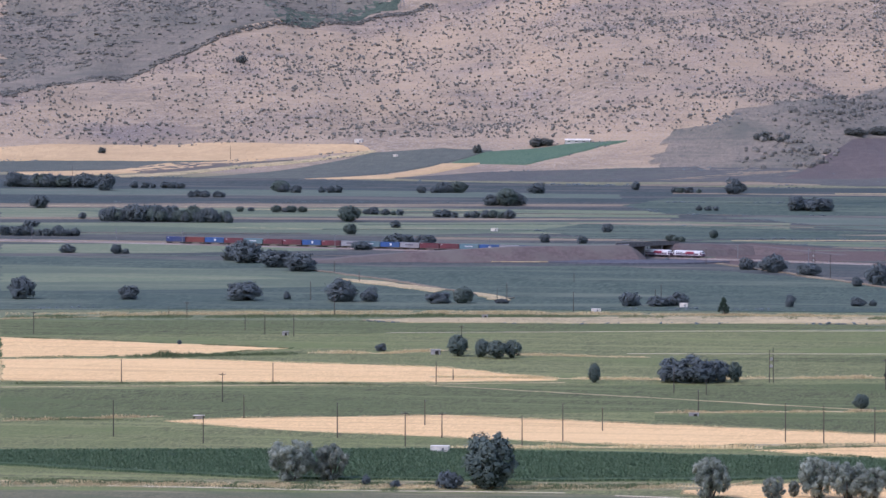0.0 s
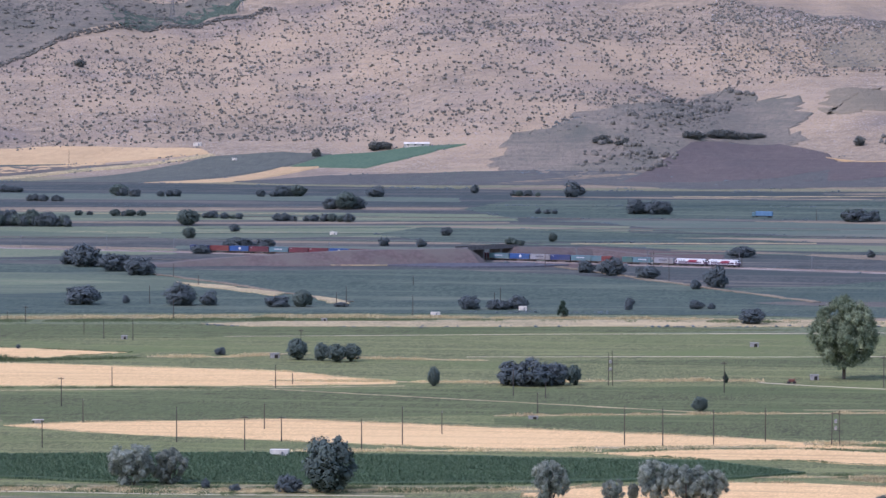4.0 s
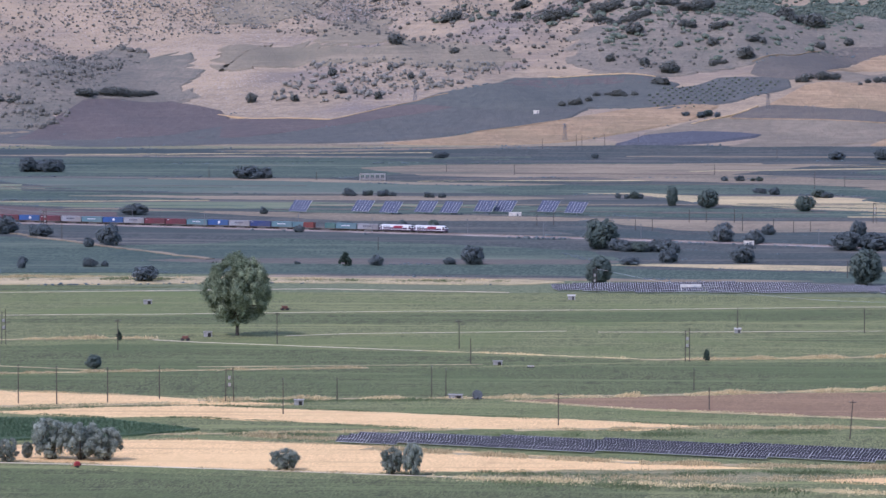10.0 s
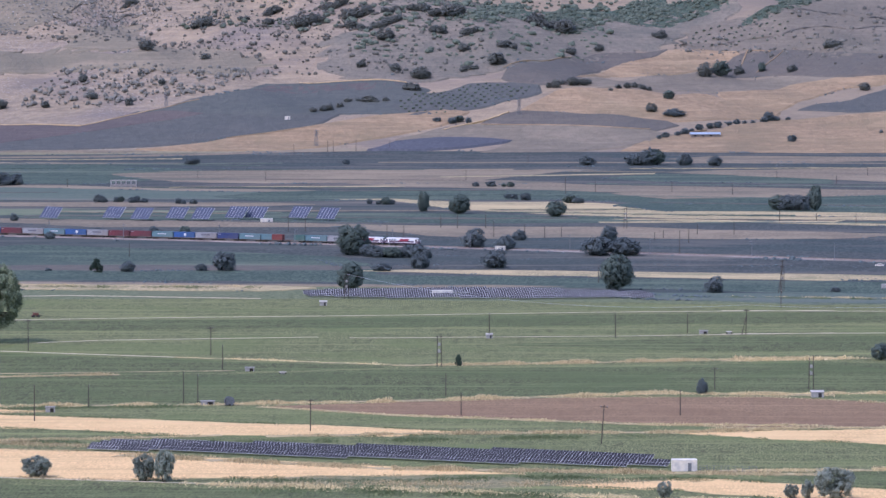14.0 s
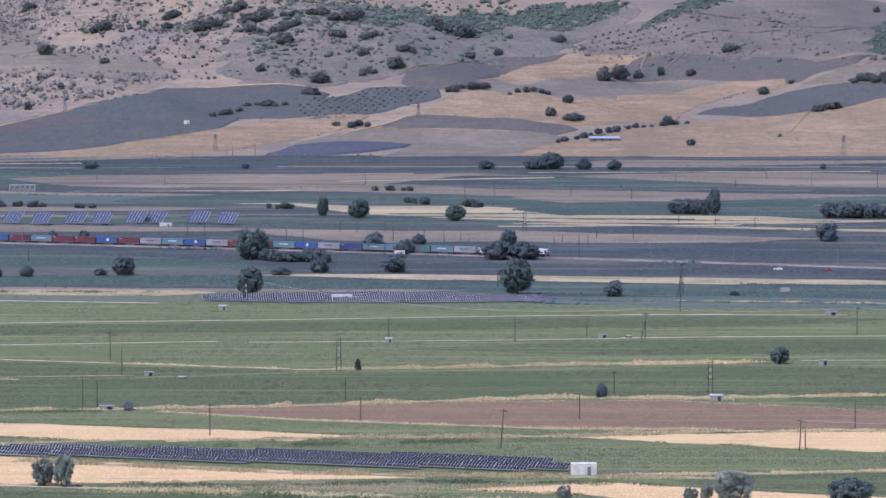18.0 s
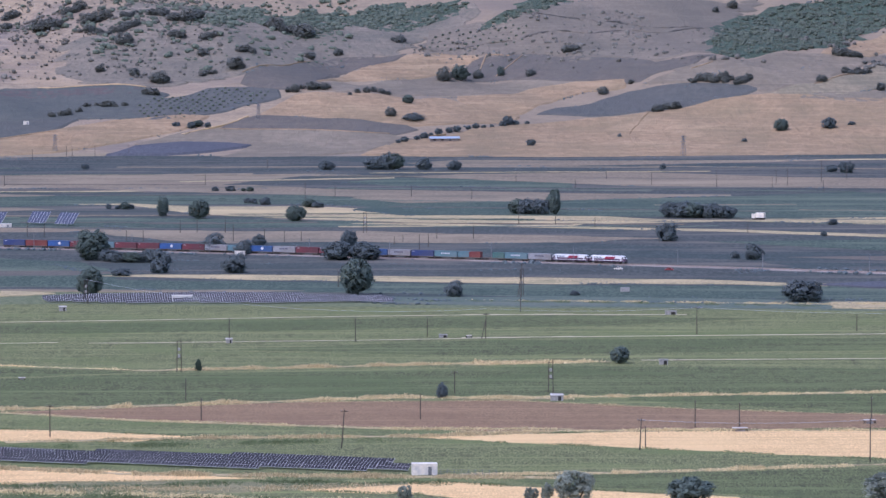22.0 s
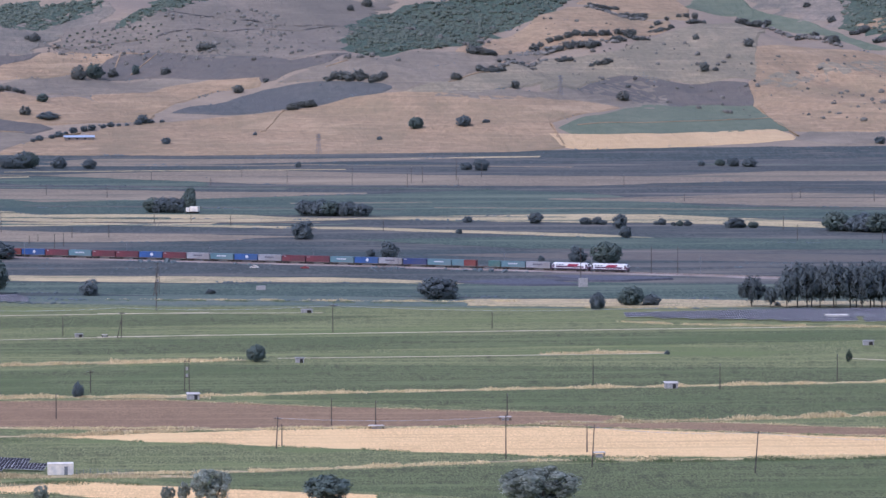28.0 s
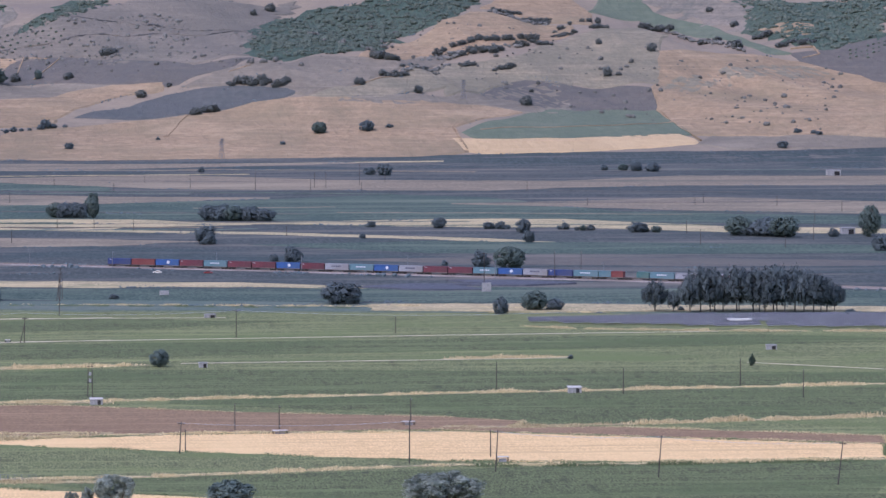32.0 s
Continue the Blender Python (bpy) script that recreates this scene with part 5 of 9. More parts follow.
def wagon(loads):
    """A flat wagon carrying one long or two short containers."""
    bogie, wheel, deck, buffer = running_gear()
    colours = [c for _, c, _ in loads]
    label = ("flat wagon carrying a %s shipping container" % colours[0]) if len(loads) == 1 else ("flat wagon carrying short %s containers" % " and ".join(colours)) if loads else "empty flat wagon"
    ob = thing("container_wagon", label, "wagon", "wagons of the freight train")
    part("deck", deck, None, ob)
    for bx in (-4.4, 4.4):
        b = part("bogie", bogie, None, ob, at=pose(bx, 0, 0))
        for wx, wy in itertools.product((-0.9, 0.9), (-0.75, 0.75)):
            part("wheel", wheel, None, b, at=pose(wx, wy, 0.46))
    for e, wy in itertools.product((0, 180), (-0.87, 0.87)):
        part("buffer", buffer, None, ob, at=pose(6.05 if e == 0 else -6.05, wy, 1.04, 0, 0, e))
    for x, paint, length in loads:
        height = 2.75
        c = part("container", container_mesh(length, height, paint), None, ob, "%s corrugated steel container" % paint, at=pose(x, 0, 1.18))
        if paint in ("teal", "grey") and length > 8:
            material = MARK if paint == "teal" else DARKMARK
            for k in range(5):
                part("marking", box(-2.6 + k * 1.0, -1.27, 1.3, -1.8 + k * 1.0, -1.24, 1.85), material, c)
        elif paint == "blue":
            part("marking", rod((0.6, -1.24, 1.5), (0.6, -1.27, 1.5), 0.75, None, 16), MARK, c)
        elif paint in ("maroon", "navy"):
            part("marking", box(-5.4, -1.27, 2.1, -4.2, -1.24, 2.3), MARK, c)
        post, rail = container_frame(length, height, paint)
        for sx, sy in itertools.product((-1, 1), (-1, 1)):
            part("corner_post", post, None, c, at=pose(sx * (length / 2 - 0.06), sy * 1.16, 0))
        for sy, z in itertools.product((-1.18, 1.18), (0.08, height - 0.07)):
            part("long_rail", rail, None, c, at=pose(0, sy, z))
        for e in (-0.6, 0.6):
            part("door_bar", rod((-length / 2 - 0.04, e, 0.2), (-length / 2 - 0.04, e, height - 0.2), 0.03), STEEL, c)
    return ob


# the white is kept duller to stand for haze
LOCO_WHITE = mat("loco white", (0.6, 0.6, 0.6), (0.7, 0.7, 0.7), 2.0, (0.66, 0.64, 0.62), 6, rough=0.35, spec=0.4)
LOCO_RED = mat("crimson engine paint", (0.24, 0.035, 0.06), (0.3, 0.05, 0.075), 1.5, rough=0.45)
LOCO_BLUE = mat("dark purple engine paint", (0.085, 0.05, 0.08), (0.12, 0.07, 0.1), 1.5, rough=0.5)


def locomotive():
    """A modern electric engine with a cab at each end: white upper body, red side panel, dark lower body."""
    L = 9.5
    ob = thing("electric_locomotive", "white red and dark blue electric locomotive", "locomotive", "engines of the freight train")
    bm = box(-L, -1.45, 1.1, L, 1.45, 2.5, 0.08)
    part("lower_body", bm, LOCO_BLUE, ob)
    bm = box(-L, -1.45, 2.5, L, 1.45, 3.7, 0.0)
    bmesh.ops.subdivide_edges(bm, edges=[e for e in bm.edges if abs(e.verts[0].co.x - e.verts[1].co.x) > 1], cuts=9)
    for v in bm.verts:
        if v.co.z > 3.5:
            v.co.y *= 0.86
            if abs(v.co.x) > L - 0.5:
                v.co.x *= 0.9
    part("upper_body", bm, LOCO_WHITE, ob)
    for s in (-1, 1):
        panel = box(-1.6, s * 1.47 - 0.02, 2.25, 3.6, s * 1.47 + 0.02, 3.45)
        for v in panel.verts:
            v.co.x += 0.9 * (v.co.z - 2.25)
        part("side_panel", panel, LOCO_RED, ob, "crimson slanted side panel")
        part("side_stripe", box(-8.9, s * 1.47 - 0.015, 1.5, 8.9, s * 1.47 + 0.015, 1.72), LOCO_WHITE, ob)
        for k in range(3):
            part("side_grille", box(-7.2 + k * 1.5, s * 1.47 - 0.015, 2.7, -6.1 + k * 1.5, s * 1.47 + 0.015, 3.3), STEEL, ob)
        for e in (-1, 1):
            part("cab_window", box(e * 8.35 - 0.45, s * 1.46 - 0.02, 2.6, e * 8.35 + 0.45, s * 1.46 + 0.02, 3.25), SHADE, ob)
            part("cab_door", box(e * 7.4 - 0.35, s * 1.47 - 0.02, 1.4, e * 7.4 + 0.35, s * 1.47 + 0.02, 3.3), LOCO_WHITE, ob)
    for e in (-1, 1):
        m = Matrix.Rotation(radians(-e * 27), 4, "Y")
        bm = box(-0.03, -1.05, -0.42, 0.03, 1.05, 0.42)
        part("windscreen", bm, SHADE, ob, at=Matrix.Translation((e * (L - 0.36), 0, 3.02)) @ m)
        for s in (-1, 1):
            part("headlight", rod((e * L, s * 0.95, 1.75), (e * (L + 0.06), s * 0.95, 1.75), 0.13, None, 12), MARK, ob)
            part("buffer", rod((e * L, s * 0.87, 1.04), (e * (L + 0.5), s * 0.87, 1.04), 0.12, 0.24, 10), DARKMETAL, ob)
        part("snow_plough", box(e * (L - 0.25) - 0.15, -1.2, 0.3, e * (L - 0.25) + 0.15, 1.2, 1.0, 0.05), DARKMETAL, ob)
    part("roof", box(-L + 1.4, -1.1, 3.68, L - 1.4, 1.1, 3.95, 0.08), LOCO_WHITE, ob)
    for x in (-2.6, 0.4, 3.0):
        part("roof_box", box(x - 0.9, -0.8, 3.93, x + 0.9, 0.8, 4.2, 0.06), STEEL, ob)
    for x in (-6.2, 6.2):
        p = part("pantograph", rod((x, -0.5, 3.95), (x + 1.2, 0, 4.35), 0.04), DARKMETAL, ob)
        part("pantograph_head", box(x - 0.2, -0.8, 4.35 if x > 0 else 5.6, x + 0.2, 0.8, 4.42 if x > 0 else 5.66), DARKMETAL, p)
        part("pantograph_arm", rod((x + 1.2, 0, 4.35), (x, 0, 4.38 if x > 0 else 5.62), 0.04), DARKMETAL, p)
    part("underframe_box", box(-2.6, -1.3, 0.45, 2.6, 1.3, 1.1, 0.06), DARKMETAL, ob)
    _, wheel, _, _ = running_gear()
    for bx in (-5.0, 5.0):
        b = part("bogie", box(-2.1, -1.25, 0.45, 2.1, 1.25, 1.05, 0.1), DARKMETAL, ob, at=pose(bx, 0, 0))
        for wx, wy in itertools.product((-1.4, 1.4), (-0.75, 0.75)):
            part("wheel", wheel, None, b, at=pose(wx, wy, 0.46) @ Matrix.Diagonal((1.2, 1, 1.0, 1)))
    return ob


def lorry(paint):
    """An articulated lorry with a box trailer, nose towards -x."""
    ob = thing("lorry", {"blue": "blue articulated lorry driving on a far road", "white": "white box lorry driving on a far road"}[paint], "lorry")
    col = PAINT["teal"] if paint == "blue" else WHITE
    long = 5.6 if paint == "blue" else 2.6
    part("trailer_box", box(-1.0, -1.25, 1.1, -1.0 + long * 2, 1.25, 4.0, 0.06), mat("light blue trailer", (0.1, 0.19, 0.29), (0.13, 0.23, 0.34), 2.0) if paint == "blue" else WHITE, ob)
    cab = part("cab", box(-3.6, -1.2, 0.7, -1.4, 1.2, 3.3, 0.15), col, ob)
    part("windscreen", box(-3.64, -1.0, 2.0, -3.58, 1.0, 2.9), SHADE, cab)
    part("chassis", box(-3.2, -0.6, 0.6, -1.2 + long * 2, 0.6, 1.1), DARKMETAL, ob)
    for x, s in itertools.product((-2.7, -0.4, long * 2 - 3.4, long * 2 - 2.1), (-1, 1)):
        part("wheel", rod((x, s * 0.95, 0.5), (x, s * 1.25, 0.5), 0.5, None, 14), SHADE, ob)
    return ob


# ---- the road bridge over the railway ----
def embankment(*pts):
    """An earth ramp: (x, y, height of its crown) along its middle."""
    verts, faces = [], []
    earth = mat("bare red earth", (0.09, 0.07, 0.064), (0.135, 0.103, 0.09), 2.5, (0.125, 0.108, 0.09), 18, bump=0.3)
    way = []
    for (x0, y0, h0), (x1, y1, h1) in zip(pts, pts[1:]):
        n = max(2, int(math.hypot(x1 - x0, y1 - y0) / 8))
        way += [(x0 + (x1 - x0) * i / n, y0 + (y1 - y0) * i / n, h0 + (h1 - h0) * i / n) for i in range(n)]
    way.append(pts[-1])
    for i, (x, y, h) in enumerate(way):
        a, b = way[max(0, i - 1)], way[min(len(way) - 1, i + 1)]
        d = Vector((b[0] - a[0], b[1] - a[1])).normalized()
        for u, z in ((-5 - h * 1.7, -0.4), (-5 - h * 0.8, h * 0.55), (-5, h), (5, h), (5 + h * 0.8, h * 0.55), (5 + h * 1.7, -0.4)):
            w = u * rng.uniform(0.95, 1.06)
            verts.append((x - d.y * w, y + d.x * w, z + rng.uniform(-0.2, 0.2)))
        if i:
            k = i * 6
            faces += [(k + j - 6, k + j, k + j + 1, k + j - 5)[::-1] for j in range(5)]
    faces += [(0, 1, 2, 3, 4, 5), tuple(range(len(verts) - 1, len(verts) - 7, -1))]
    return tagged(new("road_embankment", raw("embankment", verts, faces, earth)), "bare reddish earth ramp of a road bridge", "embankment", kind="structure")


def road_bridge(x0, y0, x1, y1, h):
    a = math.degrees(math.atan2(y1 - y0, x1 - x0))
    w = math.hypot(x1 - x0, y1 - y0)
    ob = thing("road_bridge", "concrete road bridge over the railway", "bridge", at=pose((x0 + x1) / 2, (y0 + y1) / 2, 0, 0, 0, a))
    # concrete darkened all over to stand for the bridge lying in shade
    old = mat("shaded concrete", (0.09, 0.085, 0.08), (0.16, 0.15, 0.14), 1.2)
    part("deck", box(-w / 2 - 3, -5, h - 1.0, w / 2 + 3, 5, h, 0.05), old, ob)
    for s in (-1, 1):
        part("parapet", box(-w / 2 - 3, s * 4.9 - 0.12, h, w / 2 + 3, s * 4.9 + 0.12, h + 0.9), old, ob)
        part("abutment", box(s * w / 2 - 1, -4.6, -0.5, s * w / 2 + 1, 4.6, h - 1.0), old, ob)
        part("pier", box(s * w * 0.2 - 0.5, -4.2, -0.5, s * w * 0.2 + 0.5, 4.2, h - 1.0), old, ob)
    return ob


def thicket(count, *corners):
    """A stretch of dense scrub: its ground and the bushes on it."""
    field("scrub", *corners)
    scatter("scrub_thicket", "dense dark green scrub on the slope", "scrub", JUNIPER, count, 2, 5.5, -1.0, *corners, lumps=2, flat=0.7)


# ---- fields of the plain, the nearest first ----
field("green", (-645.5, 2145.3), (-270.9, 2158.3), (19.4, 2149.4), (598.4, 2020.0), (357.9, 1208.0), (-372.2, 1237.1))
field("green", (-393.5, 1486.1), (-305.3, 1459.2), (-296.0, 1453.7), (-384.2, 1450.9))
field("green", (-375.3, 1417.4), (-304.6, 1422.8), (-244.5, 1413.1), (-238.2, 1377.2), (-359.2, 1356.2))
field("corn", (-406.8, 1536.4), (-270.6, 1564.0), (-220.9, 1560.5), (-134.7, 1553.3), (-103.2, 1518.3), (-122.1, 1498.5), (-186.8, 1473.4), (-233.0, 1464.6), (-305.6, 1461.0), (-394.5, 1489.7))
field("wheat", (-381.4, 1654.9), (-362.4, 1669.8), (-293.4, 1695.9), (-238.2, 1677.4), (-138.0, 1643.4), (-78.7, 1607.9), (-94.6, 1602.4), (-135.0, 1607.9), (-184.6, 1591.1), (-213.7, 1590.1), (-278.6, 1610.5), (-341.0, 1630.2))
field("wheat", (-174.6, 1579.3), (-138.6, 1598.6), (-109.6, 1604.6), (-48.5, 1581.4), (29.9, 1547.0), (55.7, 1531.5), (29.4, 1519.1), (-35.2, 1525.8), (-106.7, 1561.1), (-135.3, 1561.0))
field("straw", (-180.3, 1451.1), (-163.2, 1474.9), (-168.9, 1462.2), (-122.5, 1488.2), (-101.8, 1489.4), (-56.3, 1474.6), (27.6, 1428.0), (64.5, 1406.6), (27.1, 1401.1), (-19.8, 1397.3), (-50.0, 1391.7), (-96.2, 1406.6), (-165.1, 1428.9), (-178.9, 1436.6))
field("cotton", (-178.1, 1404.4), (-130.3, 1401.5), (-94.7, 1385.0), (-48.0, 1376.5), (13.5, 1357.6), (28.4, 1342.8), (27.7, 1310.7), (-89.8, 1313.0), (-169.1, 1332.9))
field("straw", (57.9, 1377.5), (111.4, 1394.8), (129.7, 1381.2), (189.9, 1345.5), (185.3, 1313.1), (111.4, 1320.0), (142.5, 1326.5), (105.1, 1360.2))
field("brown", (-11.8, 1623.3), (31.7, 1639.3), (90.7, 1655.4), (155.4, 1655.7), (213.7, 1617.9), (276.4, 1590.4), (299.4, 1569.8), (290.1, 1549.2), (268.6, 1545.0), (200.9, 1546.9), (144.8, 1542.1), (96.9, 1565.9), (30.8, 1591.8))
field("wheat", (115.2, 1527.9), (144.2, 1536.5), (201.5, 1542.5), (267.9, 1541.2), (391.6, 1473.9), (380.2, 1430.8), (305.3, 1433.4), (251.1, 1444.6), (192.1, 1479.4), (147.8, 1505.2), (141.5, 1507.0))
field("brown", (269.6, 1550.8), (325.2, 1545.1), (398.8, 1500.9), (392.0, 1475.6), (318.9, 1514.8), (268.2, 1543.1))
field("wheat", (-544.1, 2055.8), (-491.2, 2040.1), (-409.3, 2009.6), (-428.0, 1986.4), (-444.7, 1963.8), (-468.7, 1953.2), (-513.3, 1939.1))
field("wheat", (-510.9, 1930.0), (-439.8, 1942.2), (-331.2, 1914.6), (-279.4, 1864.8), (-278.5, 1856.5), (-318.5, 1841.1), (-418.8, 1826.6), (-482.1, 1821.3))
field("cotton", (-471.0, 1779.1), (-314.8, 1819.7), (-156.3, 1860.8), (-126.9, 1859.0), (-42.9, 1820.0), (34.5, 1782.6), (-20.7, 1761.3), (-119.4, 1748.7), (-149.6, 1725.5), (-145.8, 1735.8), (-235.0, 1718.0), (-293.4, 1695.9), (-363.3, 1669.7), (-439.8, 1661.1))
field("cotton", (-222.2, 1707.4), (-149.6, 1725.5), (-119.2, 1746.2), (-20.6, 1754.0), (34.4, 1775.1), (129.0, 1785.8), (193.1, 1799.9), (462.0, 1739.3), (450.5, 1696.0), (343.5, 1688.1), (292.9, 1685.0), (193.3, 1679.2), (120.9, 1672.3), (32.0, 1652.2), (-38.7, 1640.7), (-100.9, 1637.6), (-102.0, 1635.1), (-142.9, 1648.8), (-219.2, 1684.5))
field("cotton", (-464.2, 1753.7), (-309.4, 1788.3), (-208.2, 1824.5), (-125.5, 1812.3), (-201.8, 1768.2), (-298.7, 1726.4), (-388.9, 1696.2), (-447.0, 1688.6))
field("cotton", (-573.8, 2168.2), (-379.5, 2193.8), (-251.2, 2200.3), (-151.6, 2186.6), (-246.0, 2155.2), (-365.4, 2112.2), (-546.9, 2066.2))
field("cotton", (-245.0, 1976.9), (-137.3, 2012.4), (39.4, 2034.8), (221.0, 2061.2), (294.3, 2036.4), (214.4, 1999.2), (38.3, 1977.6), (-133.9, 1962.6))
field("cotton", (76.3, 1887.1), (163.2, 1924.0), (335.5, 1930.2), (452.5, 1934.8), (544.1, 1894.0), (438.8, 1876.0), (324.5, 1866.7), (157.0, 1850.8))
field("green", (29.3, 1511.8), (55.5, 1524.1), (109.2, 1524.9), (134.0, 1515.2), (141.1, 1503.4), (191.6, 1475.9), (250.5, 1441.2), (249.4, 1434.6), (207.5, 1423.3), (162.8, 1414.7), (119.6, 1412.5), (108.7, 1407.3), (104.6, 1433.0), (76.7, 1460.1), (23.2, 1492.3), (-18.7, 1505.5))
field("cotton", (119.2, 1407.8), (167.1, 1410.7), (209.7, 1416.3), (283.1, 1423.6), (378.4, 1424.2), (343.0, 1290.6), (244.8, 1307.6), (191.1, 1353.5), (147.8, 1379.3))
field("cotton", (197.6, 1667.1), (290.9, 1673.7), (447.4, 1684.4), (417.6, 1572.1), (326.9, 1552.8), (286.7, 1580.3), (277.5, 1596.5), (196.0, 1653.9))
field("verge", (-392, 1441), (-313, 1456), (-227, 1465), (-177, 1467), (-175, 1450), (-223, 1438), (-308, 1431), (-387, 1424))
field("loam", (-385, 1414), (-306, 1421), (-222, 1428), (-181, 1428), (-177, 1395), (-371, 1362))
field("verge", (-22, 1377), (-20, 1383), (-9, 1394), (7, 1403), (35, 1401), (66, 1396), (97, 1389), (103, 1398), (103, 1387), (81, 1379), (57, 1369), (34, 1366), (4, 1373))
# ---- lines of tall dry grass, tracks and borders ----
field("dry", (399, 2111), (423, 2118), (460, 2120), (548, 2105), (580, 2099), (563, 2040), (533, 2045), (470, 2056), (425, 2067), (394, 2083))
line("track", 1.7, (-347.1, 1432.6), (-284.4, 1429.7), (-212.4, 1433.7))
line("track", 2.0, (-197.2, 1427.7), (-131.7, 1415.7), (-67.0, 1396.2), (-19.8, 1381.2))
line("track", 1.5, (-160.0, 2016.0), (-70.7, 2033.7), (39.6, 2048.0), (130.3, 2064.3), (222.1, 2071.3))
line("track", 1.4, (-96.9, 1901.6), (-72.9, 1914.0), (9.3, 1928.4))
line("track", 1.4, (21.3, 1923.8), (37.2, 1923.5), (127.8, 1930.6), (208.5, 1943.9))
line("track", 1.6, (-145.2, 1881.4), (-127.6, 1869.9), (-43.2, 1830.5), (34.7, 1793.7))
line("dry", 2.4, (-119.9, 1755.9), (-20.8, 1768.7))
line("track", 1.4, (-389.9, 2109.2), (-261.2, 2142.2), (-186.9, 2156.1), (-96.8, 2175.1), (-14.2, 2152.6))
line("track", 1.3, (-271.6, 2001.4), (-174.8, 2016.6), (-158.0, 2016.3))
line("track", 1.7, (164.6, 1940.2), (338.7, 1948.3), (449.3, 1951.3))
line("track", 1.4, (175.8, 2071.8), (268.0, 2062.7))
line("track", 1.4, (220.3, 1823.5), (317.1, 1824.4), (364.3, 1825.8))
line("track", 1.1, (424.3, 1793.4), (465.9, 1754.2))
line("dry", 2.5, (-320.7, 1824.8), (-150.8, 1739.8))
line("dry", 3.0, (-473.7, 1789.4), (-394.1, 1811.4), (-317.1, 1833.0), (-273.6, 1846.1))
line("dry", 4.0, (-381.5, 1440.7), (-330.0, 1439.1), (-278.6, 1434.1), (-174.7, 1459.0))
tufts(GRASS, 5, 0.8, 0.8, (-381.5, 1440.7), (-330.0, 1439.1), (-278.6, 1434.1), (-174.7, 1459.0))
tufts(WEED, 7, 0.9, 0.7, (-383.3, 1447.5), (-309.1, 1435.8), (-261.9, 1433.6), (-182.8, 1457.6))
line("dry", 3.2, (-271.9, 1571.9), (-207.5, 1583.0), (-171.9, 1585.1))
tufts(GRASS, 4, 1.1, 0.8, (-271.9, 1571.9), (-207.5, 1583.0), (-171.9, 1585.1))
tufts(WEED, 5, 0.8, 0.6, (-438.0, 1654.4), (-403.1, 1655.8), (-381.9, 1657.2))
line("dry", 2.4, (-435.7, 1645.6), (-404.7, 1662.5), (-385.6, 1672.9))
tufts(GRASS, 3, 1.2, 0.7, (-435.7, 1645.6), (-404.7, 1662.5), (-385.6, 1672.9))
line("dry", 4.0, (-574.8, 2172.0), (-508.0, 2216.1), (-387.7, 2241.1), (-189.9, 2258.8))
tufts(GRASS, 5, 1.0, 0.7, (-574.8, 2172.0), (-508.0, 2216.1), (-387.7, 2241.1), (-189.9, 2258.8))
tufts(WEED, 5, 0.7, 0.4, (-477.9, 1805.2), (-396.4, 1822.1), (-316.2, 1827.6))
tufts(WEED, 8, 1.8, 0.5, (-466.7, 1950.4), (-442.0, 1957.8), (-397.0, 1978.6))
line("dry", 4.8, (-398.3, 1984.9), (-365.3, 1987.3), (-337.9, 2015.2))
tufts(GRASS, 6, 1.4, 0.7, (-398.3, 1984.9), (-365.3, 1987.3), (-337.9, 2015.2))
line("dry", 4.8, (-327.8, 1865.6), (-245.1, 1867.1), (-204.1, 1879.1))
tufts(GRASS, 6, 1.1, 0.8, (-327.8, 1865.6), (-245.1, 1867.1), (-204.1, 1879.1))
line("dry", 4.8, (-210.4, 1878.6), (-163.7, 1888.3), (-143.2, 1887.2))
tufts(GRASS, 6, 1.4, 0.8, (-210.4, 1878.6), (-163.7, 1888.3), (-143.2, 1887.2))
line("dry", 4.0, (-223.4, 1716.8), (-150.4, 1735.0), (-60.3, 1752.5))
tufts(GRASS, 5, 1.1, 0.7, (-223.4, 1716.8), (-150.4, 1735.0), (-60.3, 1752.5))
line("dry", 4.0, (-326.7, 1988.9), (-260.1, 1982.0))
tufts(GRASS, 5, 0.9, 0.6, (-326.7, 1988.9), (-260.1, 1982.0))
line("dry", 4.8, (-110.9, 1623.1), (-25.4, 1631.9), (31.8, 1641.4), (120.7, 1670.1), (178.2, 1660.2))
tufts(GRASS, 6, 1.2, 0.8, (-110.9, 1623.1), (-25.4, 1631.9), (31.8, 1641.4), (120.7, 1670.1), (178.2, 1660.2))
tufts(WEED, 7, 0.8, 0.5, (-110.5, 1616.9), (-25.3, 1625.7))
line("dry", 4.8, (34.7, 1790.2), (89.1, 1796.7), (158.5, 1813.5), (194.9, 1816.7))
tufts(GRASS, 6, 1.2, 0.8, (34.7, 1790.2), (89.1, 1796.7), (158.5, 1813.5), (194.9, 1816.7))
line("dry", 2.4, (-43.2, 1830.5), (34.7, 1792.7))
tufts(GRASS, 3, 0.7, 0.7, (-43.2, 1830.5), (34.7, 1792.7))
line("dry", 3.2, (-11.1, 1623.3), (30.8, 1591.8), (112.4, 1554.9), (166.4, 1550.0))
tufts(GRASS, 4, 0.8, 0.6, (-11.1, 1623.3), (30.8, 1591.8), (112.4, 1554.9), (166.4, 1550.0))
line("dry", 4.8, (-8.7, 1521.6), (55.7, 1529.6), (117.5, 1530.3), (165.8, 1544.4))
tufts(GRASS, 6, 1.0, 0.7, (-8.7, 1521.6), (55.7, 1529.6), (117.5, 1530.3), (165.8, 1544.4))
tufts(WEED, 12, 0.6, 0.5, (-103.7, 1518.0), (-57.2, 1499.1), (29.2, 1506.4), (110.5, 1519.3))
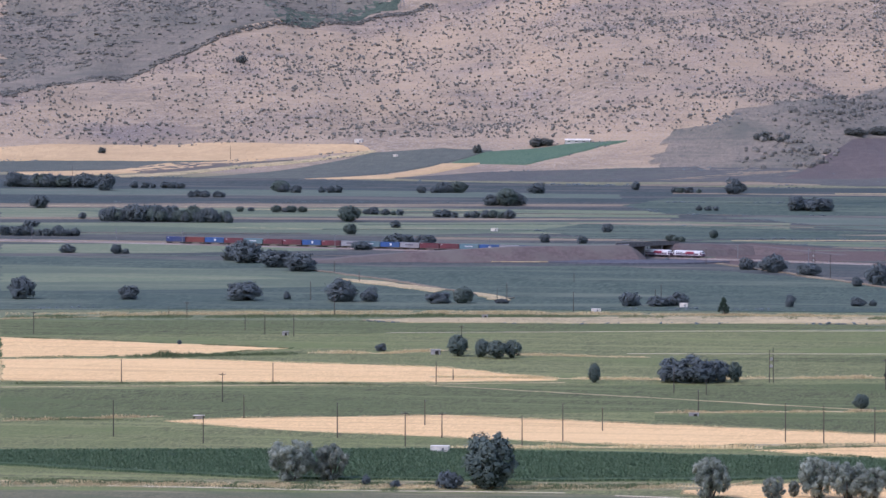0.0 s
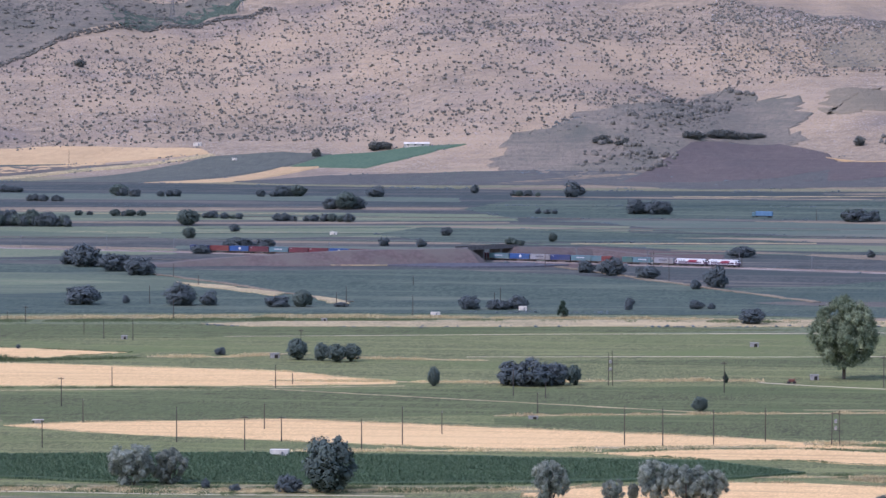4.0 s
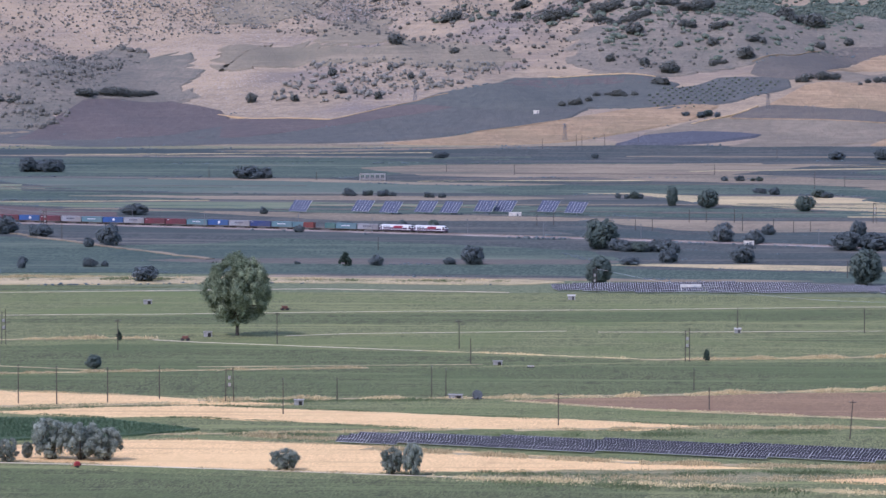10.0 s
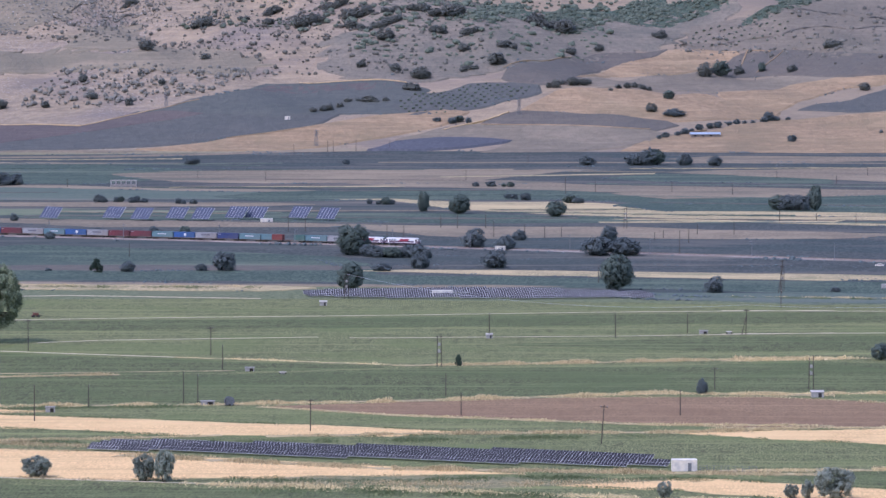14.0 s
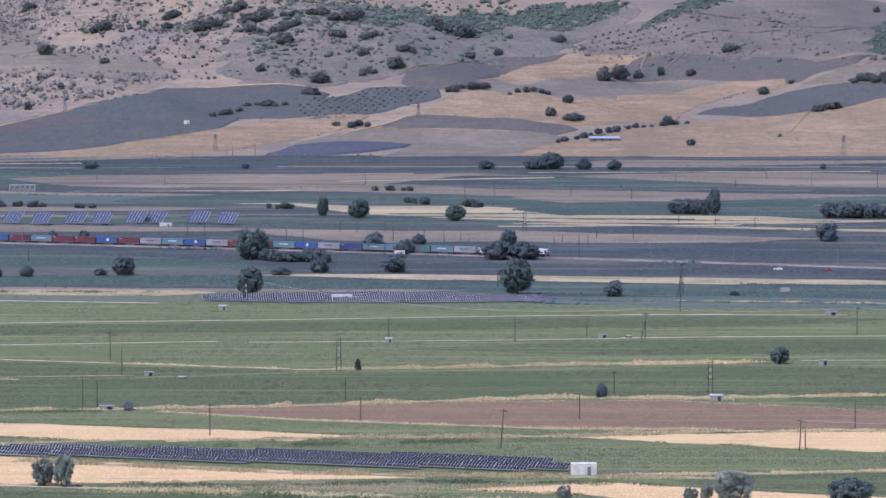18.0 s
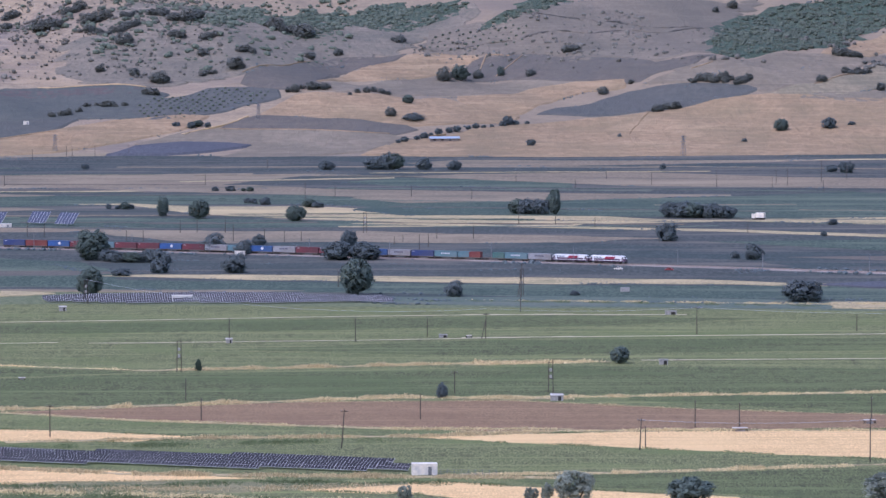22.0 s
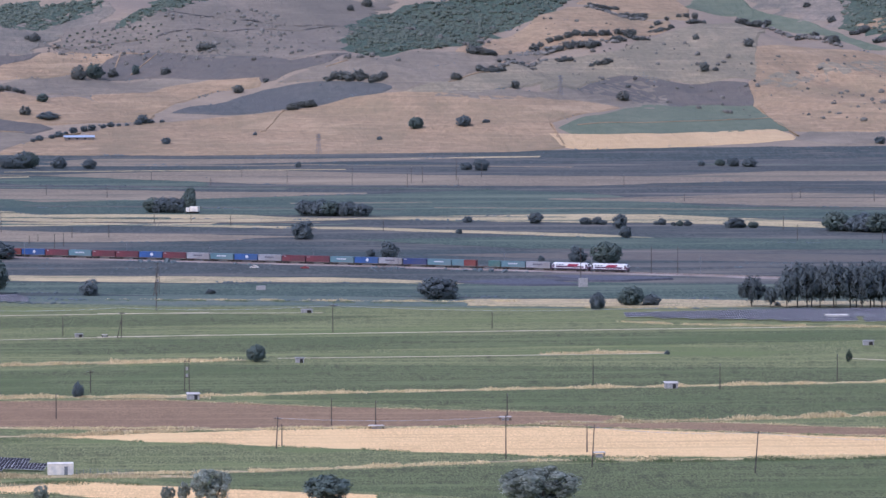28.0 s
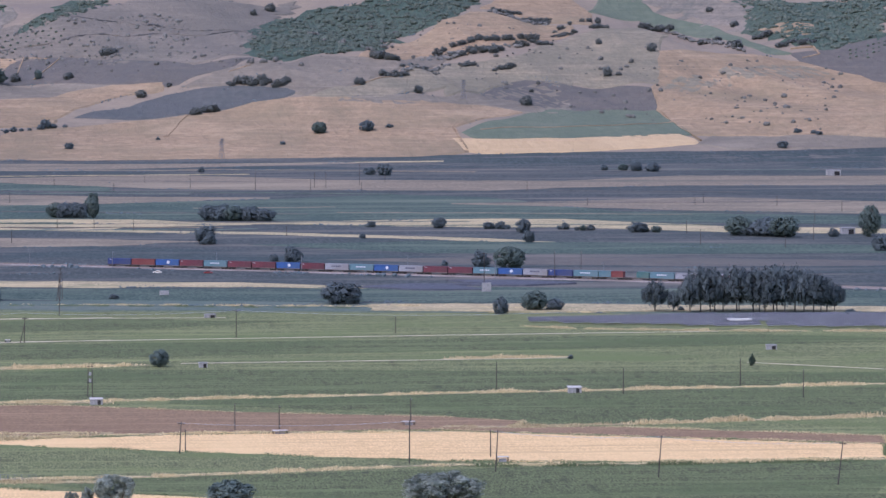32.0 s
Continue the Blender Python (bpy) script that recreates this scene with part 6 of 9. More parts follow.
tufts(GRASS, 9, 0.9, 0.5, (-99.5, 1505.3), (-56.9, 1490.3), (-31.7, 1479.3))
line("dry", 5.6, (-50.9, 1462.6), (27.5, 1421.6), (104.0, 1407.4), (150.4, 1400.2))
tufts(GRASS, 7, 1.1, 0.8, (-50.9, 1462.6), (27.5, 1421.6), (104.0, 1407.4), (150.4, 1400.2))
tufts(WEED, 10, 0.7, 0.45, (-20.4, 1391.2), (26.9, 1387.2), (60.8, 1395.8), (122.9, 1388.4))
tufts(GRASS, 9, 0.7, 0.45, (-32.7, 1382.3), (26.4, 1366.2), (73.9, 1347.7), (142.5, 1326.5))
tufts(WEED, 14, 0.7, 0.35, (-17.1, 1375.9), (26.3, 1357.3), (73.7, 1344.8))
line("dry", 4.0, (141.2, 1665.7), (192.0, 1668.0), (291.7, 1678.2), (342.1, 1681.2), (449.3, 1691.4))
tufts(GRASS, 5, 1.1, 0.8, (141.2, 1665.7), (192.0, 1668.0), (291.7, 1678.2), (342.1, 1681.2), (449.3, 1691.4))
line("dry", 4.0, (153.1, 1805.9), (207.9, 1817.6))
tufts(GRASS, 5, 1.1, 0.8, (153.1, 1805.9), (207.9, 1817.6))
line("dry", 4.0, (317.8, 1828.4), (365.4, 1831.2))
tufts(GRASS, 5, 1.3, 0.8, (317.8, 1828.4), (365.4, 1831.2))
line("dry", 4.8, (325.8, 1553.0), (416.6, 1568.1))
tufts(GRASS, 6, 1.6, 0.9, (325.8, 1553.0), (416.6, 1568.1))
line("dry", 4.0, (270.2, 1554.6), (290.4, 1551.1), (325.8, 1553.0))
tufts(GRASS, 5, 1.0, 0.7, (270.2, 1554.6), (290.4, 1551.1), (325.8, 1553.0))
line("dry", 4.0, (119.6, 1412.5), (162.6, 1413.1), (207.5, 1423.3), (249.1, 1432.9), (292.7, 1427.0), (379.7, 1429.2))
tufts(GRASS, 5, 1.0, 0.7, (119.6, 1412.5), (162.6, 1413.1), (207.5, 1423.3), (249.1, 1432.9), (292.7, 1427.0), (379.7, 1429.2))
tufts(WEED, 6, 0.9, 0.5, (248.5, 1429.6), (292.1, 1423.8), (378.4, 1424.2))
line("dry", 3.2, (130.8, 1543.7), (200.4, 1543.1), (267.2, 1537.4))
tufts(GRASS, 4, 0.8, 0.7, (130.8, 1543.7), (200.4, 1543.1), (267.2, 1537.4))
line("dry", 4.8, (183.3, 2160.1), (366.7, 2109.7), (414.9, 2086.8))
tufts(GRASS, 6, 1.1, 0.5, (183.3, 2160.1), (366.7, 2109.7), (414.9, 2086.8))
line("dry", 7, (-188.8, 1588.8), (-171.8, 1597.2), (-145.5, 1603.9), (-119.0, 1610.5))
tufts(GRASS, 9, 0.6, 0.5, (-206.1, 1584.5), (-171.8, 1597.2), (-145.5, 1603.9), (-119.0, 1610.5), (-95.8, 1615.1))
tufts(WEED, 7, 0.5, 0.5, (-206.1, 1584.5), (-171.8, 1597.2), (-145.5, 1603.9), (-119.0, 1610.5))
line("dry", 3.2, (-136.3, 1501.9), (-58.4, 1514.0), (-21.9, 1524.5))
tufts(GRASS, 4, 0.9, 0.6, (-136.3, 1501.9), (-58.4, 1514.0), (-21.9, 1524.5))
# underlay of the far plain, with haze and cloud shade in its colour
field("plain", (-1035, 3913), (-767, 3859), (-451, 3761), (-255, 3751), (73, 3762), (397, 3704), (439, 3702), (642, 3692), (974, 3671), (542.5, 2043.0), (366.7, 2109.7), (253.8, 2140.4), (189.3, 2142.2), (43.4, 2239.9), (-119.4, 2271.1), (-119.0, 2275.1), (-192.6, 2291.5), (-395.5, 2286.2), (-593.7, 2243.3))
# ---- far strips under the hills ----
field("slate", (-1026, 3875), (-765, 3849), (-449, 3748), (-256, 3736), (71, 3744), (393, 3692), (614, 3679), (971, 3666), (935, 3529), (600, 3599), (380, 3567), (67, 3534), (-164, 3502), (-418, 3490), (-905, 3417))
field("drab", (-898, 3393), (-744, 3420), (-588, 3437), (-440, 3463), (-435, 3425), (-582, 3400), (-728, 3346), (-883, 3338))
line("dry", 5, (-888, 3356), (-793, 3373), (-684, 3363), (-621, 3402))
field("lime", (-878, 3320), (-615, 3366), (-420, 3344), (-407, 3250), (-591, 3235), (-842, 3183))
field("drab", (-842, 3183), (-703, 3198), (-556, 3215), (-410, 3232), (-409, 3216), (-551, 3183), (-698, 3174), (-834, 3150))
line("dry", 4, (-749, 3107), (-668, 3105), (-593, 3126), (-538, 3144))
field("lime", (-821, 3103), (-545, 3151), (-401, 3192), (-327, 3180), (-316, 3072), (-378, 3009), (-521, 3014), (-780, 2947))
field("sward", (-813, 3072), (-719, 3072), (-631, 3033), (-529, 3058), (-452, 3049), (-518, 2992), (-654, 2976), (-784, 2961))
line("dry", 4, (-667, 3065), (-607, 3052), (-539, 3064), (-495, 3056))
field("lime", (-749, 2832), (-654, 2855), (-555, 2859), (-543, 2795), (-636, 2746), (-723, 2731))
field("sward", (-828, 3301), (-612, 3348), (-493, 3323), (-598, 3269), (-782, 3246))
field("pasture", (-969, 3661), (-714, 3674), (-496, 3623), (-486, 3551), (-733, 3561), (-941, 3555))
field("drab", (-765, 2892), (-669, 2887), (-557, 2865), (-553, 2846), (-659, 2847), (-757, 2858))
field("drab", (-541, 2959), (-375, 2949), (-372, 2929), (-535, 2932))
field("pasture", (-562, 2892), (-368, 2895), (-364, 2869), (-554, 2852))
hedge_line(1.5, (-517, 3780), (-476, 3765), (-425, 3796), (-267, 3795), (-146, 3774), (-108, 3778))
field("drab", (-518, 3789), (-481, 3802), (-429, 3833), (-268, 3814), (-146, 3793), (-108, 3784), (-108, 3780), (-146, 3777), (-267, 3797), (-425, 3799), (-477, 3769), (-517, 3784))
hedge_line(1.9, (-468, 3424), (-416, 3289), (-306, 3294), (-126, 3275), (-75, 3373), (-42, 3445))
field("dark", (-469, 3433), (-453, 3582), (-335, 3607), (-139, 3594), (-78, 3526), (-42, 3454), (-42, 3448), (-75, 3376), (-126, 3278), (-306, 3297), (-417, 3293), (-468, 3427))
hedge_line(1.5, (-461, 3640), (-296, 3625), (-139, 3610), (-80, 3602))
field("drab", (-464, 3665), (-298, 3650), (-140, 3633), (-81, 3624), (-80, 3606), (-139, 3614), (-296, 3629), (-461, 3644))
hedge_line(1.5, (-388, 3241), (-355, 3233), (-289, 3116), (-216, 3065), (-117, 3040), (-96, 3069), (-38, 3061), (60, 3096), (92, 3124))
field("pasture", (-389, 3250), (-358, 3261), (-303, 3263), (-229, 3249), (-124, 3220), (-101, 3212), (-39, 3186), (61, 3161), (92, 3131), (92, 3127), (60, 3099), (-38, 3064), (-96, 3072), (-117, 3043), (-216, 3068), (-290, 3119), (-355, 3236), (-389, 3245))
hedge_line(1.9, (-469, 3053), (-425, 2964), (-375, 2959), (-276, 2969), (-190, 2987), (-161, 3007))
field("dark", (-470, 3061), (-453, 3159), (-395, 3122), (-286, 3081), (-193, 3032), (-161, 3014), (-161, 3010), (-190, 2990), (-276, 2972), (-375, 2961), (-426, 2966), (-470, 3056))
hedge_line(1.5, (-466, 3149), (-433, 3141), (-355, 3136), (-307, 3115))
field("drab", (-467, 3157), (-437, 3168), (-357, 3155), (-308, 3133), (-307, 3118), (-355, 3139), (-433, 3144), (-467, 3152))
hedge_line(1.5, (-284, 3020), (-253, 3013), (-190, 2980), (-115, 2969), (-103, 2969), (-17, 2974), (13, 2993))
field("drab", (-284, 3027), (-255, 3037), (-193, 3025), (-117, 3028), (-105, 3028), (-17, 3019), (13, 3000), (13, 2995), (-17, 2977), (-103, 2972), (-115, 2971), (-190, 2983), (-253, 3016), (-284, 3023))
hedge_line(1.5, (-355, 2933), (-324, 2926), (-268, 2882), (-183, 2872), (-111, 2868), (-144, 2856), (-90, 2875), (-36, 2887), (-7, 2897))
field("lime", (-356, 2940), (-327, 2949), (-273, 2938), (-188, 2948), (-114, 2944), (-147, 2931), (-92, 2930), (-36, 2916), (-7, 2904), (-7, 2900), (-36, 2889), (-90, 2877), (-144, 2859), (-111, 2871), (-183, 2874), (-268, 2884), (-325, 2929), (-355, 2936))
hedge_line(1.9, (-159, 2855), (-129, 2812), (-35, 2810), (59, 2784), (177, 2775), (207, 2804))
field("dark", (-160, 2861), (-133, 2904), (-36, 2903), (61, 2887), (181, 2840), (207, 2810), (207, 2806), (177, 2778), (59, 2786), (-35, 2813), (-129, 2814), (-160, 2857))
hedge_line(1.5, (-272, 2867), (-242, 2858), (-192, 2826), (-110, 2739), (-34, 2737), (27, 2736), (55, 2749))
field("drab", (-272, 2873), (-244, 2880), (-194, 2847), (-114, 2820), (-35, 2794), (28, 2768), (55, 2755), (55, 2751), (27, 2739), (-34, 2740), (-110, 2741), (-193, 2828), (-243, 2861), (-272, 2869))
hedge_line(1.5, (-240, 3712), (-202, 3701), (-143, 3709), (-54, 3737), (30, 3770), (67, 3775))
field("drab", (-241, 3721), (-204, 3730), (-144, 3736), (-54, 3758), (30, 3791), (68, 3779), (68, 3776), (30, 3771), (-54, 3739), (-143, 3712), (-203, 3705), (-241, 3715))
hedge_line(1.5, (-122, 3416), (-78, 3308), (-19, 3282), (33, 3272), (106, 3288), (190, 3475), (226, 3486))
field("drab", (-123, 3438), (-82, 3484), (-20, 3493), (35, 3511), (113, 3490), (192, 3508), (226, 3495), (226, 3490), (190, 3479), (106, 3291), (33, 3275), (-19, 3285), (-78, 3312), (-122, 3419))
hedge_line(1.5, (-73, 3255), (-40, 3240), (32, 3206), (104, 3221), (142, 3270), (176, 3284))
field("umber", (-73, 3263), (-40, 3277), (33, 3292), (107, 3308), (144, 3307), (176, 3292), (176, 3287), (142, 3273), (104, 3224), (32, 3209), (-40, 3243), (-73, 3258))
field("dry", (-80, 3236), (63, 3250), (142, 3273), (142, 3257), (63, 3233), (-79, 3220))
hedge_line(1.5, (-254, 3254), (-221, 3244), (-147, 3218), (-75, 3176), (-18, 3159), (14, 3176))
field("drab", (-255, 3263), (-223, 3272), (-149, 3262), (-76, 3211), (-18, 3202), (14, 3184), (14, 3179), (-18, 3162), (-75, 3179), (-148, 3221), (-221, 3247), (-254, 3258))
hedge_line(1.9, (-49, 3092), (-17, 3031), (59, 3051), (167, 3049), (214, 2991), (317, 2961), (360, 2947), (402, 3040))
field("dark", (-49, 3100), (-18, 3162), (62, 3193), (174, 3174), (221, 3096), (330, 3079), (385, 3157), (403, 3047), (402, 3042), (360, 2950), (317, 2964), (214, 2994), (167, 3052), (59, 3054), (-17, 3034), (-49, 3095))
hedge_line(1.5, (31, 3287), (63, 3238), (139, 3196), (190, 3155), (272, 3077), (331, 3091), (435, 3138))
field("drab", (31, 3295), (65, 3344), (145, 3325), (196, 3255), (284, 3221), (341, 3187), (438, 3157), (436, 3141), (331, 3094), (272, 3080), (190, 3158), (139, 3199), (63, 3241), (31, 3290))
hedge_line(1.9, (206, 3357), (236, 3302), (350, 3266), (363, 3392), (405, 3425), (442, 3438))
field("dark", (207, 3366), (245, 3422), (367, 3428), (371, 3471), (410, 3467), (443, 3448), (442, 3442), (406, 3429), (363, 3396), (350, 3269), (236, 3306), (206, 3361))
field("dry", (98, 3388), (246, 3440), (245, 3426), (98, 3374))
hedge_line(1.5, (60, 3616), (197, 3606), (384, 3588))
field("drab", (61, 3633), (198, 3626), (386, 3607), (385, 3591), (197, 3609), (60, 3620))
hedge_line(1.5, (35, 3478), (152, 3495))
field("drab", (35, 3501), (153, 3518), (152, 3499), (35, 3482))
hedge_line(1.5, (28, 3053), (59, 3044), (95, 2924), (157, 2863), (217, 2818), (300, 2797), (350, 2825), (391, 2821))
field("dry", (28, 3061), (59, 3069), (98, 3024), (165, 3023), (228, 2951), (312, 2909), (354, 2853), (393, 2837), (392, 2824), (351, 2828), (300, 2800), (217, 2820), (157, 2866), (95, 2927), (59, 3047), (28, 3056))
hedge_line(1.9, (25, 2832), (53, 2778), (121, 2770), (177, 2781), (207, 2807))
field("dark", (25, 2838), (55, 2894), (125, 2867), (181, 2840), (207, 2813), (207, 2809), (177, 2784), (121, 2773), (53, 2780), (25, 2835))
field("dry", (168, 2790), (299, 2794), (307, 2813), (383, 2831), (381, 2819), (306, 2800), (298, 2781), (168, 2778))
hedge_line(1.5, (-0, 2750), (27, 2736), (71, 2644), (113, 2605), (171, 2599), (215, 2603), (279, 2607), (305, 2633), (334, 2642))
field("drab", (-0, 2756), (28, 2768), (74, 2750), (119, 2737), (180, 2736), (223, 2700), (287, 2676), (309, 2663), (334, 2648), (334, 2644), (306, 2635), (280, 2610), (215, 2605), (171, 2601), (113, 2607), (71, 2646), (27, 2739), (-0, 2752))
hedge_line(1.5, (-0, 2649), (25.7, 2580.4), (66.0, 2469.0), (109.8, 2431.6), (228.1, 2429.9), (308.0, 2376.1), (431.1, 2355.5), (546.2, 2335.6), (612.2, 2305.9), (647.5, 2344.4))
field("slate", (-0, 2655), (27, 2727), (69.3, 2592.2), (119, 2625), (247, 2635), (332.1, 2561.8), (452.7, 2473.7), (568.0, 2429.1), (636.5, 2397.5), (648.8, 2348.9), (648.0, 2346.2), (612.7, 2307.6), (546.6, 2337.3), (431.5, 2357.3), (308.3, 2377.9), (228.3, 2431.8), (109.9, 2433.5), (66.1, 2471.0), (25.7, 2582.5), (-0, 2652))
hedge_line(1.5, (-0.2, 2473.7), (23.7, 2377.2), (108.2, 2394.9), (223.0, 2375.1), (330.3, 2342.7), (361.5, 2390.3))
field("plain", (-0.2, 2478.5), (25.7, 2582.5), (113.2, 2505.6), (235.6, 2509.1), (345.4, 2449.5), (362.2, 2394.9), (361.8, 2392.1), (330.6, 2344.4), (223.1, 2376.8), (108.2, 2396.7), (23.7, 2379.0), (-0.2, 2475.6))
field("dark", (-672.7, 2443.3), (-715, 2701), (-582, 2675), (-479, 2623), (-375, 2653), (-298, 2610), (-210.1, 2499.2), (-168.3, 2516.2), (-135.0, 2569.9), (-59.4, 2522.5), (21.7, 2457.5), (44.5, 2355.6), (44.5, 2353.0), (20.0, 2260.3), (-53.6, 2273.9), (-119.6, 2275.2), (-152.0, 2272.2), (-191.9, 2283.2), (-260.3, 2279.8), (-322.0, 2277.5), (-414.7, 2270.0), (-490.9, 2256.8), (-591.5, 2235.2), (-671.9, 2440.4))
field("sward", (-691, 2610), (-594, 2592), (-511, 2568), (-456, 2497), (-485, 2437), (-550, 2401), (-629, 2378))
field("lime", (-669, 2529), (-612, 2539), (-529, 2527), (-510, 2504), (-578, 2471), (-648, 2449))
hedge_line(1.5, (-185.6, 2373.3), (-160.8, 2358.7), (-81.4, 2344.1), (20.8, 2346.5), (44.7, 2362.2))
field("umber", (-185.9, 2377.7), (-163.0, 2391.6), (-83.1, 2394.6), (21.1, 2383.6), (44.8, 2366.6), (44.7, 2364.0), (20.8, 2348.2), (-81.4, 2345.9), (-160.9, 2360.5), (-185.7, 2375.1))
hedge_line(1.5, (28.6, 2340.7), (51.9, 2332.9), (100.4, 2306.5), (151.2, 2293.0), (242.5, 2262.5), (299.2, 2268.5), (343.2, 2252.0))
field("dry", (28.6, 2345.0), (52.4, 2352.0), (102.1, 2346.7), (153.8, 2332.7), (247.6, 2309.6), (302.7, 2295.0), (344.7, 2261.8), (343.5, 2253.6), (299.5, 2270.1), (242.7, 2264.1), (151.3, 2294.6), (100.5, 2308.2), (52.0, 2334.7), (28.6, 2342.4))
hedge_line(1.9, (10.0, 2278.0), (32.4, 2242.5), (59.7, 2234.0), (145.6, 2209.0), (233.4, 2176.8), (285.4, 2163.1), (372.1, 2140.8), (411.2, 2130.3), (441.9, 2171.9))
field("dark", (10.0, 2282.1), (33.5, 2317.9), (61.6, 2304.7), (150.5, 2282.2), (241.8, 2256.0), (296.8, 2249.8), (388.4, 2234.3), (429.8, 2227.1), (442.7, 2175.7), (442.2, 2173.4), (411.4, 2131.7), (372.4, 2142.3), (285.6, 2164.6), (233.5, 2178.3), (145.7, 2210.5), (59.8, 2235.6), (32.4, 2244.1), (10.0, 2279.6))
hedge_line(1.5, (-414.5, 2188.2), (-390.1, 2174.0), (-285.5, 2186.9), (-116.4, 2214.0), (-12.5, 2200.5), (9.7, 2218.2))
field("dry", (-415.2, 2192.0), (-395.8, 2205.6), (-291.7, 2234.5), (-118.8, 2259.0), (-12.7, 2241.0), (9.7, 2222.1), (9.7, 2219.7), (-12.5, 2202.0), (-116.5, 2215.6), (-285.7, 2188.4), (-390.4, 2175.5), (-414.8, 2189.7))
field("drab", (-142.8, 2260.6), (-120.5, 2267.1), (-12.8, 2248.9), (97.3, 2234.9), (119.4, 2227.8), (119.3, 2225.4), (96.6, 2219.2), (-12.7, 2237.0), (-119.6, 2251.0), (-142.7, 2258.2))
hedge_line(1.5, (130.4, 2160.9), (150.8, 2141.5), (225.6, 2104.4), (181.3, 2136.8), (274.1, 2109.8), (362.2, 2083.7), (386.8, 2100.0))
field("pasture", (130.6, 2164.6), (153.8, 2183.6), (232.7, 2170.8), (186.2, 2193.8), (281.3, 2165.7), (369.8, 2127.7), (387.5, 2103.5), (387.1, 2101.4), (362.4, 2085.1), (274.3, 2111.2), (181.4, 2138.3), (225.8, 2105.8), (150.9, 2143.0), (130.5, 2162.4))
hedge_line(1.5, (178.9, 2136.8), (199.0, 2119.7), (273.0, 2105.6), (379.8, 2074.4), (362.2, 2083.7), (411.8, 2071.5), (437.3, 2089.4))
field("pasture", (179.2, 2140.4), (202.2, 2153.8), (277.4, 2139.3), (389.7, 2128.8), (371.1, 2135.0), (421.2, 2118.8), (438.0, 2092.9), (437.6, 2090.8), (412.1, 2072.8), (362.4, 2085.1), (380.0, 2075.8), (273.2, 2107.0), (199.1, 2121.2), (179.1, 2138.3))
field("blue", (352.5, 2245.8), (378.4, 2262.7), (412.8, 2255.4), (399.1, 2287.2), (434.2, 2276.8), (454.1, 2257.6), (453.6, 2255.1), (427.9, 2244.0), (393.4, 2254.2), (405.5, 2215.4), (371.7, 2222.6), (352.1, 2243.4))
hedge_line(1.9, (337.8, 2195.9), (350.8, 2137.0), (407.1, 2134.8), (468.5, 2109.1), (551.3, 2076.2), (586.6, 2123.4))
field("dark", (338.4, 2199.8), (370.0, 2254.1), (426.4, 2236.0), (492.3, 2216.2), (580.1, 2184.6), (587.6, 2127.1), (587.0, 2124.9), (551.7, 2077.6), (468.8, 2110.5), (407.4, 2136.2), (351.0, 2138.5), (338.1, 2197.4))
hedge_line(1.5, (309.6, 2106.2), (328.6, 2089.5), (361.6, 2080.2), (411.8, 2071.5), (467.7, 2051.1), (537.7, 2024.9), (563.7, 2040.4))
field("pasture", (310.1, 2109.7), (333.3, 2119.2), (369.2, 2124.1), (423.4, 2129.7), (480.7, 2108.4), (548.9, 2067.1), (564.6, 2043.8), (564.1, 2041.8), (538.1, 2026.2), (468.0, 2052.5), (412.1, 2072.8), (361.8, 2081.6), (328.8, 2090.9), (309.8, 2107.6))
field("blue", (-407, 2684), (-382, 2704), (-340, 2711), (-311, 2700), (-311, 2697), (-336, 2677), (-377, 2669), (-406, 2680))
field("ramp", (-516, 2825), (-418, 2842), (-385, 2815), (-380, 2687), (-469, 2671))
field("ramp", (-364, 2851), (-323, 2912), (-238, 2828), (-230, 2736), (-306, 2676), (-338, 2694))
hedge_line(1.5, (282, 3608), (444, 3571))
field("drab", (284, 3628), (446, 3591), (444, 3575), (283, 3612))
field("dry", (525, 3658), (636, 3657), (634, 3649), (524, 3650))
hedge_line(1.5, (272, 3655), (305, 3610), (386, 3609), (470, 3628), (555, 3642), (592, 3644))
field("drab", (272, 3662), (312, 3690), (393, 3673), (475, 3662), (557, 3660), (593, 3649), (593, 3646), (555, 3645), (471, 3631), (386, 3612), (305, 3613), (272, 3658))
hedge_line(1.5, (256, 3446), (288, 3409), (389, 3291), (496, 3256), (591, 3230), (650, 3268), (731, 3290), (869, 3275), (921, 3337))
field("drab", (257, 3455), (294, 3487), (417, 3523), (521, 3418), (620, 3390), (671, 3378), (766, 3449), (909, 3424), (924, 3346), (922, 3341), (870, 3278), (731, 3293), (650, 3271), (591, 3233), (496, 3259), (390, 3295), (288, 3412), (256, 3450))
hedge_line(1.5, (197, 3127), (224, 3058), (289, 3074), (367, 3105), (435, 3138))
field("drab", (198, 3134), (234, 3200), (299, 3186), (375, 3171), (438, 3157), (436, 3141), (368, 3108), (289, 3077), (224, 3061), (197, 3130))
hedge_line(1.9, (188, 2973), (213, 2904), (272, 2898), (398, 2866), (467, 2853), (519, 2835), (592, 2812), (733, 2761), (773, 2798))
field("dark", (188, 2980), (223, 3046), (288, 3070), (435, 3133), (522, 3189), (574, 3136), (617, 2934), (757, 2853), (774, 2805), (773, 2801), (734, 2764), (592, 2814), (519, 2838), (468, 2856), (398, 2869), (272, 2901), (213, 2906), (188, 2975))
hedge_line(1.5, (535, 3045), (596, 3000), (669, 2936), (764, 2877), (813, 2946))
field("drab", (537, 3059), (612, 3078), (710, 3116), (806, 3036), (815, 2953), (814, 2948), (764, 2880), (670, 2939), (597, 3003), (535, 3048))
hedge_line(1.5, (241, 2873), (268, 2852), (350, 2825), (380, 2830))
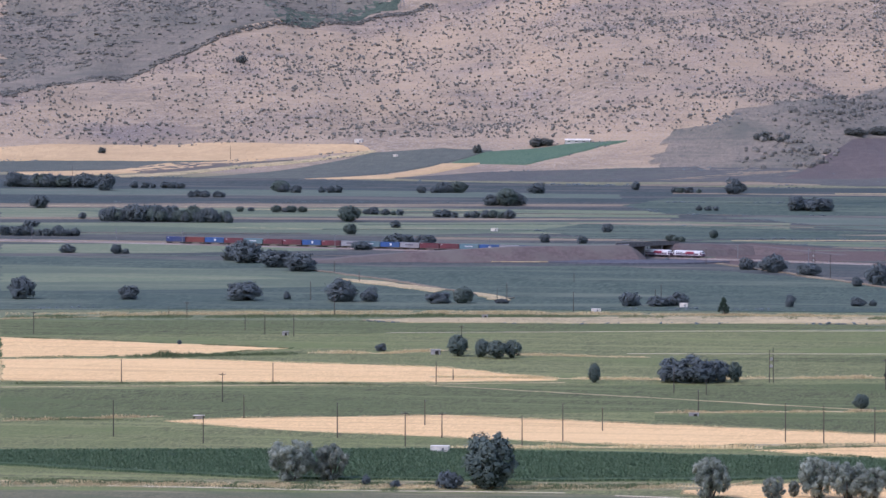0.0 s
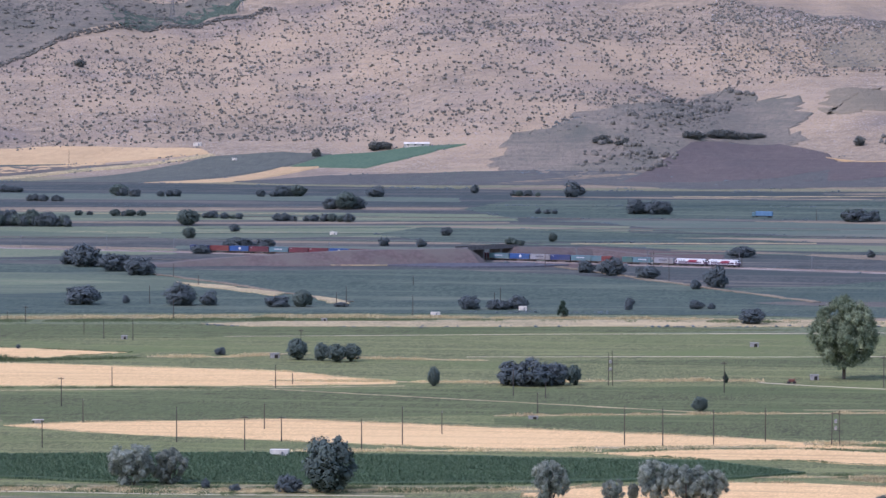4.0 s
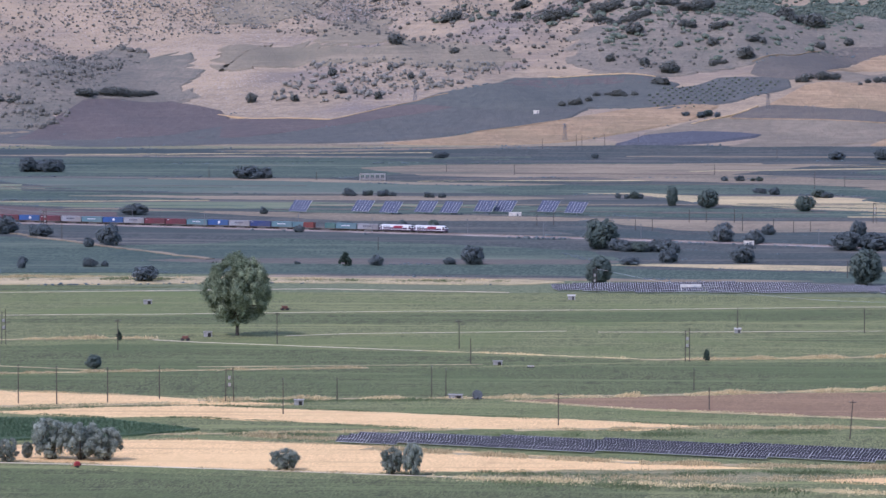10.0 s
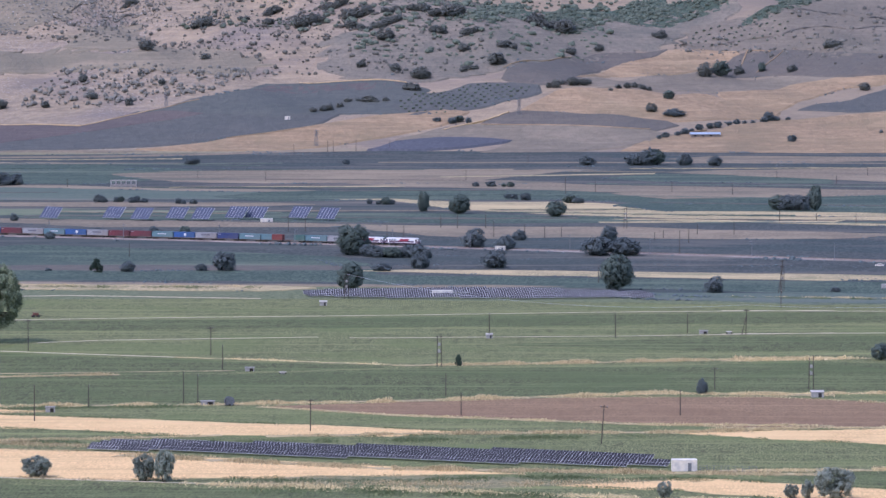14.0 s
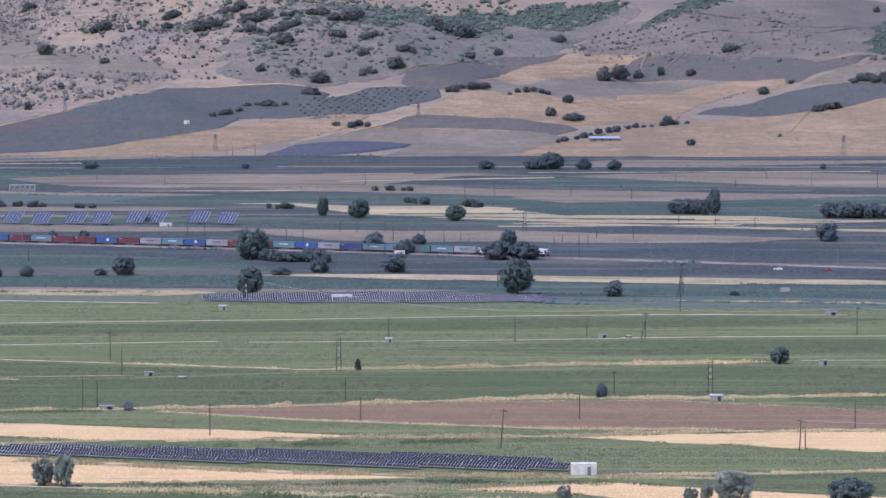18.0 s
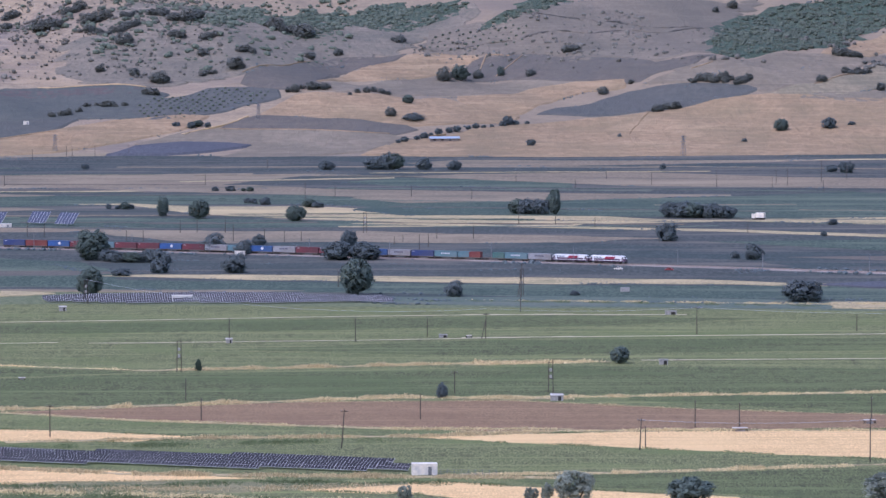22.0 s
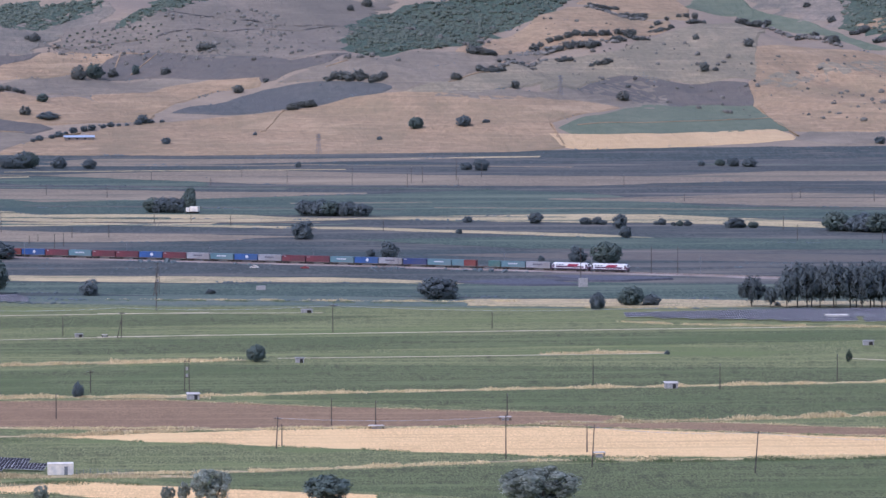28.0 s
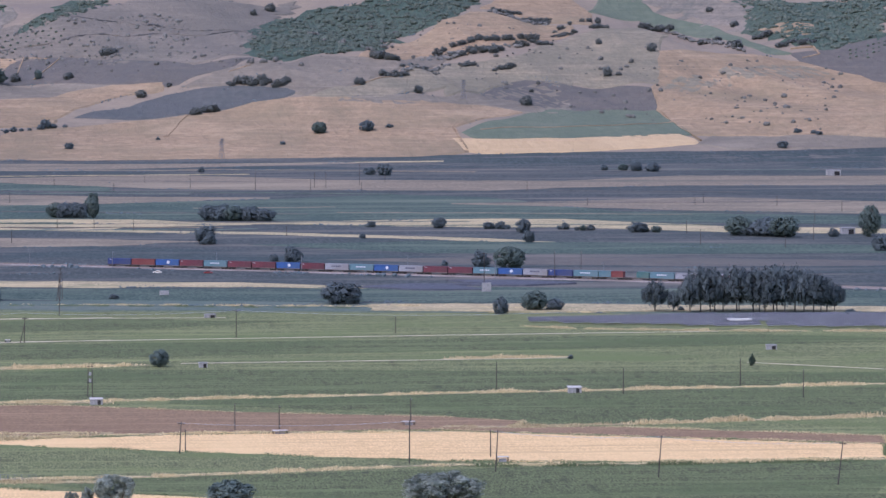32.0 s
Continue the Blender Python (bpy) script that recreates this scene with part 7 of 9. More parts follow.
field("dry", (241, 2879), (272, 2894), (353, 2847), (381, 2837), (380, 2833), (351, 2828), (268, 2855), (241, 2875))
hedge_line(1.5, (373, 2831), (401, 2821), (457, 2790), (506, 2766), (549, 2761), (626, 2692), (706, 2660), (740, 2679))
field("dry", (374, 2837), (404, 2842), (469, 2862), (524, 2864), (567, 2852), (641, 2754), (721, 2715), (742, 2685), (741, 2682), (707, 2662), (627, 2694), (549, 2763), (507, 2769), (457, 2792), (401, 2823), (374, 2833))
hedge_line(1.5, (177, 2811), (205, 2801), (260, 2771), (381, 2706), (480, 2622), (513, 2578), (664.5, 2502.8), (692, 2507))
field("dry", (178, 2817), (207, 2822), (262, 2792), (385, 2731), (485, 2652), (517, 2602), (670, 2525), (694, 2512), (693, 2509), (665.0, 2504.9), (513, 2580), (480, 2624), (382, 2708), (260, 2774), (205, 2803), (177, 2814))
hedge_line(1.5, (166, 2630), (191, 2610), (245, 2605), (298, 2617))
field("drab", (166, 2636), (194, 2651), (248, 2640), (299, 2630), (298, 2619), (245, 2608), (191, 2613), (166, 2632))
hedge_line(1.5, (191.2, 2283.6), (213.7, 2276.5), (317.9, 2254.4), (338.9, 2240.2), (374.1, 2236.9), (398.0, 2241.6))
field("dry", (191.6, 2287.8), (215.0, 2290.6), (319.8, 2268.2), (342.1, 2262.0), (377.1, 2254.6), (398.7, 2245.6), (398.3, 2243.2), (374.4, 2238.5), (339.1, 2241.8), (318.1, 2256.0), (213.9, 2278.2), (191.4, 2285.3))
hedge_line(1.5, (457.3, 2427.7), (474.2, 2385.4), (552.4, 2362.3), (619.2, 2332.1), (651.3, 2357.9))
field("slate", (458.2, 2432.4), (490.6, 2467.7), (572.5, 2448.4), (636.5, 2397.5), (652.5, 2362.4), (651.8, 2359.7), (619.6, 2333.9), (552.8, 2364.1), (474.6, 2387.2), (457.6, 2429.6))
field("dark", (351, 2613), (449, 2630), (563, 2594), (665, 2554), (750, 2502), (646, 2482), (540, 2490), (430, 2519))
field("umber", (370, 2468), (452, 2479), (560, 2446), (630, 2419), (685, 2380), (618, 2372), (545, 2380), (440, 2417))
# ---- thin borders between the far strips ----
line("dark", 8.9, (110, 2902), (200, 2873), (288, 2842))
line("drab", 10.4, (-21, 2918), (80, 2919), (180, 2917))
line("dry", 6.5, (-706, 3323), (-626, 3329), (-545, 3334))
line("umber", 6.0, (314, 3452), (387, 3423), (459, 3394))
line("drab", 10.8, (373, 3024), (416, 3022), (459, 3019))
line("pasture", 6.7, (-720, 2687), (-633, 2714), (-546, 2738))
line("dark", 6.2, (602, 2936), (678, 2922), (754, 2907))
line("pasture", 6.6, (736, 3554), (810, 3535), (884, 3515))
line("dark", 7.0, (-317, 3057), (-213, 3053), (-109, 3045))
line("umber", 7.8, (-360, 3147), (-253, 3156), (-147, 3162))
line("pasture", 10.1, (-498, 2753), (-447, 2748), (-398, 2744))
line("drab", 7.7, (-828, 3169), (-720, 3181), (-613, 3190))
line("pasture", 10.6, (220, 2777), (299, 2776), (378, 2772))
line("umber", 5.6, (630, 3226), (693, 3206), (756, 3185))
line("drab", 6.3, (282, 2841), (377, 2840), (473, 2836))
line("dark", 8.3, (-54, 3503), (18, 3504), (90, 3504))
line("pasture", 9.3, (-390, 3449), (-325, 3463), (-258, 3476))
line("dry", 8.2, (-338, 2943), (-267, 2957), (-196, 2969))
line("umber", 8.9, (-206, 3060), (-154, 3051), (-102, 3042))
line("pasture", 10.0, (-583, 2973), (-465, 2969), (-347, 2960))
line("umber", 5.6, (-557, 2733), (-469, 2738), (-382, 2741))
line("umber", 10.5, (-153, 2862), (-112, 2864), (-71, 2865))
line("dark", 9.4, (115, 3128), (161, 3112), (207, 3096))
line("umber", 9.9, (-103, 3238), (-43, 3243), (17, 3248))
line("pasture", 5.5, (-17, 2798), (25, 2789), (67, 2779))
line("pasture", 9.2, (-375, 2824), (-283, 2833), (-190, 2838))
line("pasture", 10.0, (190, 3273), (293, 3246), (395, 3215))
line("pasture", 8.9, (-401, 2938), (-285, 2921), (-171, 2899))
line("dark", 6.6, (54, 3107), (87, 3107), (119, 3107))
line("pasture", 8.9, (-372, 2977), (-298, 2984), (-225, 2988))
line("dark", 7.7, (308, 3277), (416, 3237), (522, 3194))
line("pasture", 10.0, (-307, 3497), (-236, 3480), (-166, 3461))
line("dark", 7.5, (566, 2932), (633, 2905), (699, 2877))
line("pasture", 8.7, (110, 3133), (224, 3094), (335, 3052))
line("pasture", 8.5, (330, 2944), (415, 2943), (501, 2939))
line("dark", 5.3, (113, 2930), (158, 2930), (203, 2929))
line("pasture", 10.8, (-128, 3610), (-68, 3615), (-8, 3619))
line("dark", 8.7, (-97, 3227), (-13, 3226), (70, 3223))
line("umber", 10.7, (62, 2822), (110, 2826), (159, 2830))
line("drab", 8.3, (450, 2954), (551, 2925), (651, 2894))
line("pasture", 10.7, (-370, 3116), (-310, 3106), (-251, 3095))
line("pasture", 7.8, (383, 2864), (445, 2846), (507, 2827))
line("pasture", 8.7, (-593, 3115), (-528, 3129), (-462, 3143))
line("dry", 10.5, (-345, 3660), (-213, 3677), (-81, 3687))
line("umber", 7.6, (-7, 2842), (48, 2836), (103, 2829))
line("pasture", 8.6, (-427, 2740), (-376, 2746), (-325, 2751))
line("pasture", 10.7, (-434, 3123), (-313, 3131), (-192, 3135))
line("dark", 8.7, (-403, 3486), (-275, 3516), (-146, 3542))
line("drab", 7.9, (-143, 2911), (-89, 2901), (-35, 2891))
line("umber", 6.6, (24, 3173), (79, 3179), (133, 3183))
line("umber", 8.1, (-630, 3289), (-499, 3292), (-369, 3291))
line("pasture", 6.8, (436, 2795), (538, 2789), (639, 2779))
line("umber", 7.1, (-18, 3345), (48, 3337), (114, 3329))
line("dry", 7.7, (234, 3514), (354, 3521), (474, 3522))
line("umber", 8.6, (558, 3058), (670, 3050), (783, 3038))
line("umber", 7.9, (212, 3013), (322, 2976), (430, 2936))
line("drab", 6.8, (189, 2820), (275, 2807), (361, 2791))
line("umber", 10.5, (-799, 2972), (-699, 2981), (-598, 2988))
line("pasture", 8.2, (-602, 3047), (-528, 3054), (-454, 3060))
line("pasture", 9.9, (-209, 3613), (-115, 3597), (-22, 3578))
line("drab", 11.0, (434, 3602), (537, 3569), (638, 3533))
line("dark", 9.9, (218, 2860), (251, 2858), (284, 2856))
line("umber", 5.9, (-576, 2698), (-476, 2701), (-376, 2701))
line("drab", 8.3, (112, 3487), (188, 3472), (264, 3455))
# ---- fields and scrub on the slopes ----
field("brush", (-1284, 4858), (-885, 4843), (-940, 4727), (-1036, 4523), (-1134, 4287))
field("pale", (-1082, 4091), (-951, 4149), (-770, 4062), (-759, 4040), (-860, 4019), (-1067, 4035))
field("sedge", (-1065, 4028), (-935, 4020), (-873, 4015), (-955, 3963), (-1046, 3956))
field("pale", (-1034, 3943), (-953, 3958), (-918, 4007), (-840, 4014), (-900, 3967), (-985, 3898))
field("umber", (-938, 3952), (-902, 3997), (-816, 4009), (-857, 3985), (-909, 3928))
field("sedge", (-873, 3870), (-754, 4025), (-698, 4035), (-656, 4023), (-687, 3974), (-769, 3867))
field("dry", (-935, 3900), (-857, 3985), (-797, 4010), (-756, 4037), (-753, 4032), (-796, 4002), (-854, 3971), (-926, 3876))
field("pale", (-776, 3858), (-719, 3910), (-687, 3971), (-657, 3971), (-681, 3936), (-712, 3875))
# bushy spur; the darker ground here stands for cloud shade on tan soil
field("brush", (-520, 3961), (-512, 4042), (-467, 4090), (-422, 4185), (-366, 4350), (-296, 4262), (-284, 4081), (-345, 4075), (-367, 4051), (-373, 4013), (-390, 3924), (-406, 3873), (-488, 3925))
field("emerald", (-680, 3976), (-660, 4017), (-599, 4039), (-548, 4034), (-569, 4026), (-608, 3983), (-619, 3963))
field("fallow", (-708, 3875), (-644, 3922), (-582, 3927), (-494, 3933), (-403, 3915), (-356, 3875), (-438, 3836), (-569, 3835), (-659, 3848))
field("sedge", (-603, 3863), (-578, 3927), (-525, 3933), (-474, 3915), (-495, 3870), (-552, 3843))
field("drab", (-505, 3849), (-445, 3897), (-403, 3909), (-393, 3900), (-443, 3875), (-482, 3843))
field("scrub", (-998, 4768), (-872, 4838), (-880, 4817), (-939, 4721), (-961, 4666))
field("brush", (83, 4353), (381, 4368), (367, 4314), (328, 4311), (308, 4232), (263, 4207), (202, 4112), (169, 4079), (141, 4080), (121, 4085), (77, 4052), (37, 4096), (19, 4182), (58, 4277))
field("heath", (326, 4263), (340, 4326), (396, 4302), (437, 4326), (483, 4369), (627, 4351), (590, 4266), (560, 4151), (549, 4070), (502, 4057), (456, 4120), (419, 4192), (380, 4227))
thicket(394, (272, 4430), (304, 4463), (376, 4373), (354, 4344), (330, 4336), (296, 4336), (272, 4351))
thicket(129, (382, 4304), (413, 4324), (433, 4380), (466, 4385), (436, 4314), (404, 4285))
thicket(289, (144, 4241), (169, 4402), (201, 4452), (200, 4331), (163, 4233))
thicket(181, (277, 4400), (296, 4465), (321, 4466), (331, 4404), (314, 4362), (294, 4361))
thicket(312, (208, 4283), (229, 4412), (271, 4459), (269, 4342), (241, 4277))
thicket(30, (126, 4275), (142, 4305), (143, 4245), (130, 4246))
thicket(1590, (553, 4096), (560, 4144), (583, 4241), (611, 4299), (642, 4319), (683, 4327), (781, 4323), (763, 4279), (728, 4217), (694, 4214), (641, 4060), (615, 4045), (592, 4043), (572, 4033), (554, 4037))
field("hay", (778, 4287), (804, 4349), (879, 4397), (882, 4327), (859, 4202), (837, 4249), (805, 4303))
field("brush", (947, 4427), (1020, 4343), (1012, 4283), (1004, 4221), (980, 4301), (960, 4372))
field("ley", (882, 4335), (910, 4422), (948, 4427), (949, 4384), (979, 4296), (990, 4175), (1011, 4115), (992, 4120), (980, 4173), (955, 4301), (931, 4352))
thicket(810, (1020, 4343), (1123, 4233), (1090, 4109), (1059, 4115), (1044, 4106), (1032, 4126), (1019, 4152), (1000, 4213), (1009, 4275))
field("hay", (1005, 4225), (1026, 4220), (1049, 4195), (1043, 4160), (1021, 4162))
field("umber", (1010, 4116), (1044, 4106), (1059, 4115), (1090, 4109), (1059, 3990), (1039, 4040), (1013, 4087))
field("umber", (455, 4116), (483, 4090), (500, 4045), (522, 4039), (545, 4037), (524, 4008), (497, 4010), (483, 4005), (474, 4013), (449, 4065), (390, 4138), (355, 4163), (348, 4185), (379, 4224), (423, 4187))
field("hay", (721, 4202), (740, 4234), (766, 4270), (785, 4268), (808, 4256), (830, 4245), (842, 4213), (834, 4171), (795, 4138), (759, 4097), (722, 4103), (695, 4111), (648, 4018), (631, 4026), (687, 4173))
field("dust", (570, 4016), (591, 4036), (631, 4028), (647, 4015), (619, 3982), (581, 3967), (537, 3975), (519, 3980), (509, 4006))
field("dust", (485, 3995), (508, 3998), (537, 3978), (581, 3967), (618, 3978), (692, 4093), (721, 4096), (701, 4063), (650, 3977), (611, 3928), (572, 3908), (565, 3918), (558, 3931), (533, 3949))
field("umber", (168, 4051), (173, 4078), (202, 4112), (229, 4172), (250, 4212), (273, 4211), (313, 4238), (281, 4182), (251, 4153), (226, 4051), (240, 4048), (215, 4000), (197, 4007), (180, 4024))
field("hay", (226, 4051), (261, 4162), (286, 4190), (312, 4232), (343, 4256), (369, 4232), (373, 4220), (354, 4216), (336, 4167), (320, 4153), (291, 4128), (258, 4125))
field("umber", (368, 4222), (387, 4219), (413, 4200), (453, 4133), (480, 4090), (472, 4027), (438, 4076), (406, 4119), (377, 4157), (349, 4161), (362, 4204))
field("dust", (226, 4042), (290, 4122), (320, 4148), (348, 4151), (405, 4115), (437, 4070), (401, 4076), (366, 4041), (339, 4045), (284, 4029), (241, 3995))
field("hay", (339, 4045), (366, 4041), (401, 4076), (437, 4070), (472, 4024), (470, 4005), (441, 4019), (412, 4000), (380, 3945), (361, 3933), (346, 3961))
field("hay", (175, 3918), (195, 3962), (207, 3980), (236, 3987), (281, 3988), (329, 4025), (346, 3965), (361, 3933), (379, 3936), (366, 3898), (316, 3873), (294, 3869), (252, 3891), (210, 3907))
field("fallow", (394, 3939), (418, 3959), (439, 3966), (471, 3990), (492, 3979), (533, 3949), (558, 3931), (565, 3920), (550, 3911), (529, 3917), (507, 3920), (485, 3918), (462, 3918), (433, 3917))
field("grassy", (616, 3931), (678, 4005), (710, 4062), (756, 4054), (815, 4076), (795, 3977), (759, 4000), (715, 3960), (613, 3882), (572, 3904))
field("grassy", (702, 4025), (757, 4045), (825, 4152), (851, 4159), (883, 4197), (944, 4296), (889, 4079), (867, 3978), (836, 3974), (763, 4002), (737, 3988), (718, 3955), (683, 3913))
field("dust", (582, 3886), (638, 3901), (684, 3909), (729, 3957), (758, 3994), (795, 3974), (775, 3874), (735, 3873), (702, 3888), (632, 3863))
field("hay", (243, 3742), (263, 3791), (286, 3814), (313, 3828), (365, 3884), (398, 3905), (458, 3907), (434, 3700), (365, 3709), (304, 3726))
field("hay", (432, 3906), (484, 3912), (529, 3915), (572, 3904), (612, 3879), (702, 3884), (735, 3870), (699, 3823), (664, 3780), (663, 3703), (624, 3688), (499, 3699), (410, 3706))
field("umber", (714, 3938), (748, 3997), (762, 3999), (791, 3981), (835, 3971), (855, 3956), (854, 3916), (849, 3906), (801, 3917), (752, 3895), (744, 3926))
field("ley", (755, 3890), (801, 3913), (848, 3903), (848, 3869), (850, 3829), (847, 3765), (811, 3751), (743, 3738), (678, 3738), (670, 3763), (688, 3791), (716, 3826))
line("hay", 1.5, (684, 3768), (754, 3794), (806, 3809), (849, 3843))
field("pale", (658, 3744), (699, 3735), (743, 3738), (789, 3750), (836, 3764), (843, 3739), (841, 3719), (800, 3701), (733, 3689), (671, 3696), (660, 3706))
field("hay", (851, 3904), (856, 3948), (867, 3978), (889, 4075), (937, 4111), (984, 4107), (1012, 4086), (1039, 4040), (1059, 3990), (983, 3706), (918, 3738), (862, 3764), (849, 3766), (850, 3829))
field("grassy", (863, 3948), (875, 3982), (914, 4012), (972, 4059), (1010, 4075), (1027, 4048), (983, 4003), (931, 3983), (885, 3943))
field("dust", (841, 3717), (861, 3758), (902, 3735), (918, 3738), (983, 3706), (974, 3671), (905, 3687), (862, 3686))
field("dust", (77, 3822), (114, 3867), (147, 3880), (186, 3869), (233, 3858), (270, 3839), (286, 3819), (263, 3791), (244, 3763), (201, 3739), (138, 3738), (164, 3806), (150, 3821))
field("umber", (143, 3876), (157, 3907), (175, 3917), (210, 3907), (252, 3891), (286, 3870), (293, 3855), (275, 3838), (233, 3858))
field("fallow", (75, 3957), (98, 4000), (140, 4045), (171, 4031), (193, 4007), (194, 3982), (164, 3957), (136, 3934), (116, 3913), (88, 3917))
# dark parcels whose colours also hold the shade of a cloud
field("mauve", (-124, 3981), (-97, 3987), (-67, 4007), (-36, 4040), (-22, 4086), (14, 4093), (55, 4074), (91, 4058), (108, 4034), (98, 4000), (75, 3957), (88, 3924), (35, 3929), (-13, 3910), (-39, 3922), (-70, 3938), (-102, 3976))
field("russet", (-33, 4035), (-18, 4083), (37, 4075), (95, 4051), (90, 4024), (36, 4046), (-9, 4050))
field("russet", (-258, 3994), (-231, 3992), (-203, 3966), (-166, 3935), (-145, 3954), (-124, 3978), (-102, 3974), (-70, 3938), (-101, 3931), (-139, 3914), (-182, 3894), (-223, 3854), (-265, 3846))
field("russet", (-404, 3852), (-389, 3921), (-373, 4010), (-367, 4049), (-344, 4072), (-299, 4083), (-258, 4038), (-249, 4005), (-249, 3940), (-284, 3869), (-343, 3846))
field("fallow", (-265, 3842), (-223, 3850), (-182, 3890), (-139, 3911), (-100, 3928), (-70, 3936), (-39, 3919), (-13, 3908), (35, 3926), (18, 3881), (-17, 3861), (-51, 3849), (-94, 3825), (-123, 3815), (-178, 3805), (-220, 3800), (-262, 3799))
field("fallow", (-428, 3833), (-404, 3852), (-343, 3846), (-284, 3869), (-249, 3935), (-243, 3798), (-337, 3782))
field("hay", (-118, 3798), (-51, 3845), (-17, 3859), (18, 3879), (57, 3912), (92, 3927), (116, 3930), (136, 3924), (115, 3880), (77, 3842), (51, 3823), (17, 3795), (-29, 3777), (-93, 3785))
field("blue", (55, 3767), (77, 3813), (113, 3826), (149, 3818), (164, 3806), (131, 3779), (93, 3762))
field("meadow", (-286, 4476), (-265, 4513), (-231, 4540), (-202, 4558), (-191, 4536), (-197, 4443), (-224, 4402), (-282, 4414), (-291, 4438))
field("meadow", (-189, 4283), (-175, 4404), (-148, 4465), (-132, 4426), (-127, 4205), (-149, 4212), (-175, 4222))
field("meadow", (-273, 4279), (-229, 4309), (-175, 4213), (-129, 4188), (-103, 4272), (-69, 4224), (-26, 4183), (-22, 4156), (-49, 4103), (-81, 4117), (-118, 4130), (-165, 4147), (-213, 4179), (-267, 4176))
line("pale", 1.8, (-257, 4017), (-216, 3977), (-165, 3937), (-135, 3958), (-114, 3981))
line("hay", 1.2, (-114, 3981), (-74, 3992))
line("pale", 1.8, (5, 4093), (55, 4076), (91, 4060))
line("hay", 1.2, (169, 4084), (202, 4115), (229, 4172))
line("hay", 1.2, (143, 3876), (186, 3867), (233, 3856), (271, 3841))
line("hay", 1.2, (540, 4001), (522, 3997))
line("pale", 1.8, (114, 3858), (121, 3867), (148, 3890), (166, 3916))
line("hay", 1.5, (-51, 3845), (-17, 3857), (18, 3875))
line("hay", 3, (453, 3836), (468, 3891), (477, 3911))
line("hay", 1.2, (295, 3822), (313, 3834))
line("hay", 1.2, (610, 3926), (647, 3960), (693, 4039))
line("hay", 1.2, (665, 3776), (664, 3740), (663, 3707))
line("hay", 1.5, (856, 3948), (853, 3917), (851, 3874), (847, 3793), (847, 3734))
line("hay", 1.2, (1013, 4129), (1031, 4123), (1031, 4100), (1015, 4097))
line("hay", 1.2, (381, 4157), (409, 4204))
line("hay", 1.2, (368, 4179), (379, 4224), (397, 4207))
line("hay", 0.9, (749, 4146), (730, 4082))
orchard(6.0, 11, (75, 3962), (98, 4000), (140, 4040), (171, 4027), (192, 4004), (192, 3986), (164, 3961), (137, 3939), (116, 3917), (88, 3924))
orchard(6.5, 13, (326, 4269), (344, 4311), (391, 4296), (426, 4266), (409, 4233), (363, 4248))
orchard(5.0, 10, (1038, 4080), (1072, 4109), (1090, 4109), (1083, 4084), (1065, 4063))
# ---- tracks of the slopes and the middle plain ----
line("drab", 5, (-514, 2584), (-464, 2507), (-420, 2429), (-376, 2356))
field("dry", (-489, 2513), (-466, 2491), (-428, 2437), (-418, 2424), (-419, 2400), (-450, 2448), (-477, 2484))
field("dry", (-402, 2403), (-385, 2378), (-373, 2343), (-385, 2346))
line("drab", 5, (-315, 2687), (-216.0, 2492.1), (-156.0, 2383.8))
line("dry", 4.0, (-522, 2686), (-464, 2684), (-380, 2687))
plants("maize_plants", "rows of leafy green maize plants", "crop", MAIZE, 24000, 1.1, (-405.8, 1532.5), (-269.9, 1560.1), (-220.1, 1554.7), (-134.2, 1547.5), (-106.6, 1518.0), (-122.4, 1502.1), (-187.4, 1478.6), (-233.5, 1468.1), (-306.3, 1464.4), (-395.4, 1493.4))
tufts(WEED, 14, 1.0, 0.25, (-577.9, 2183.6), (-384.9, 2225.1), (-187.9, 2235.0), (-117.3, 2231.2), (-12.6, 2221.3))
tufts(GRASS, 12, 0.8, 0.25, (-584.1, 2207.1), (-390.5, 2257.3), (-189.2, 2250.8), (-117.9, 2243.0), (-12.7, 2229.1))
tufts(WEED, 10, 0.9, 0.25, (154.4, 2157.5), (227.7, 2141.5), (364.2, 2095.6))
wire_fence(113.7, 1410.4, 129.2, 1406.9, 8, 2.0)
tufts(GRASS, 8, 0.9, 0.5, (-382, 1429), (-310, 1441), (-225, 1448), (-179, 1454))
tufts(WEED, 8, 1.0, 0.5, (-383, 1435), (-312, 1447), (-226, 1455), (-180, 1459))
tufts(GRASS, 12, 0.8, 0.3, (-15, 1373), (19, 1381), (58, 1377), (97, 1385))
tufts(WEED, 16, 0.8, 0.3, (-18, 1362), (19, 1372), (50, 1368))
for k, ring in enumerate(FRINGES):
    tufts(GRASS if k % 2 else WEED, 5, 0.55, 0.35, *ring)
# ---- solar farms ----
solar_farm(-27, 6.0, 1475, (-64, 1480), (-52, 1493), (22.9, 1473.1), (76.4, 1453.4), (103.9, 1439.6), (102.5, 1420.1), (62.3, 1429.0), (14.4, 1447.9), (-34.7, 1467.4))
solar_farm(9, 6.0, 0, (-2.7, 2175.4), (42.4, 2189.6), (95.4, 2192.3), (150.0, 2165.0), (151.2, 2146.6), (93.3, 2144.1), (41.6, 2148.7), (9.4, 2160.3))
solar_farm(9, 6.0, 0, (384, 2012), (413, 2024), (463, 2025), (527, 2022), (571, 2014), (549, 1938), (511, 1961), (452, 1977), (410, 1997))
solar_tracker(-135.0, 2820.7)
solar_tracker(-100.0, 2820.1)
solar_tracker(-83.9, 2807.3)
solar_tracker(-64.6, 2813.1)
solar_tracker(-50.4, 2806.6)
solar_tracker(-31.7, 2818.7)
solar_tracker(-20.7, 2818.5)
solar_tracker(3.5, 2818.0)
solar_tracker(18.9, 2805.3)
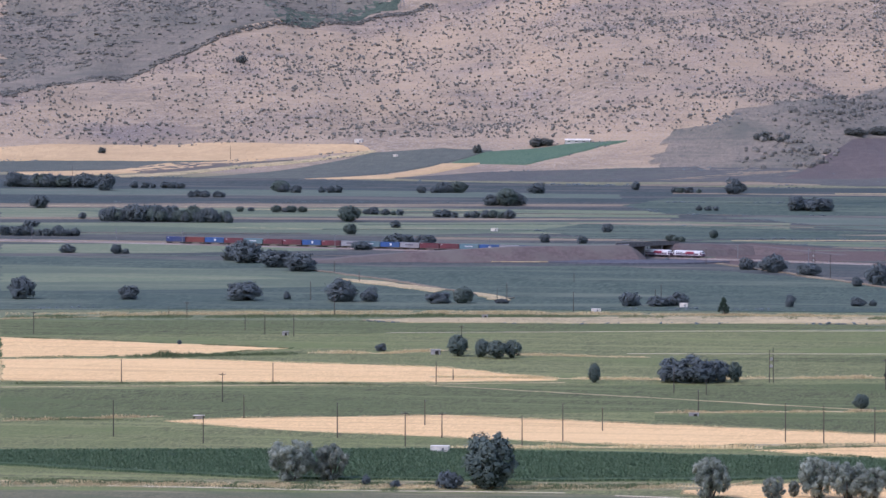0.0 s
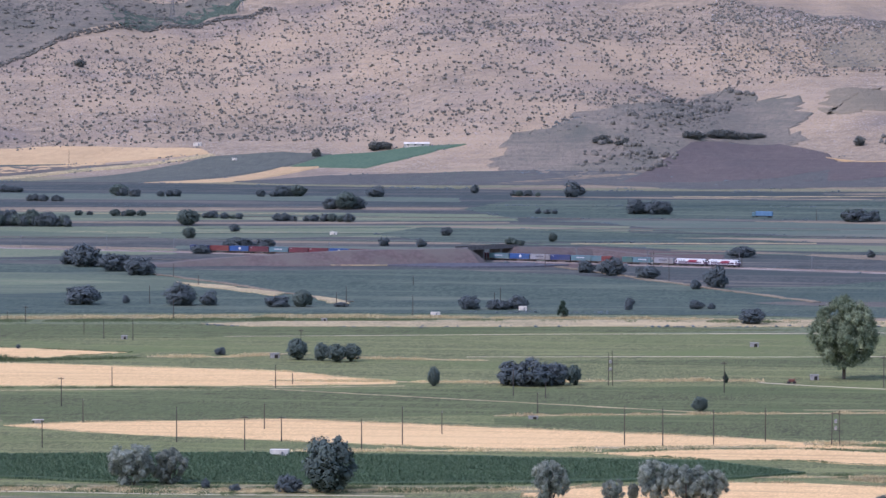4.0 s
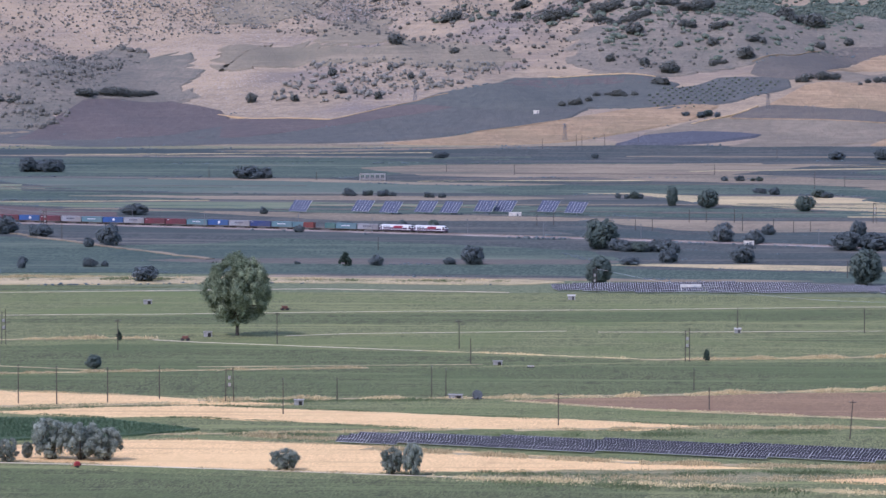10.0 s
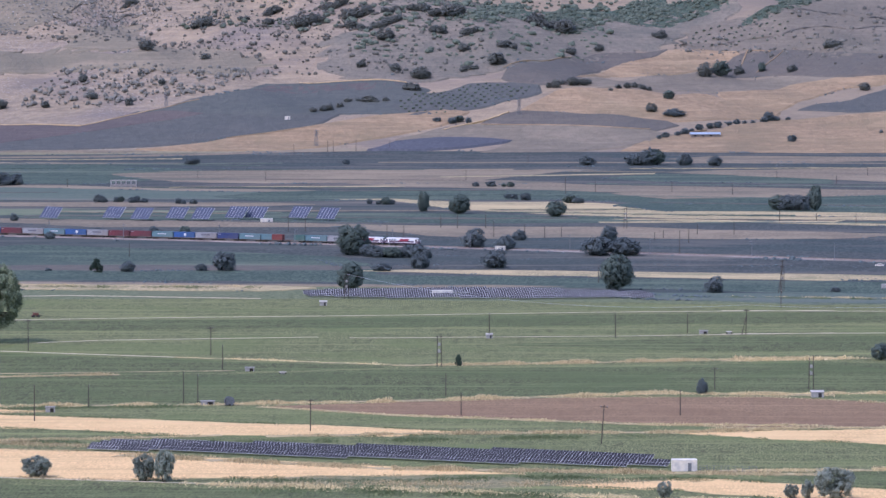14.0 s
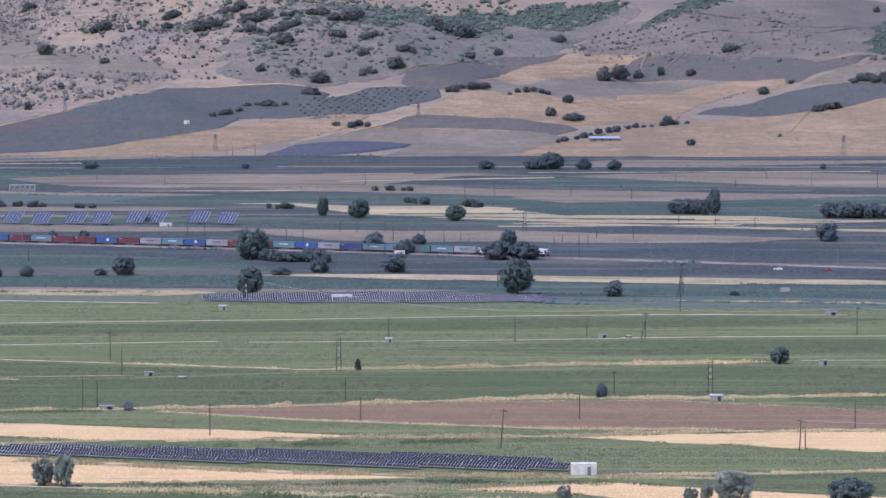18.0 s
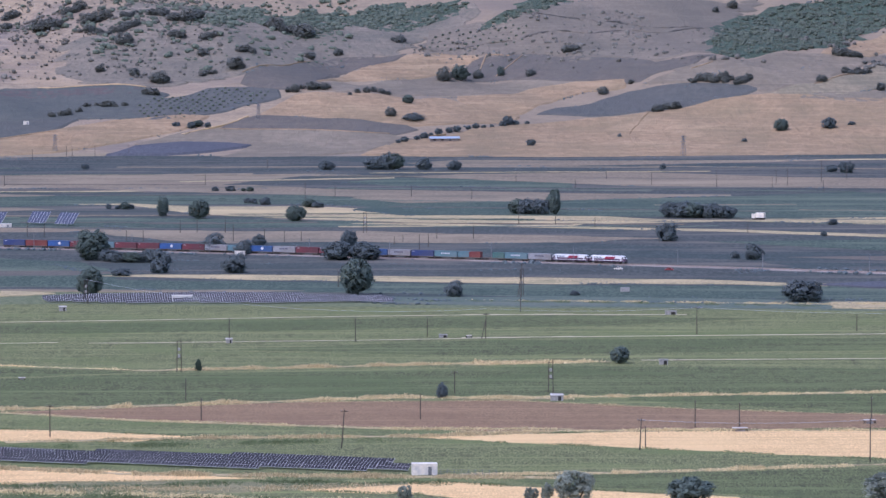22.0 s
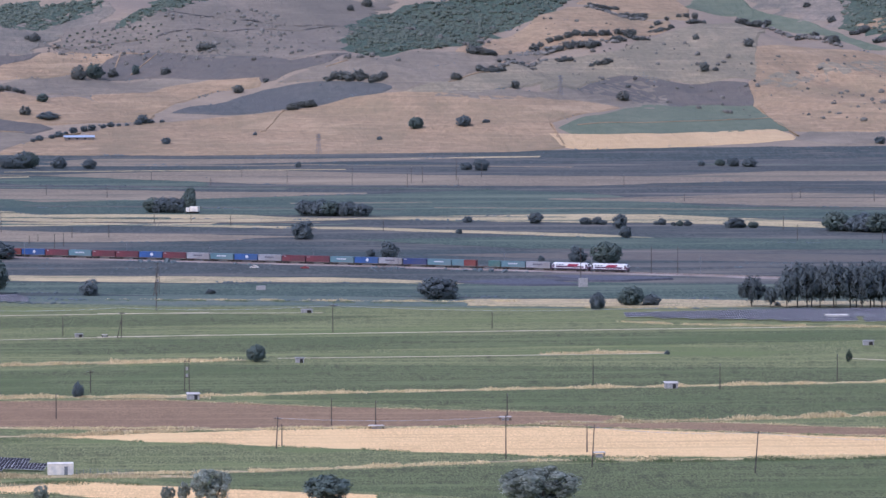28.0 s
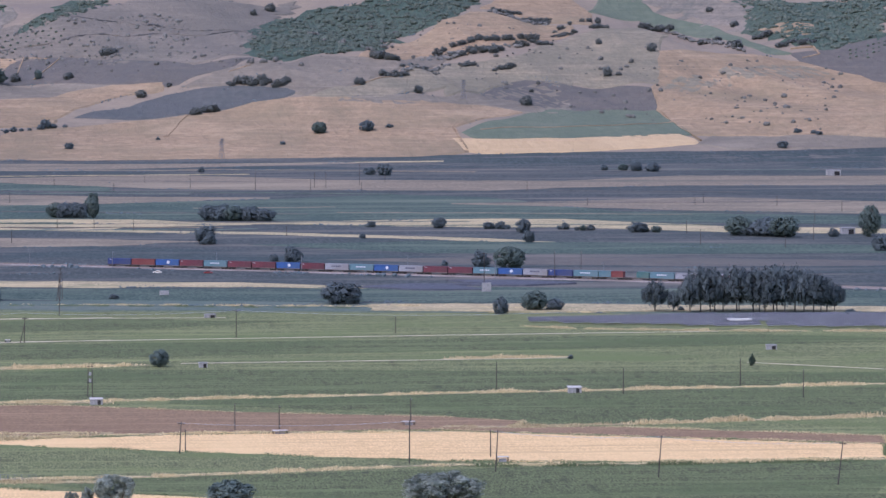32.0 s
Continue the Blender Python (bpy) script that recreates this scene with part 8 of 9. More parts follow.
tufts(GRASS, 7, 0.9, 0.5, (377, 1993), (401, 1973), (447, 1955), (506, 1942), (533, 1937))
tufts(WEED, 6, 0.8, 0.4, (440, 2047), (479, 2040), (528, 2028), (556, 2024))
# ---- trees and bushes ----
tree("olive", -296.7, 1455.4, 13.5, 12.0)
tree("olive", -286.5, 1460.5, 10.3, 10.6)
tree("broad", -235.8, 1441.5, 15.1, 16.0)
tree("round", -247.2, 1439.6, 7.9, 5.2)
tree("olive", -169.4, 1426.1, 10.5, 11.6)
tree("olive", -151.0, 1422.7, 6.7, 6.7)
tree("olive", -139.8, 1431.2, 10.6, 11.6)
tree("olive", -130.8, 1429.5, 11.6, 10.6)
tree("olive", -123.4, 1427.5, 10.3, 9.3)
tree("olive", -146.5, 1433.4, 3.6, 4.8)
tree("round", -273.4, 1448.9, 2.6, 3.0)
tree("round", -263.1, 1440.2, 3.3, 2.3)
tree("broad", -335.9, 1976.2, 8.5, 8.5)
tree("broad", -325.4, 1971.6, 5.8, 7.2)
tree("broad", -318.5, 1966.4, 8.5, 7.1)
tree("broad", -313.0, 1970.5, 7.1, 7.1)
tree("broad", -262.9, 1848.0, 4.6, 7.1)
tree("round", -234.9, 1855.6, 13.0, 8.8)
tree("round", -226.7, 1854.2, 15.9, 10.0)
tree("round", -219.4, 1858.3, 11.3, 8.4)
tree("broad", -212.2, 1859.5, 5.4, 7.5)
tree("broad", -155.3, 1746.3, 5.5, 5.1)
tree("round", -459.9, 2024.7, 1.9, 1.9)
tree("round", -371.1, 1999.5, 5.0, 3.2)
tree("round", -602.7, 2316.8, 13.4, 10.7)
tree("round", -551.7, 2321.1, 9.6, 6.7)
tree("round", -496.9, 2321.5, 16.5, 9.0)
tree("round", -450.0, 2320.6, 15.3, 11.1)
tree("round", -436.4, 2323.0, 9.0, 7.1)
tree("round", -478.3, 2333.8, 3.7, 4.3)
tree("round", -402.9, 2315.4, 11.6, 5.3)
tree("broad", -391.3, 2317.5, 9.5, 7.9)
tree("round", -373.7, 2320.5, 7.4, 2.4)
tree("round", -312.0, 2309.3, 10.4, 6.5)
tree("round", -299.2, 2311.5, 13.0, 4.7)
tree("round", -290.8, 2317.3, 10.4, 6.5)
tree("conic", -262.2, 2254.5, 5.1, 8.1)
tree("round", -238.8, 2313.3, 4.2, 4.7)
tree("round", -208.7, 2327.1, 7.8, 4.4)
tree("round", -201.7, 2328.3, 3.7, 3.1)
tree("round", -566.5, 2654.3, 18.8, 12.1)
tree("round", -578.3, 2676.0, 12.2, 8.6)
tree("round", -540.8, 2612.5, 17.9, 9.5)
tree("round", -520.8, 2576.7, 17.0, 9.4)
tree("round", -687.0, 2743.6, 9.5, 5.1)
tree("round", -657.3, 2736.0, 6.3, 5.7)
tree("round", -652.4, 2736.9, 4.4, 3.1)
tree("broad", -606.4, 3155.9, 14.4, 10.1)
tree("broad", -572.4, 2982.5, 8.1, 6.8)
tree("round", -561.8, 3075.3, 7.0, 4.9)
tree("round", -531.4, 2802.6, 12.7, 5.1)
tree("round", -511.7, 2819.1, 19.2, 8.6)
tree("round", -501.9, 2840.6, 12.9, 7.1)
tree("round", -294.1, 2632.6, 10.1, 6.5)
tree("round", -277.8, 2607.7, 14.7, 9.4)
tree("round", -256.7, 2578.9, 12.7, 6.4)
tree("round", -223.6, 2486.9, 6.1, 5.0)
tree("round", -214.3, 2498.4, 11.8, 11.2)
tree("broad", -351.6, 2969.9, 5.7, 5.3)
tree("round", -442.6, 2905.1, 6.6, 5.3)
tree("round", -419.3, 2895.4, 6.5, 5.2)
tree("round", -424.7, 3037.8, 7.5, 5.5)
tree("round", -881.4, 3635.2, 14.2, 12.5)
tree("round", -851.9, 3324.2, 13.8, 9.2)
tree("round", -416.9, 3650.0, 16.4, 11.5)
tree("round", -559.8, 3636.0, 14.8, 8.2)
tree("round", -497.1, 3709.2, 6.7, 6.7)
tree("round", -783.2, 3167.1, 5.8, 4.4)
tree("round", -787.6, 3052.0, 10.6, 4.2)
tree("hillside", -959.4, 4477.3, 10.2, 7.1)
tree("hillside", -990.8, 4073.4, 7.5, 5.6)
bush_row(-625, 4044, -611, 4044, 3, 9.1, 6.9)
tree("hillside", -666.3, 4014.4, 8.2, 7.3)
bush_row(-764, 3140, -676, 3126, 26, 9.0, 9.6)
bush_row(-971, 3700, -907, 3690, 14, 12.8, 10.2)
bush_row(-877, 3692, -832, 3689, 6, 7.4, 5.9)
bush_row(-795, 3521, -765, 3526, 5, 7.1, 5.6)
bush_row(-755, 3635, -732, 3617, 3, 11.4, 9.1)
bush_row(-720, 3619, -703, 3622, 3, 9.3, 7.4)
bush_row(-645, 3632, -614, 3637, 5, 10.3, 8.2)
bush_row(-561, 3412, -534, 3417, 4, 13.5, 10.8)
bush_row(-566, 3230, -508, 3215, 9, 7.3, 5.9)
bush_row(-619, 3265, -587, 3253, 5, 5.6, 4.5)
bush_row(-683, 3289, -661, 3284, 4, 5.6, 4.5)
bush_row(-709, 3294, -698, 3296, 2, 5.6, 4.5)
bush_row(-778, 2940, -728, 2934, 9, 7.6, 6.1)
bush_row(-345, 3366, -318, 3362, 5, 12.2, 9.7)
bush_row(-466, 3663, -442, 3656, 4, 6.2, 4.9)
bush_row(-374, 2931, -363, 2919, 3, 5.0, 4.0)
tree("plane", -115.0, 1904.0, 25.0, 30.4)
tree("round", -174.9, 2222.0, 11.5, 7.0)
tree("round", -225.9, 2802.8, 15.7, 6.3)
tree("conic", -90.9, 2336.5, 6.3, 6.8)
tree("round", -76.6, 2337.7, 6.8, 5.2)
tree("round", -42.9, 2345.0, 6.3, 3.7)
tree("round", -31.9, 2345.9, 11.0, 8.9)
tree("round", -113.9, 2347.5, 3.2, 1.8)
tree("broad", -56.4, 2619.8, 6.4, 7.0)
tree("round", -103.3, 2637.5, 11.2, 5.3)
tree("round", -126.2, 2624.6, 5.9, 4.1)
tree("round", -154.9, 2809.0, 5.0, 4.4)
tree("round", -73.3, 2640.1, 5.3, 5.9)
tree("conic", -157.5, 1877.5, 2.5, 4.2)
tree("round", -242.3, 2354.0, 4.8, 3.7)
bush_row(-197, 3271, -176, 3265, 4, 11.0, 8.8)
bush_row(-410, 3358, -395, 3359, 3, 5.7, 4.5)
bush_row(-374, 4061, -313, 4120, 11, 9.5, 6.5)
bush_row(-445, 4021, -414, 4018, 5, 7.9, 6.3)
tree("broad", 28.8, 2471.7, 17.1, 14.9)
tree("round", 90.3, 2529.7, 13.0, 10.2)
tree("round", 105.2, 2514.3, 11.3, 7.6)
tree("round", 116.1, 2601.9, 7.6, 5.8)
tree("round", 94.2, 2364.3, 12.7, 9.0)
tree("round", 162.0, 2590.4, 8.7, 8.1)
tree("round", 148.6, 2464.6, 17.1, 9.4)
tree("round", 161.3, 2464.3, 16.6, 8.8)
tree("broad", 140.8, 2199.1, 15.3, 15.8)
tree("round", 182.1, 2183.1, 8.8, 7.3)
tree("broad", 24.9, 2201.3, 12.3, 12.3)
tree("round", 59.3, 2365.0, 10.1, 6.9)
tree("round", 41.2, 2343.5, 10.5, 3.7)
tree("broad", 94.7, 2880.3, 12.9, 10.9)
tree("broad", 74.5, 2907.1, 7.1, 11.7)
tree("broad", 147.8, 2846.9, 11.5, 8.9)
tree("conic", 58.2, 1787.2, 2.8, 4.2)
tree("round", 135.1, 1667.6, 3.9, 5.2)
tree("olive", -71.5, 1401.4, 8.5, 6.0)
tree("olive", -41.3, 1390.0, 6.6, 7.5)
tree("olive", -35.6, 1386.9, 5.6, 9.0)
tree("olive", 98.8, 1341.5, 4.2, 4.5)
tree("olive", 143.7, 1335.4, 10.9, 8.7)
tree("broad", 304.9, 2963.8, 10.0, 9.3)
tree("round", -189.5, 3262.9, 19.0, 8.0)
bush_row(35, 2457, 65, 2442, 8, 7.6, 6.0)
bush_row(278, 2923, 296, 2909, 5, 10.7, 8.5)
bush_row(-119, 3029, -86, 3021, 7, 5.9, 4.7)
bush_row(-71, 3006, -57, 3006, 3, 5.0, 4.0)
bush_row(239, 3572, 259, 3571, 4, 13.0, 10.4)
bush_row(246, 3976, 288, 4033, 6, 6.1, 4.9)
bush_row(200, 3990, 237, 4011, 7, 7.8, 6.2)
bush_row(271, 3800, 384, 3899, 16, 5.3, 4.3)
bush_row(108, 3893, 139, 3884, 4, 5.4, 4.3)
bush_row(40, 3983, 75, 3980, 5, 5.5, 4.4)
bush_row(13, 3931, 39, 3961, 4, 6.6, 5.3)
bush_row(43, 2997, 60, 2997, 4, 5.0, 4.0)
bush_row(114, 3240, 144, 3223, 4, 4.5, 3.6)
tree("round", 276.4, 3570.7, 12.0, 8.8)
tree("round", 207.4, 3573.5, 12.0, 6.8)
tree("round", 297.2, 3561.1, 10.4, 7.2)
tree("round", -72.6, 3602.4, 11.3, 5.2)
tree("round", 37.5, 3598.1, 5.6, 4.0)
tree("hillside", -120.7, 4190.5, 14.1, 8.5)
tree("hillside", -160.6, 4053.2, 9.0, 5.4)
tree("hillside", -197.9, 4049.4, 8.1, 5.4)
tree("hillside", -233.9, 4065.4, 9.1, 7.7)
tree("hillside", -130.1, 4016.2, 7.2, 6.7)
tree("hillside", -123.7, 4106.0, 5.5, 4.6)
tree("hillside", -105.6, 4073.4, 6.4, 5.5)
tree("hillside", -170.6, 4110.2, 8.3, 7.3)
tree("hillside", 336.9, 4134.7, 13.9, 12.1)
tree("broad", 351.1, 4150.1, 14.9, 13.0)
tree("hillside", 367.2, 4164.2, 9.3, 8.4)
tree("broad", 385.1, 4155.7, 6.5, 8.4)
tree("hillside", 405.9, 4130.1, 6.5, 6.5)
tree("broad", 293.1, 3949.1, 8.9, 7.1)
tree("hillside", 275.7, 3902.3, 9.6, 7.4)
tree("round", 293.0, 3887.6, 17.4, 6.1)
tree("round", 365.5, 3886.2, 8.7, 7.4)
tree("round", 372.6, 3776.5, 7.2, 5.5)
tree("hillside", 91.8, 4022.2, 10.8, 6.3)
tree("hillside", 365.2, 4167.5, 4.7, 3.7)
tree("hillside", -72.8, 4176.1, 9.3, 5.6)
bush_row(2, 4298, 26, 4298, 4, 13.1, 10.0)
bush_row(-89, 4371, -72, 4371, 3, 11.0, 8.4)
bush_row(-151, 4516, -139, 4516, 3, 8.8, 6.6)
tree("broad", 211.0, 1809.2, 7.3, 6.1)
tree("round", 330.0, 2621.4, 11.2, 9.7)
tree("round", 328.3, 2138.2, 17.9, 9.2)
tree("round", 350.9, 2449.0, 10.0, 8.3)
tree("round", 343.1, 2459.4, 5.0, 3.9)
tree("olive", 136.5, 1338.9, 3.6, 5.1)
tree("olive", 132.3, 1339.3, 3.9, 3.9)
tree("broad", 174.0, 1329.7, 12.6, 7.2)
tree("olive", 228.6, 1316.0, 21.3, 9.9)
tree("broad", 300.9, 2911.6, 7.2, 11.8)
tree("round", 419.5, 2663.6, 3.6, 3.0)
tree("round", 434.5, 2393.7, 9.2, 8.2)
tree("round", 442.8, 2781.2, 5.7, 3.8)
tree("round", 478.2, 2765.4, 8.2, 6.3)
bush_row(364, 2872, 397, 2862, 7, 10.5, 8.4)
bush_row(163, 3008, 173, 3007, 3, 5.9, 4.7)
bush_row(128, 3070, 141, 3047, 3, 6.0, 4.8)
tree("round", 383.8, 2066.6, 7.1, 7.1)
tree("broad", 401.0, 2081.9, 11.9, 8.5)
tree("round", 409.2, 2080.8, 8.1, 5.2)
tree("broad", 445.5, 2377.2, 15.1, 10.8)
tree("round", 499.5, 2609.5, 6.5, 6.5)
tree("round", 514.9, 2706.1, 8.6, 8.0)
tree("round", 578.0, 2703.4, 11.7, 5.6)
tree("round", 234.9, 2186.5, 4.4, 2.5)
tree("round", 418.7, 2404.4, 3.3, 3.3)
bush_row(501, 2751, 514, 2743, 4, 5.5, 4.4)
bush_row(539, 2739, 558, 2724, 5, 4.7, 3.7)
tree("round", 522.7, 2025.4, 6.1, 3.3)
tree("broad", 690.7, 2635.0, 12.2, 17.0)
tree("round", 671.3, 2638.3, 6.7, 4.9)
tree("round", 661.4, 2500.2, 11.6, 8.1)
tree("round", 460.6, 2068.0, 2.8, 2.4)
tree("round", 364.0, 1820.3, 2.1, 1.7)
tree("conic", 422.3, 1777.7, 2.5, 4.5)
bush_row(623, 2659, 647, 2642, 6, 12.2, 9.8)
bush_row(728, 3541, 771, 3517, 4, 8.1, 6.5)
bush_row(555, 3503, 569, 3492, 2, 9.9, 7.9)
bush_row(575, 2715, 589, 2701, 4, 4.7, 3.7)
bush_row(522, 3960, 562, 3939, 7, 8.9, 7.1)
bush_row(641, 3957, 690, 4036, 6, 5.6, 4.5)
bush_row(712, 4111, 802, 4132, 12, 7.0, 5.6)
bush_row(818, 4193, 882, 4263, 6, 5.9, 4.7)
bush_row(787, 4283, 836, 4258, 7, 4.8, 3.9)
bush_row(960, 4213, 974, 4146, 4, 6.0, 4.8)
bush_row(478, 3912, 505, 3920, 3, 6.6, 5.3)
tree("broad", 564.7, 3796.5, 11.1, 9.4)
tree("round", 600.2, 3788.3, 12.0, 8.6)
tree("hillside", 746.6, 3911.4, 10.7, 8.4)
tree("hillside", 829.6, 3999.0, 8.2, 8.2)
tree("hillside", 838.6, 3997.5, 5.5, 3.6)
tree("hillside", 881.2, 4072.1, 9.3, 7.4)
tree("hillside", 660.5, 3913.9, 8.0, 6.2)
tree("hillside", 616.8, 3935.1, 9.8, 6.2)
tree("round", 899.1, 3688.6, 8.5, 5.5)
tree("hillside", 452.2, 3999.6, 9.0, 6.3)
tree("hillside", 408.9, 4133.7, 6.5, 5.6)
bush_row(438, 4166, 451, 4166, 3, 9.4, 7.1)
bush_row(640, 4018, 663, 4018, 6, 8.0, 6.1)
tree("round", 923.6, 3743.8, 5.2, 4.3)
tree("round", 934.8, 3735.5, 5.2, 3.4)
tree("round", 445.0, 3557.4, 4.8, 4.4)
tree("broad", 317.2, 3067.0, 6.9, 8.3)
tree("round", 531.9, 3763.3, 4.2, 3.4)
tree("round", 445.1, 3823.5, 3.4, 3.4)
bush_row(-48, 4382, -39, 4382, 3, 6.1, 4.7)
bush_row(-27, 4414, -12, 4414, 3, 11.1, 8.5)
tree("hillside", -21.4, 4339.0, 10.7, 5.8)
bush_row(26, 4358, 43, 4358, 4, 9.8, 7.4)
tree("hillside", 47.8, 4254.3, 11.4, 6.6)
bush_row(55, 4244, 69, 4244, 4, 7.1, 5.4)
bush_row(45, 4299, 66, 4299, 3, 13.2, 10.1)
bush_row(74, 4288, 90, 4288, 3, 10.8, 8.2)
bush_row(73, 4248, 89, 4248, 5, 8.2, 6.3)
tree("hillside", 75.4, 4206.3, 16.9, 10.3)
bush_row(98, 4292, 114, 4292, 4, 8.4, 6.4)
tree("hillside", 55.4, 4118.3, 9.2, 6.4)
tree("hillside", 82.7, 4104.9, 10.1, 7.3)
tree("hillside", 102.8, 4084.0, 18.2, 10.0)
tree("hillside", 96.7, 4018.9, 10.8, 6.3)
tree("hillside", 60.2, 3980.8, 9.8, 6.2)
tree("hillside", 119.4, 4269.1, 14.3, 7.6)
bush_row(114, 4213, 126, 4213, 3, 8.2, 6.3)
bush_row(124, 4265, 143, 4265, 3, 13.1, 10.0)
bush_row(138, 4200, 153, 4200, 4, 8.2, 6.3)
tree("hillside", 139.5, 4159.8, 11.1, 7.4)
tree("hillside", 165.0, 4099.3, 16.5, 10.1)
bush_row(136, 4100, 148, 4100, 4, 6.9, 5.2)
bush_row(170, 4150, 182, 4150, 4, 7.0, 5.3)
bush_row(201, 4293, 221, 4293, 3, 13.1, 10.0)
tree("hillside", 229.7, 4282.3, 19.1, 12.4)
tree("hillside", 229.4, 4188.0, 10.3, 6.5)
tree("hillside", 254.8, 4221.0, 8.5, 6.6)
bush_row(303, 4281, 314, 4281, 3, 8.4, 6.4)
tree("hillside", 485.9, 3911.0, 9.6, 6.1)
tree("hillside", 499.9, 3916.3, 10.5, 6.1)
bush_row(516, 3962, 523, 3962, 3, 5.5, 4.2)
tree("hillside", 533.7, 3952.7, 8.8, 5.3)
tree("hillside", 542.5, 3951.6, 10.6, 7.9)
bush_row(549, 3941, 560, 3941, 4, 6.6, 5.0)
bush_row(639, 3965, 662, 3965, 8, 6.6, 5.0)
tree("hillside", 708.2, 4103.0, 9.2, 6.4)
bush_row(717, 4086, 740, 4086, 7, 6.9, 5.2)
bush_row(741, 4078, 760, 4078, 6, 6.9, 5.2)
bush_row(773, 4104, 785, 4104, 4, 5.8, 4.4)
bush_row(742, 4030, 761, 4030, 6, 6.8, 5.1)
tree("round", 617.9, 3792.4, 5.9, 3.4)
tree("hillside", 601.4, 4327.4, 9.7, 7.7)
tree("hillside", 583.1, 4301.1, 6.7, 5.8)
tree("hillside", 475.4, 4009.2, 5.4, 3.6)
tree("hillside", 952.6, 4202.3, 7.5, 4.7)
tree("hillside", 964.6, 4190.4, 8.4, 5.6)
tree("hillside", 970.7, 4142.9, 11.1, 7.4)
tree("hillside", 996.6, 4264.6, 8.6, 5.7)
tree("hillside", 761.8, 3971.7, 4.4, 3.5)
tree("hillside", 844.0, 4103.2, 5.5, 5.5)
bush_row(717, 4052, 730, 4052, 5, 5.6, 4.3)
bush_row(791, 4116, 807, 4116, 6, 5.8, 4.4)
bush_row(817, 4170, 840, 4170, 11, 4.6, 3.5)
bush_row(852, 4182, 868, 4182, 8, 4.6, 3.5)
bush_row(923, 4311, 951, 4311, 9, 7.2, 5.5)
bush_row(793, 4293, 814, 4293, 9, 4.8, 3.6)
bush_row(820, 4266, 836, 4266, 8, 4.8, 3.6)
bush_row(1005, 4146, 1021, 4146, 6, 5.8, 4.4)
bush_row(996, 4190, 1012, 4190, 5, 7.0, 5.3)
bush_row(1022, 4135, 1037, 4135, 6, 5.8, 4.4)
tree("round", 925.9, 3744.4, 4.2, 3.3)
tree("round", 937.8, 3730.1, 5.8, 3.3)
tree("hillside", 990.5, 4336.5, 7.7, 4.8)
field("dry", (339, 2129), (411, 2120), (480, 2098), (542, 2080), (571, 2068), (563, 2040), (534, 2052), (472, 2063), (401, 2071), (333, 2093))
tree("pine", 449.2, 2066.5, 11.4, 13.4)
tree("pine", 456.1, 2061.7, 5.7, 9.2)
tree("pine", 462.1, 2057.2, 10.3, 15.2)
tree("pine", 467.2, 2059.9, 13.9, 19.3)
tree("pine", 470.4, 2055.8, 10.3, 17.4)
tree("pine", 473.8, 2062.3, 11.9, 18.4)
tree("pine", 476.5, 2058.3, 11.3, 16.5)
tree("pine", 481.3, 2053.9, 14.4, 19.7)
tree("pine", 484.7, 2064.1, 10.3, 18.4)
tree("pine", 488.1, 2052.8, 13.3, 18.8)
tree("pine", 491.4, 2055.8, 11.3, 17.9)
tree("pine", 492.1, 2048.6, 12.3, 16.5)
tree("pine", 496.4, 2051.4, 14.4, 20.1)
tree("pine", 499.5, 2058.0, 11.3, 18.4)
tree("pine", 501.1, 2050.6, 12.8, 17.4)
tree("pine", 506.1, 2053.3, 12.8, 19.2)
tree("pine", 509.0, 2049.3, 11.3, 16.5)
tree("pine", 512.9, 2048.6, 12.3, 17.4)
tree("pine", 516.8, 2051.5, 10.3, 15.1)
tree("pine", 519.3, 2051.1, 11.3, 14.2)
tree("pine", 523.2, 2054.0, 9.2, 12.4)
# ---- poles ----
wooden_pole(-384.2, 1594.3, 11.9)
wooden_pole(-350.1, 1574.9, 9.0)
wooden_pole(-357.3, 1670.7, 8.2)
wooden_pole(-311.5, 1600.5, 11.5)
wooden_pole(-284.4, 1573.8, 11.1, 1)
wooden_pole(-278.2, 1606.3, 8.4, 1)
wooden_pole(-292.3, 1654.4, 8.5)
wooden_pole(-247.6, 1578.1, 10.2)
wooden_pole(-238.2, 1602.6, 12.2)
wooden_pole(-231.0, 1642.6, 7.8)
wooden_pole(-209.6, 1727.2, 7.4)
wooden_pole(-167.4, 1610.6, 12.7)
wooden_pole(-154.7, 1606.6, 12.3)
wooden_pole(-139.2, 1615.5, 11.3)
wooden_pole(-434.4, 1815.5, 9.0)
wooden_pole(-379.3, 1737.5, 10.4, 1)
wooden_pole(-379.9, 1827.7, 7.5)
wooden_pole(-319.1, 1829.9, 8.5)
wooden_pole(-316.2, 1850.0, 4.2)
wooden_pole(-227.9, 1805.1, 9.4)
transformer_pair(-198.5, 1859.1, 13.0)
wooden_pole(-495.0, 2193.9, 7.3, 1)
wooden_pole(-507.4, 2212.1, 3.8)
wooden_pole(-437.6, 2088.7, 8.6)
wooden_pole(-423.4, 2080.3, 9.5)
wooden_pole(-451.9, 2115.8, 5.8)
wooden_pole(-535.5, 2079.1, 9.6, 1)
wooden_pole(-432.7, 2216.8, 9.6)
wooden_pole(-331.6, 2263.3, 9.2)
wooden_pole(-352.8, 2085.3, 5.2, 1)
wooden_pole(-372.7, 2329.5, 9.5)
wooden_pole(-376.5, 2324.5, 6.8)
wooden_pole(-466.4, 2331.3, 9.0)
wooden_pole(-499.3, 2558.5, 7.6)
wooden_pole(-302.2, 2324.1, 7.3)
wooden_pole(-299.0, 2320.2, 9.9)
wooden_pole(-215.2, 1796.7, 6.1)
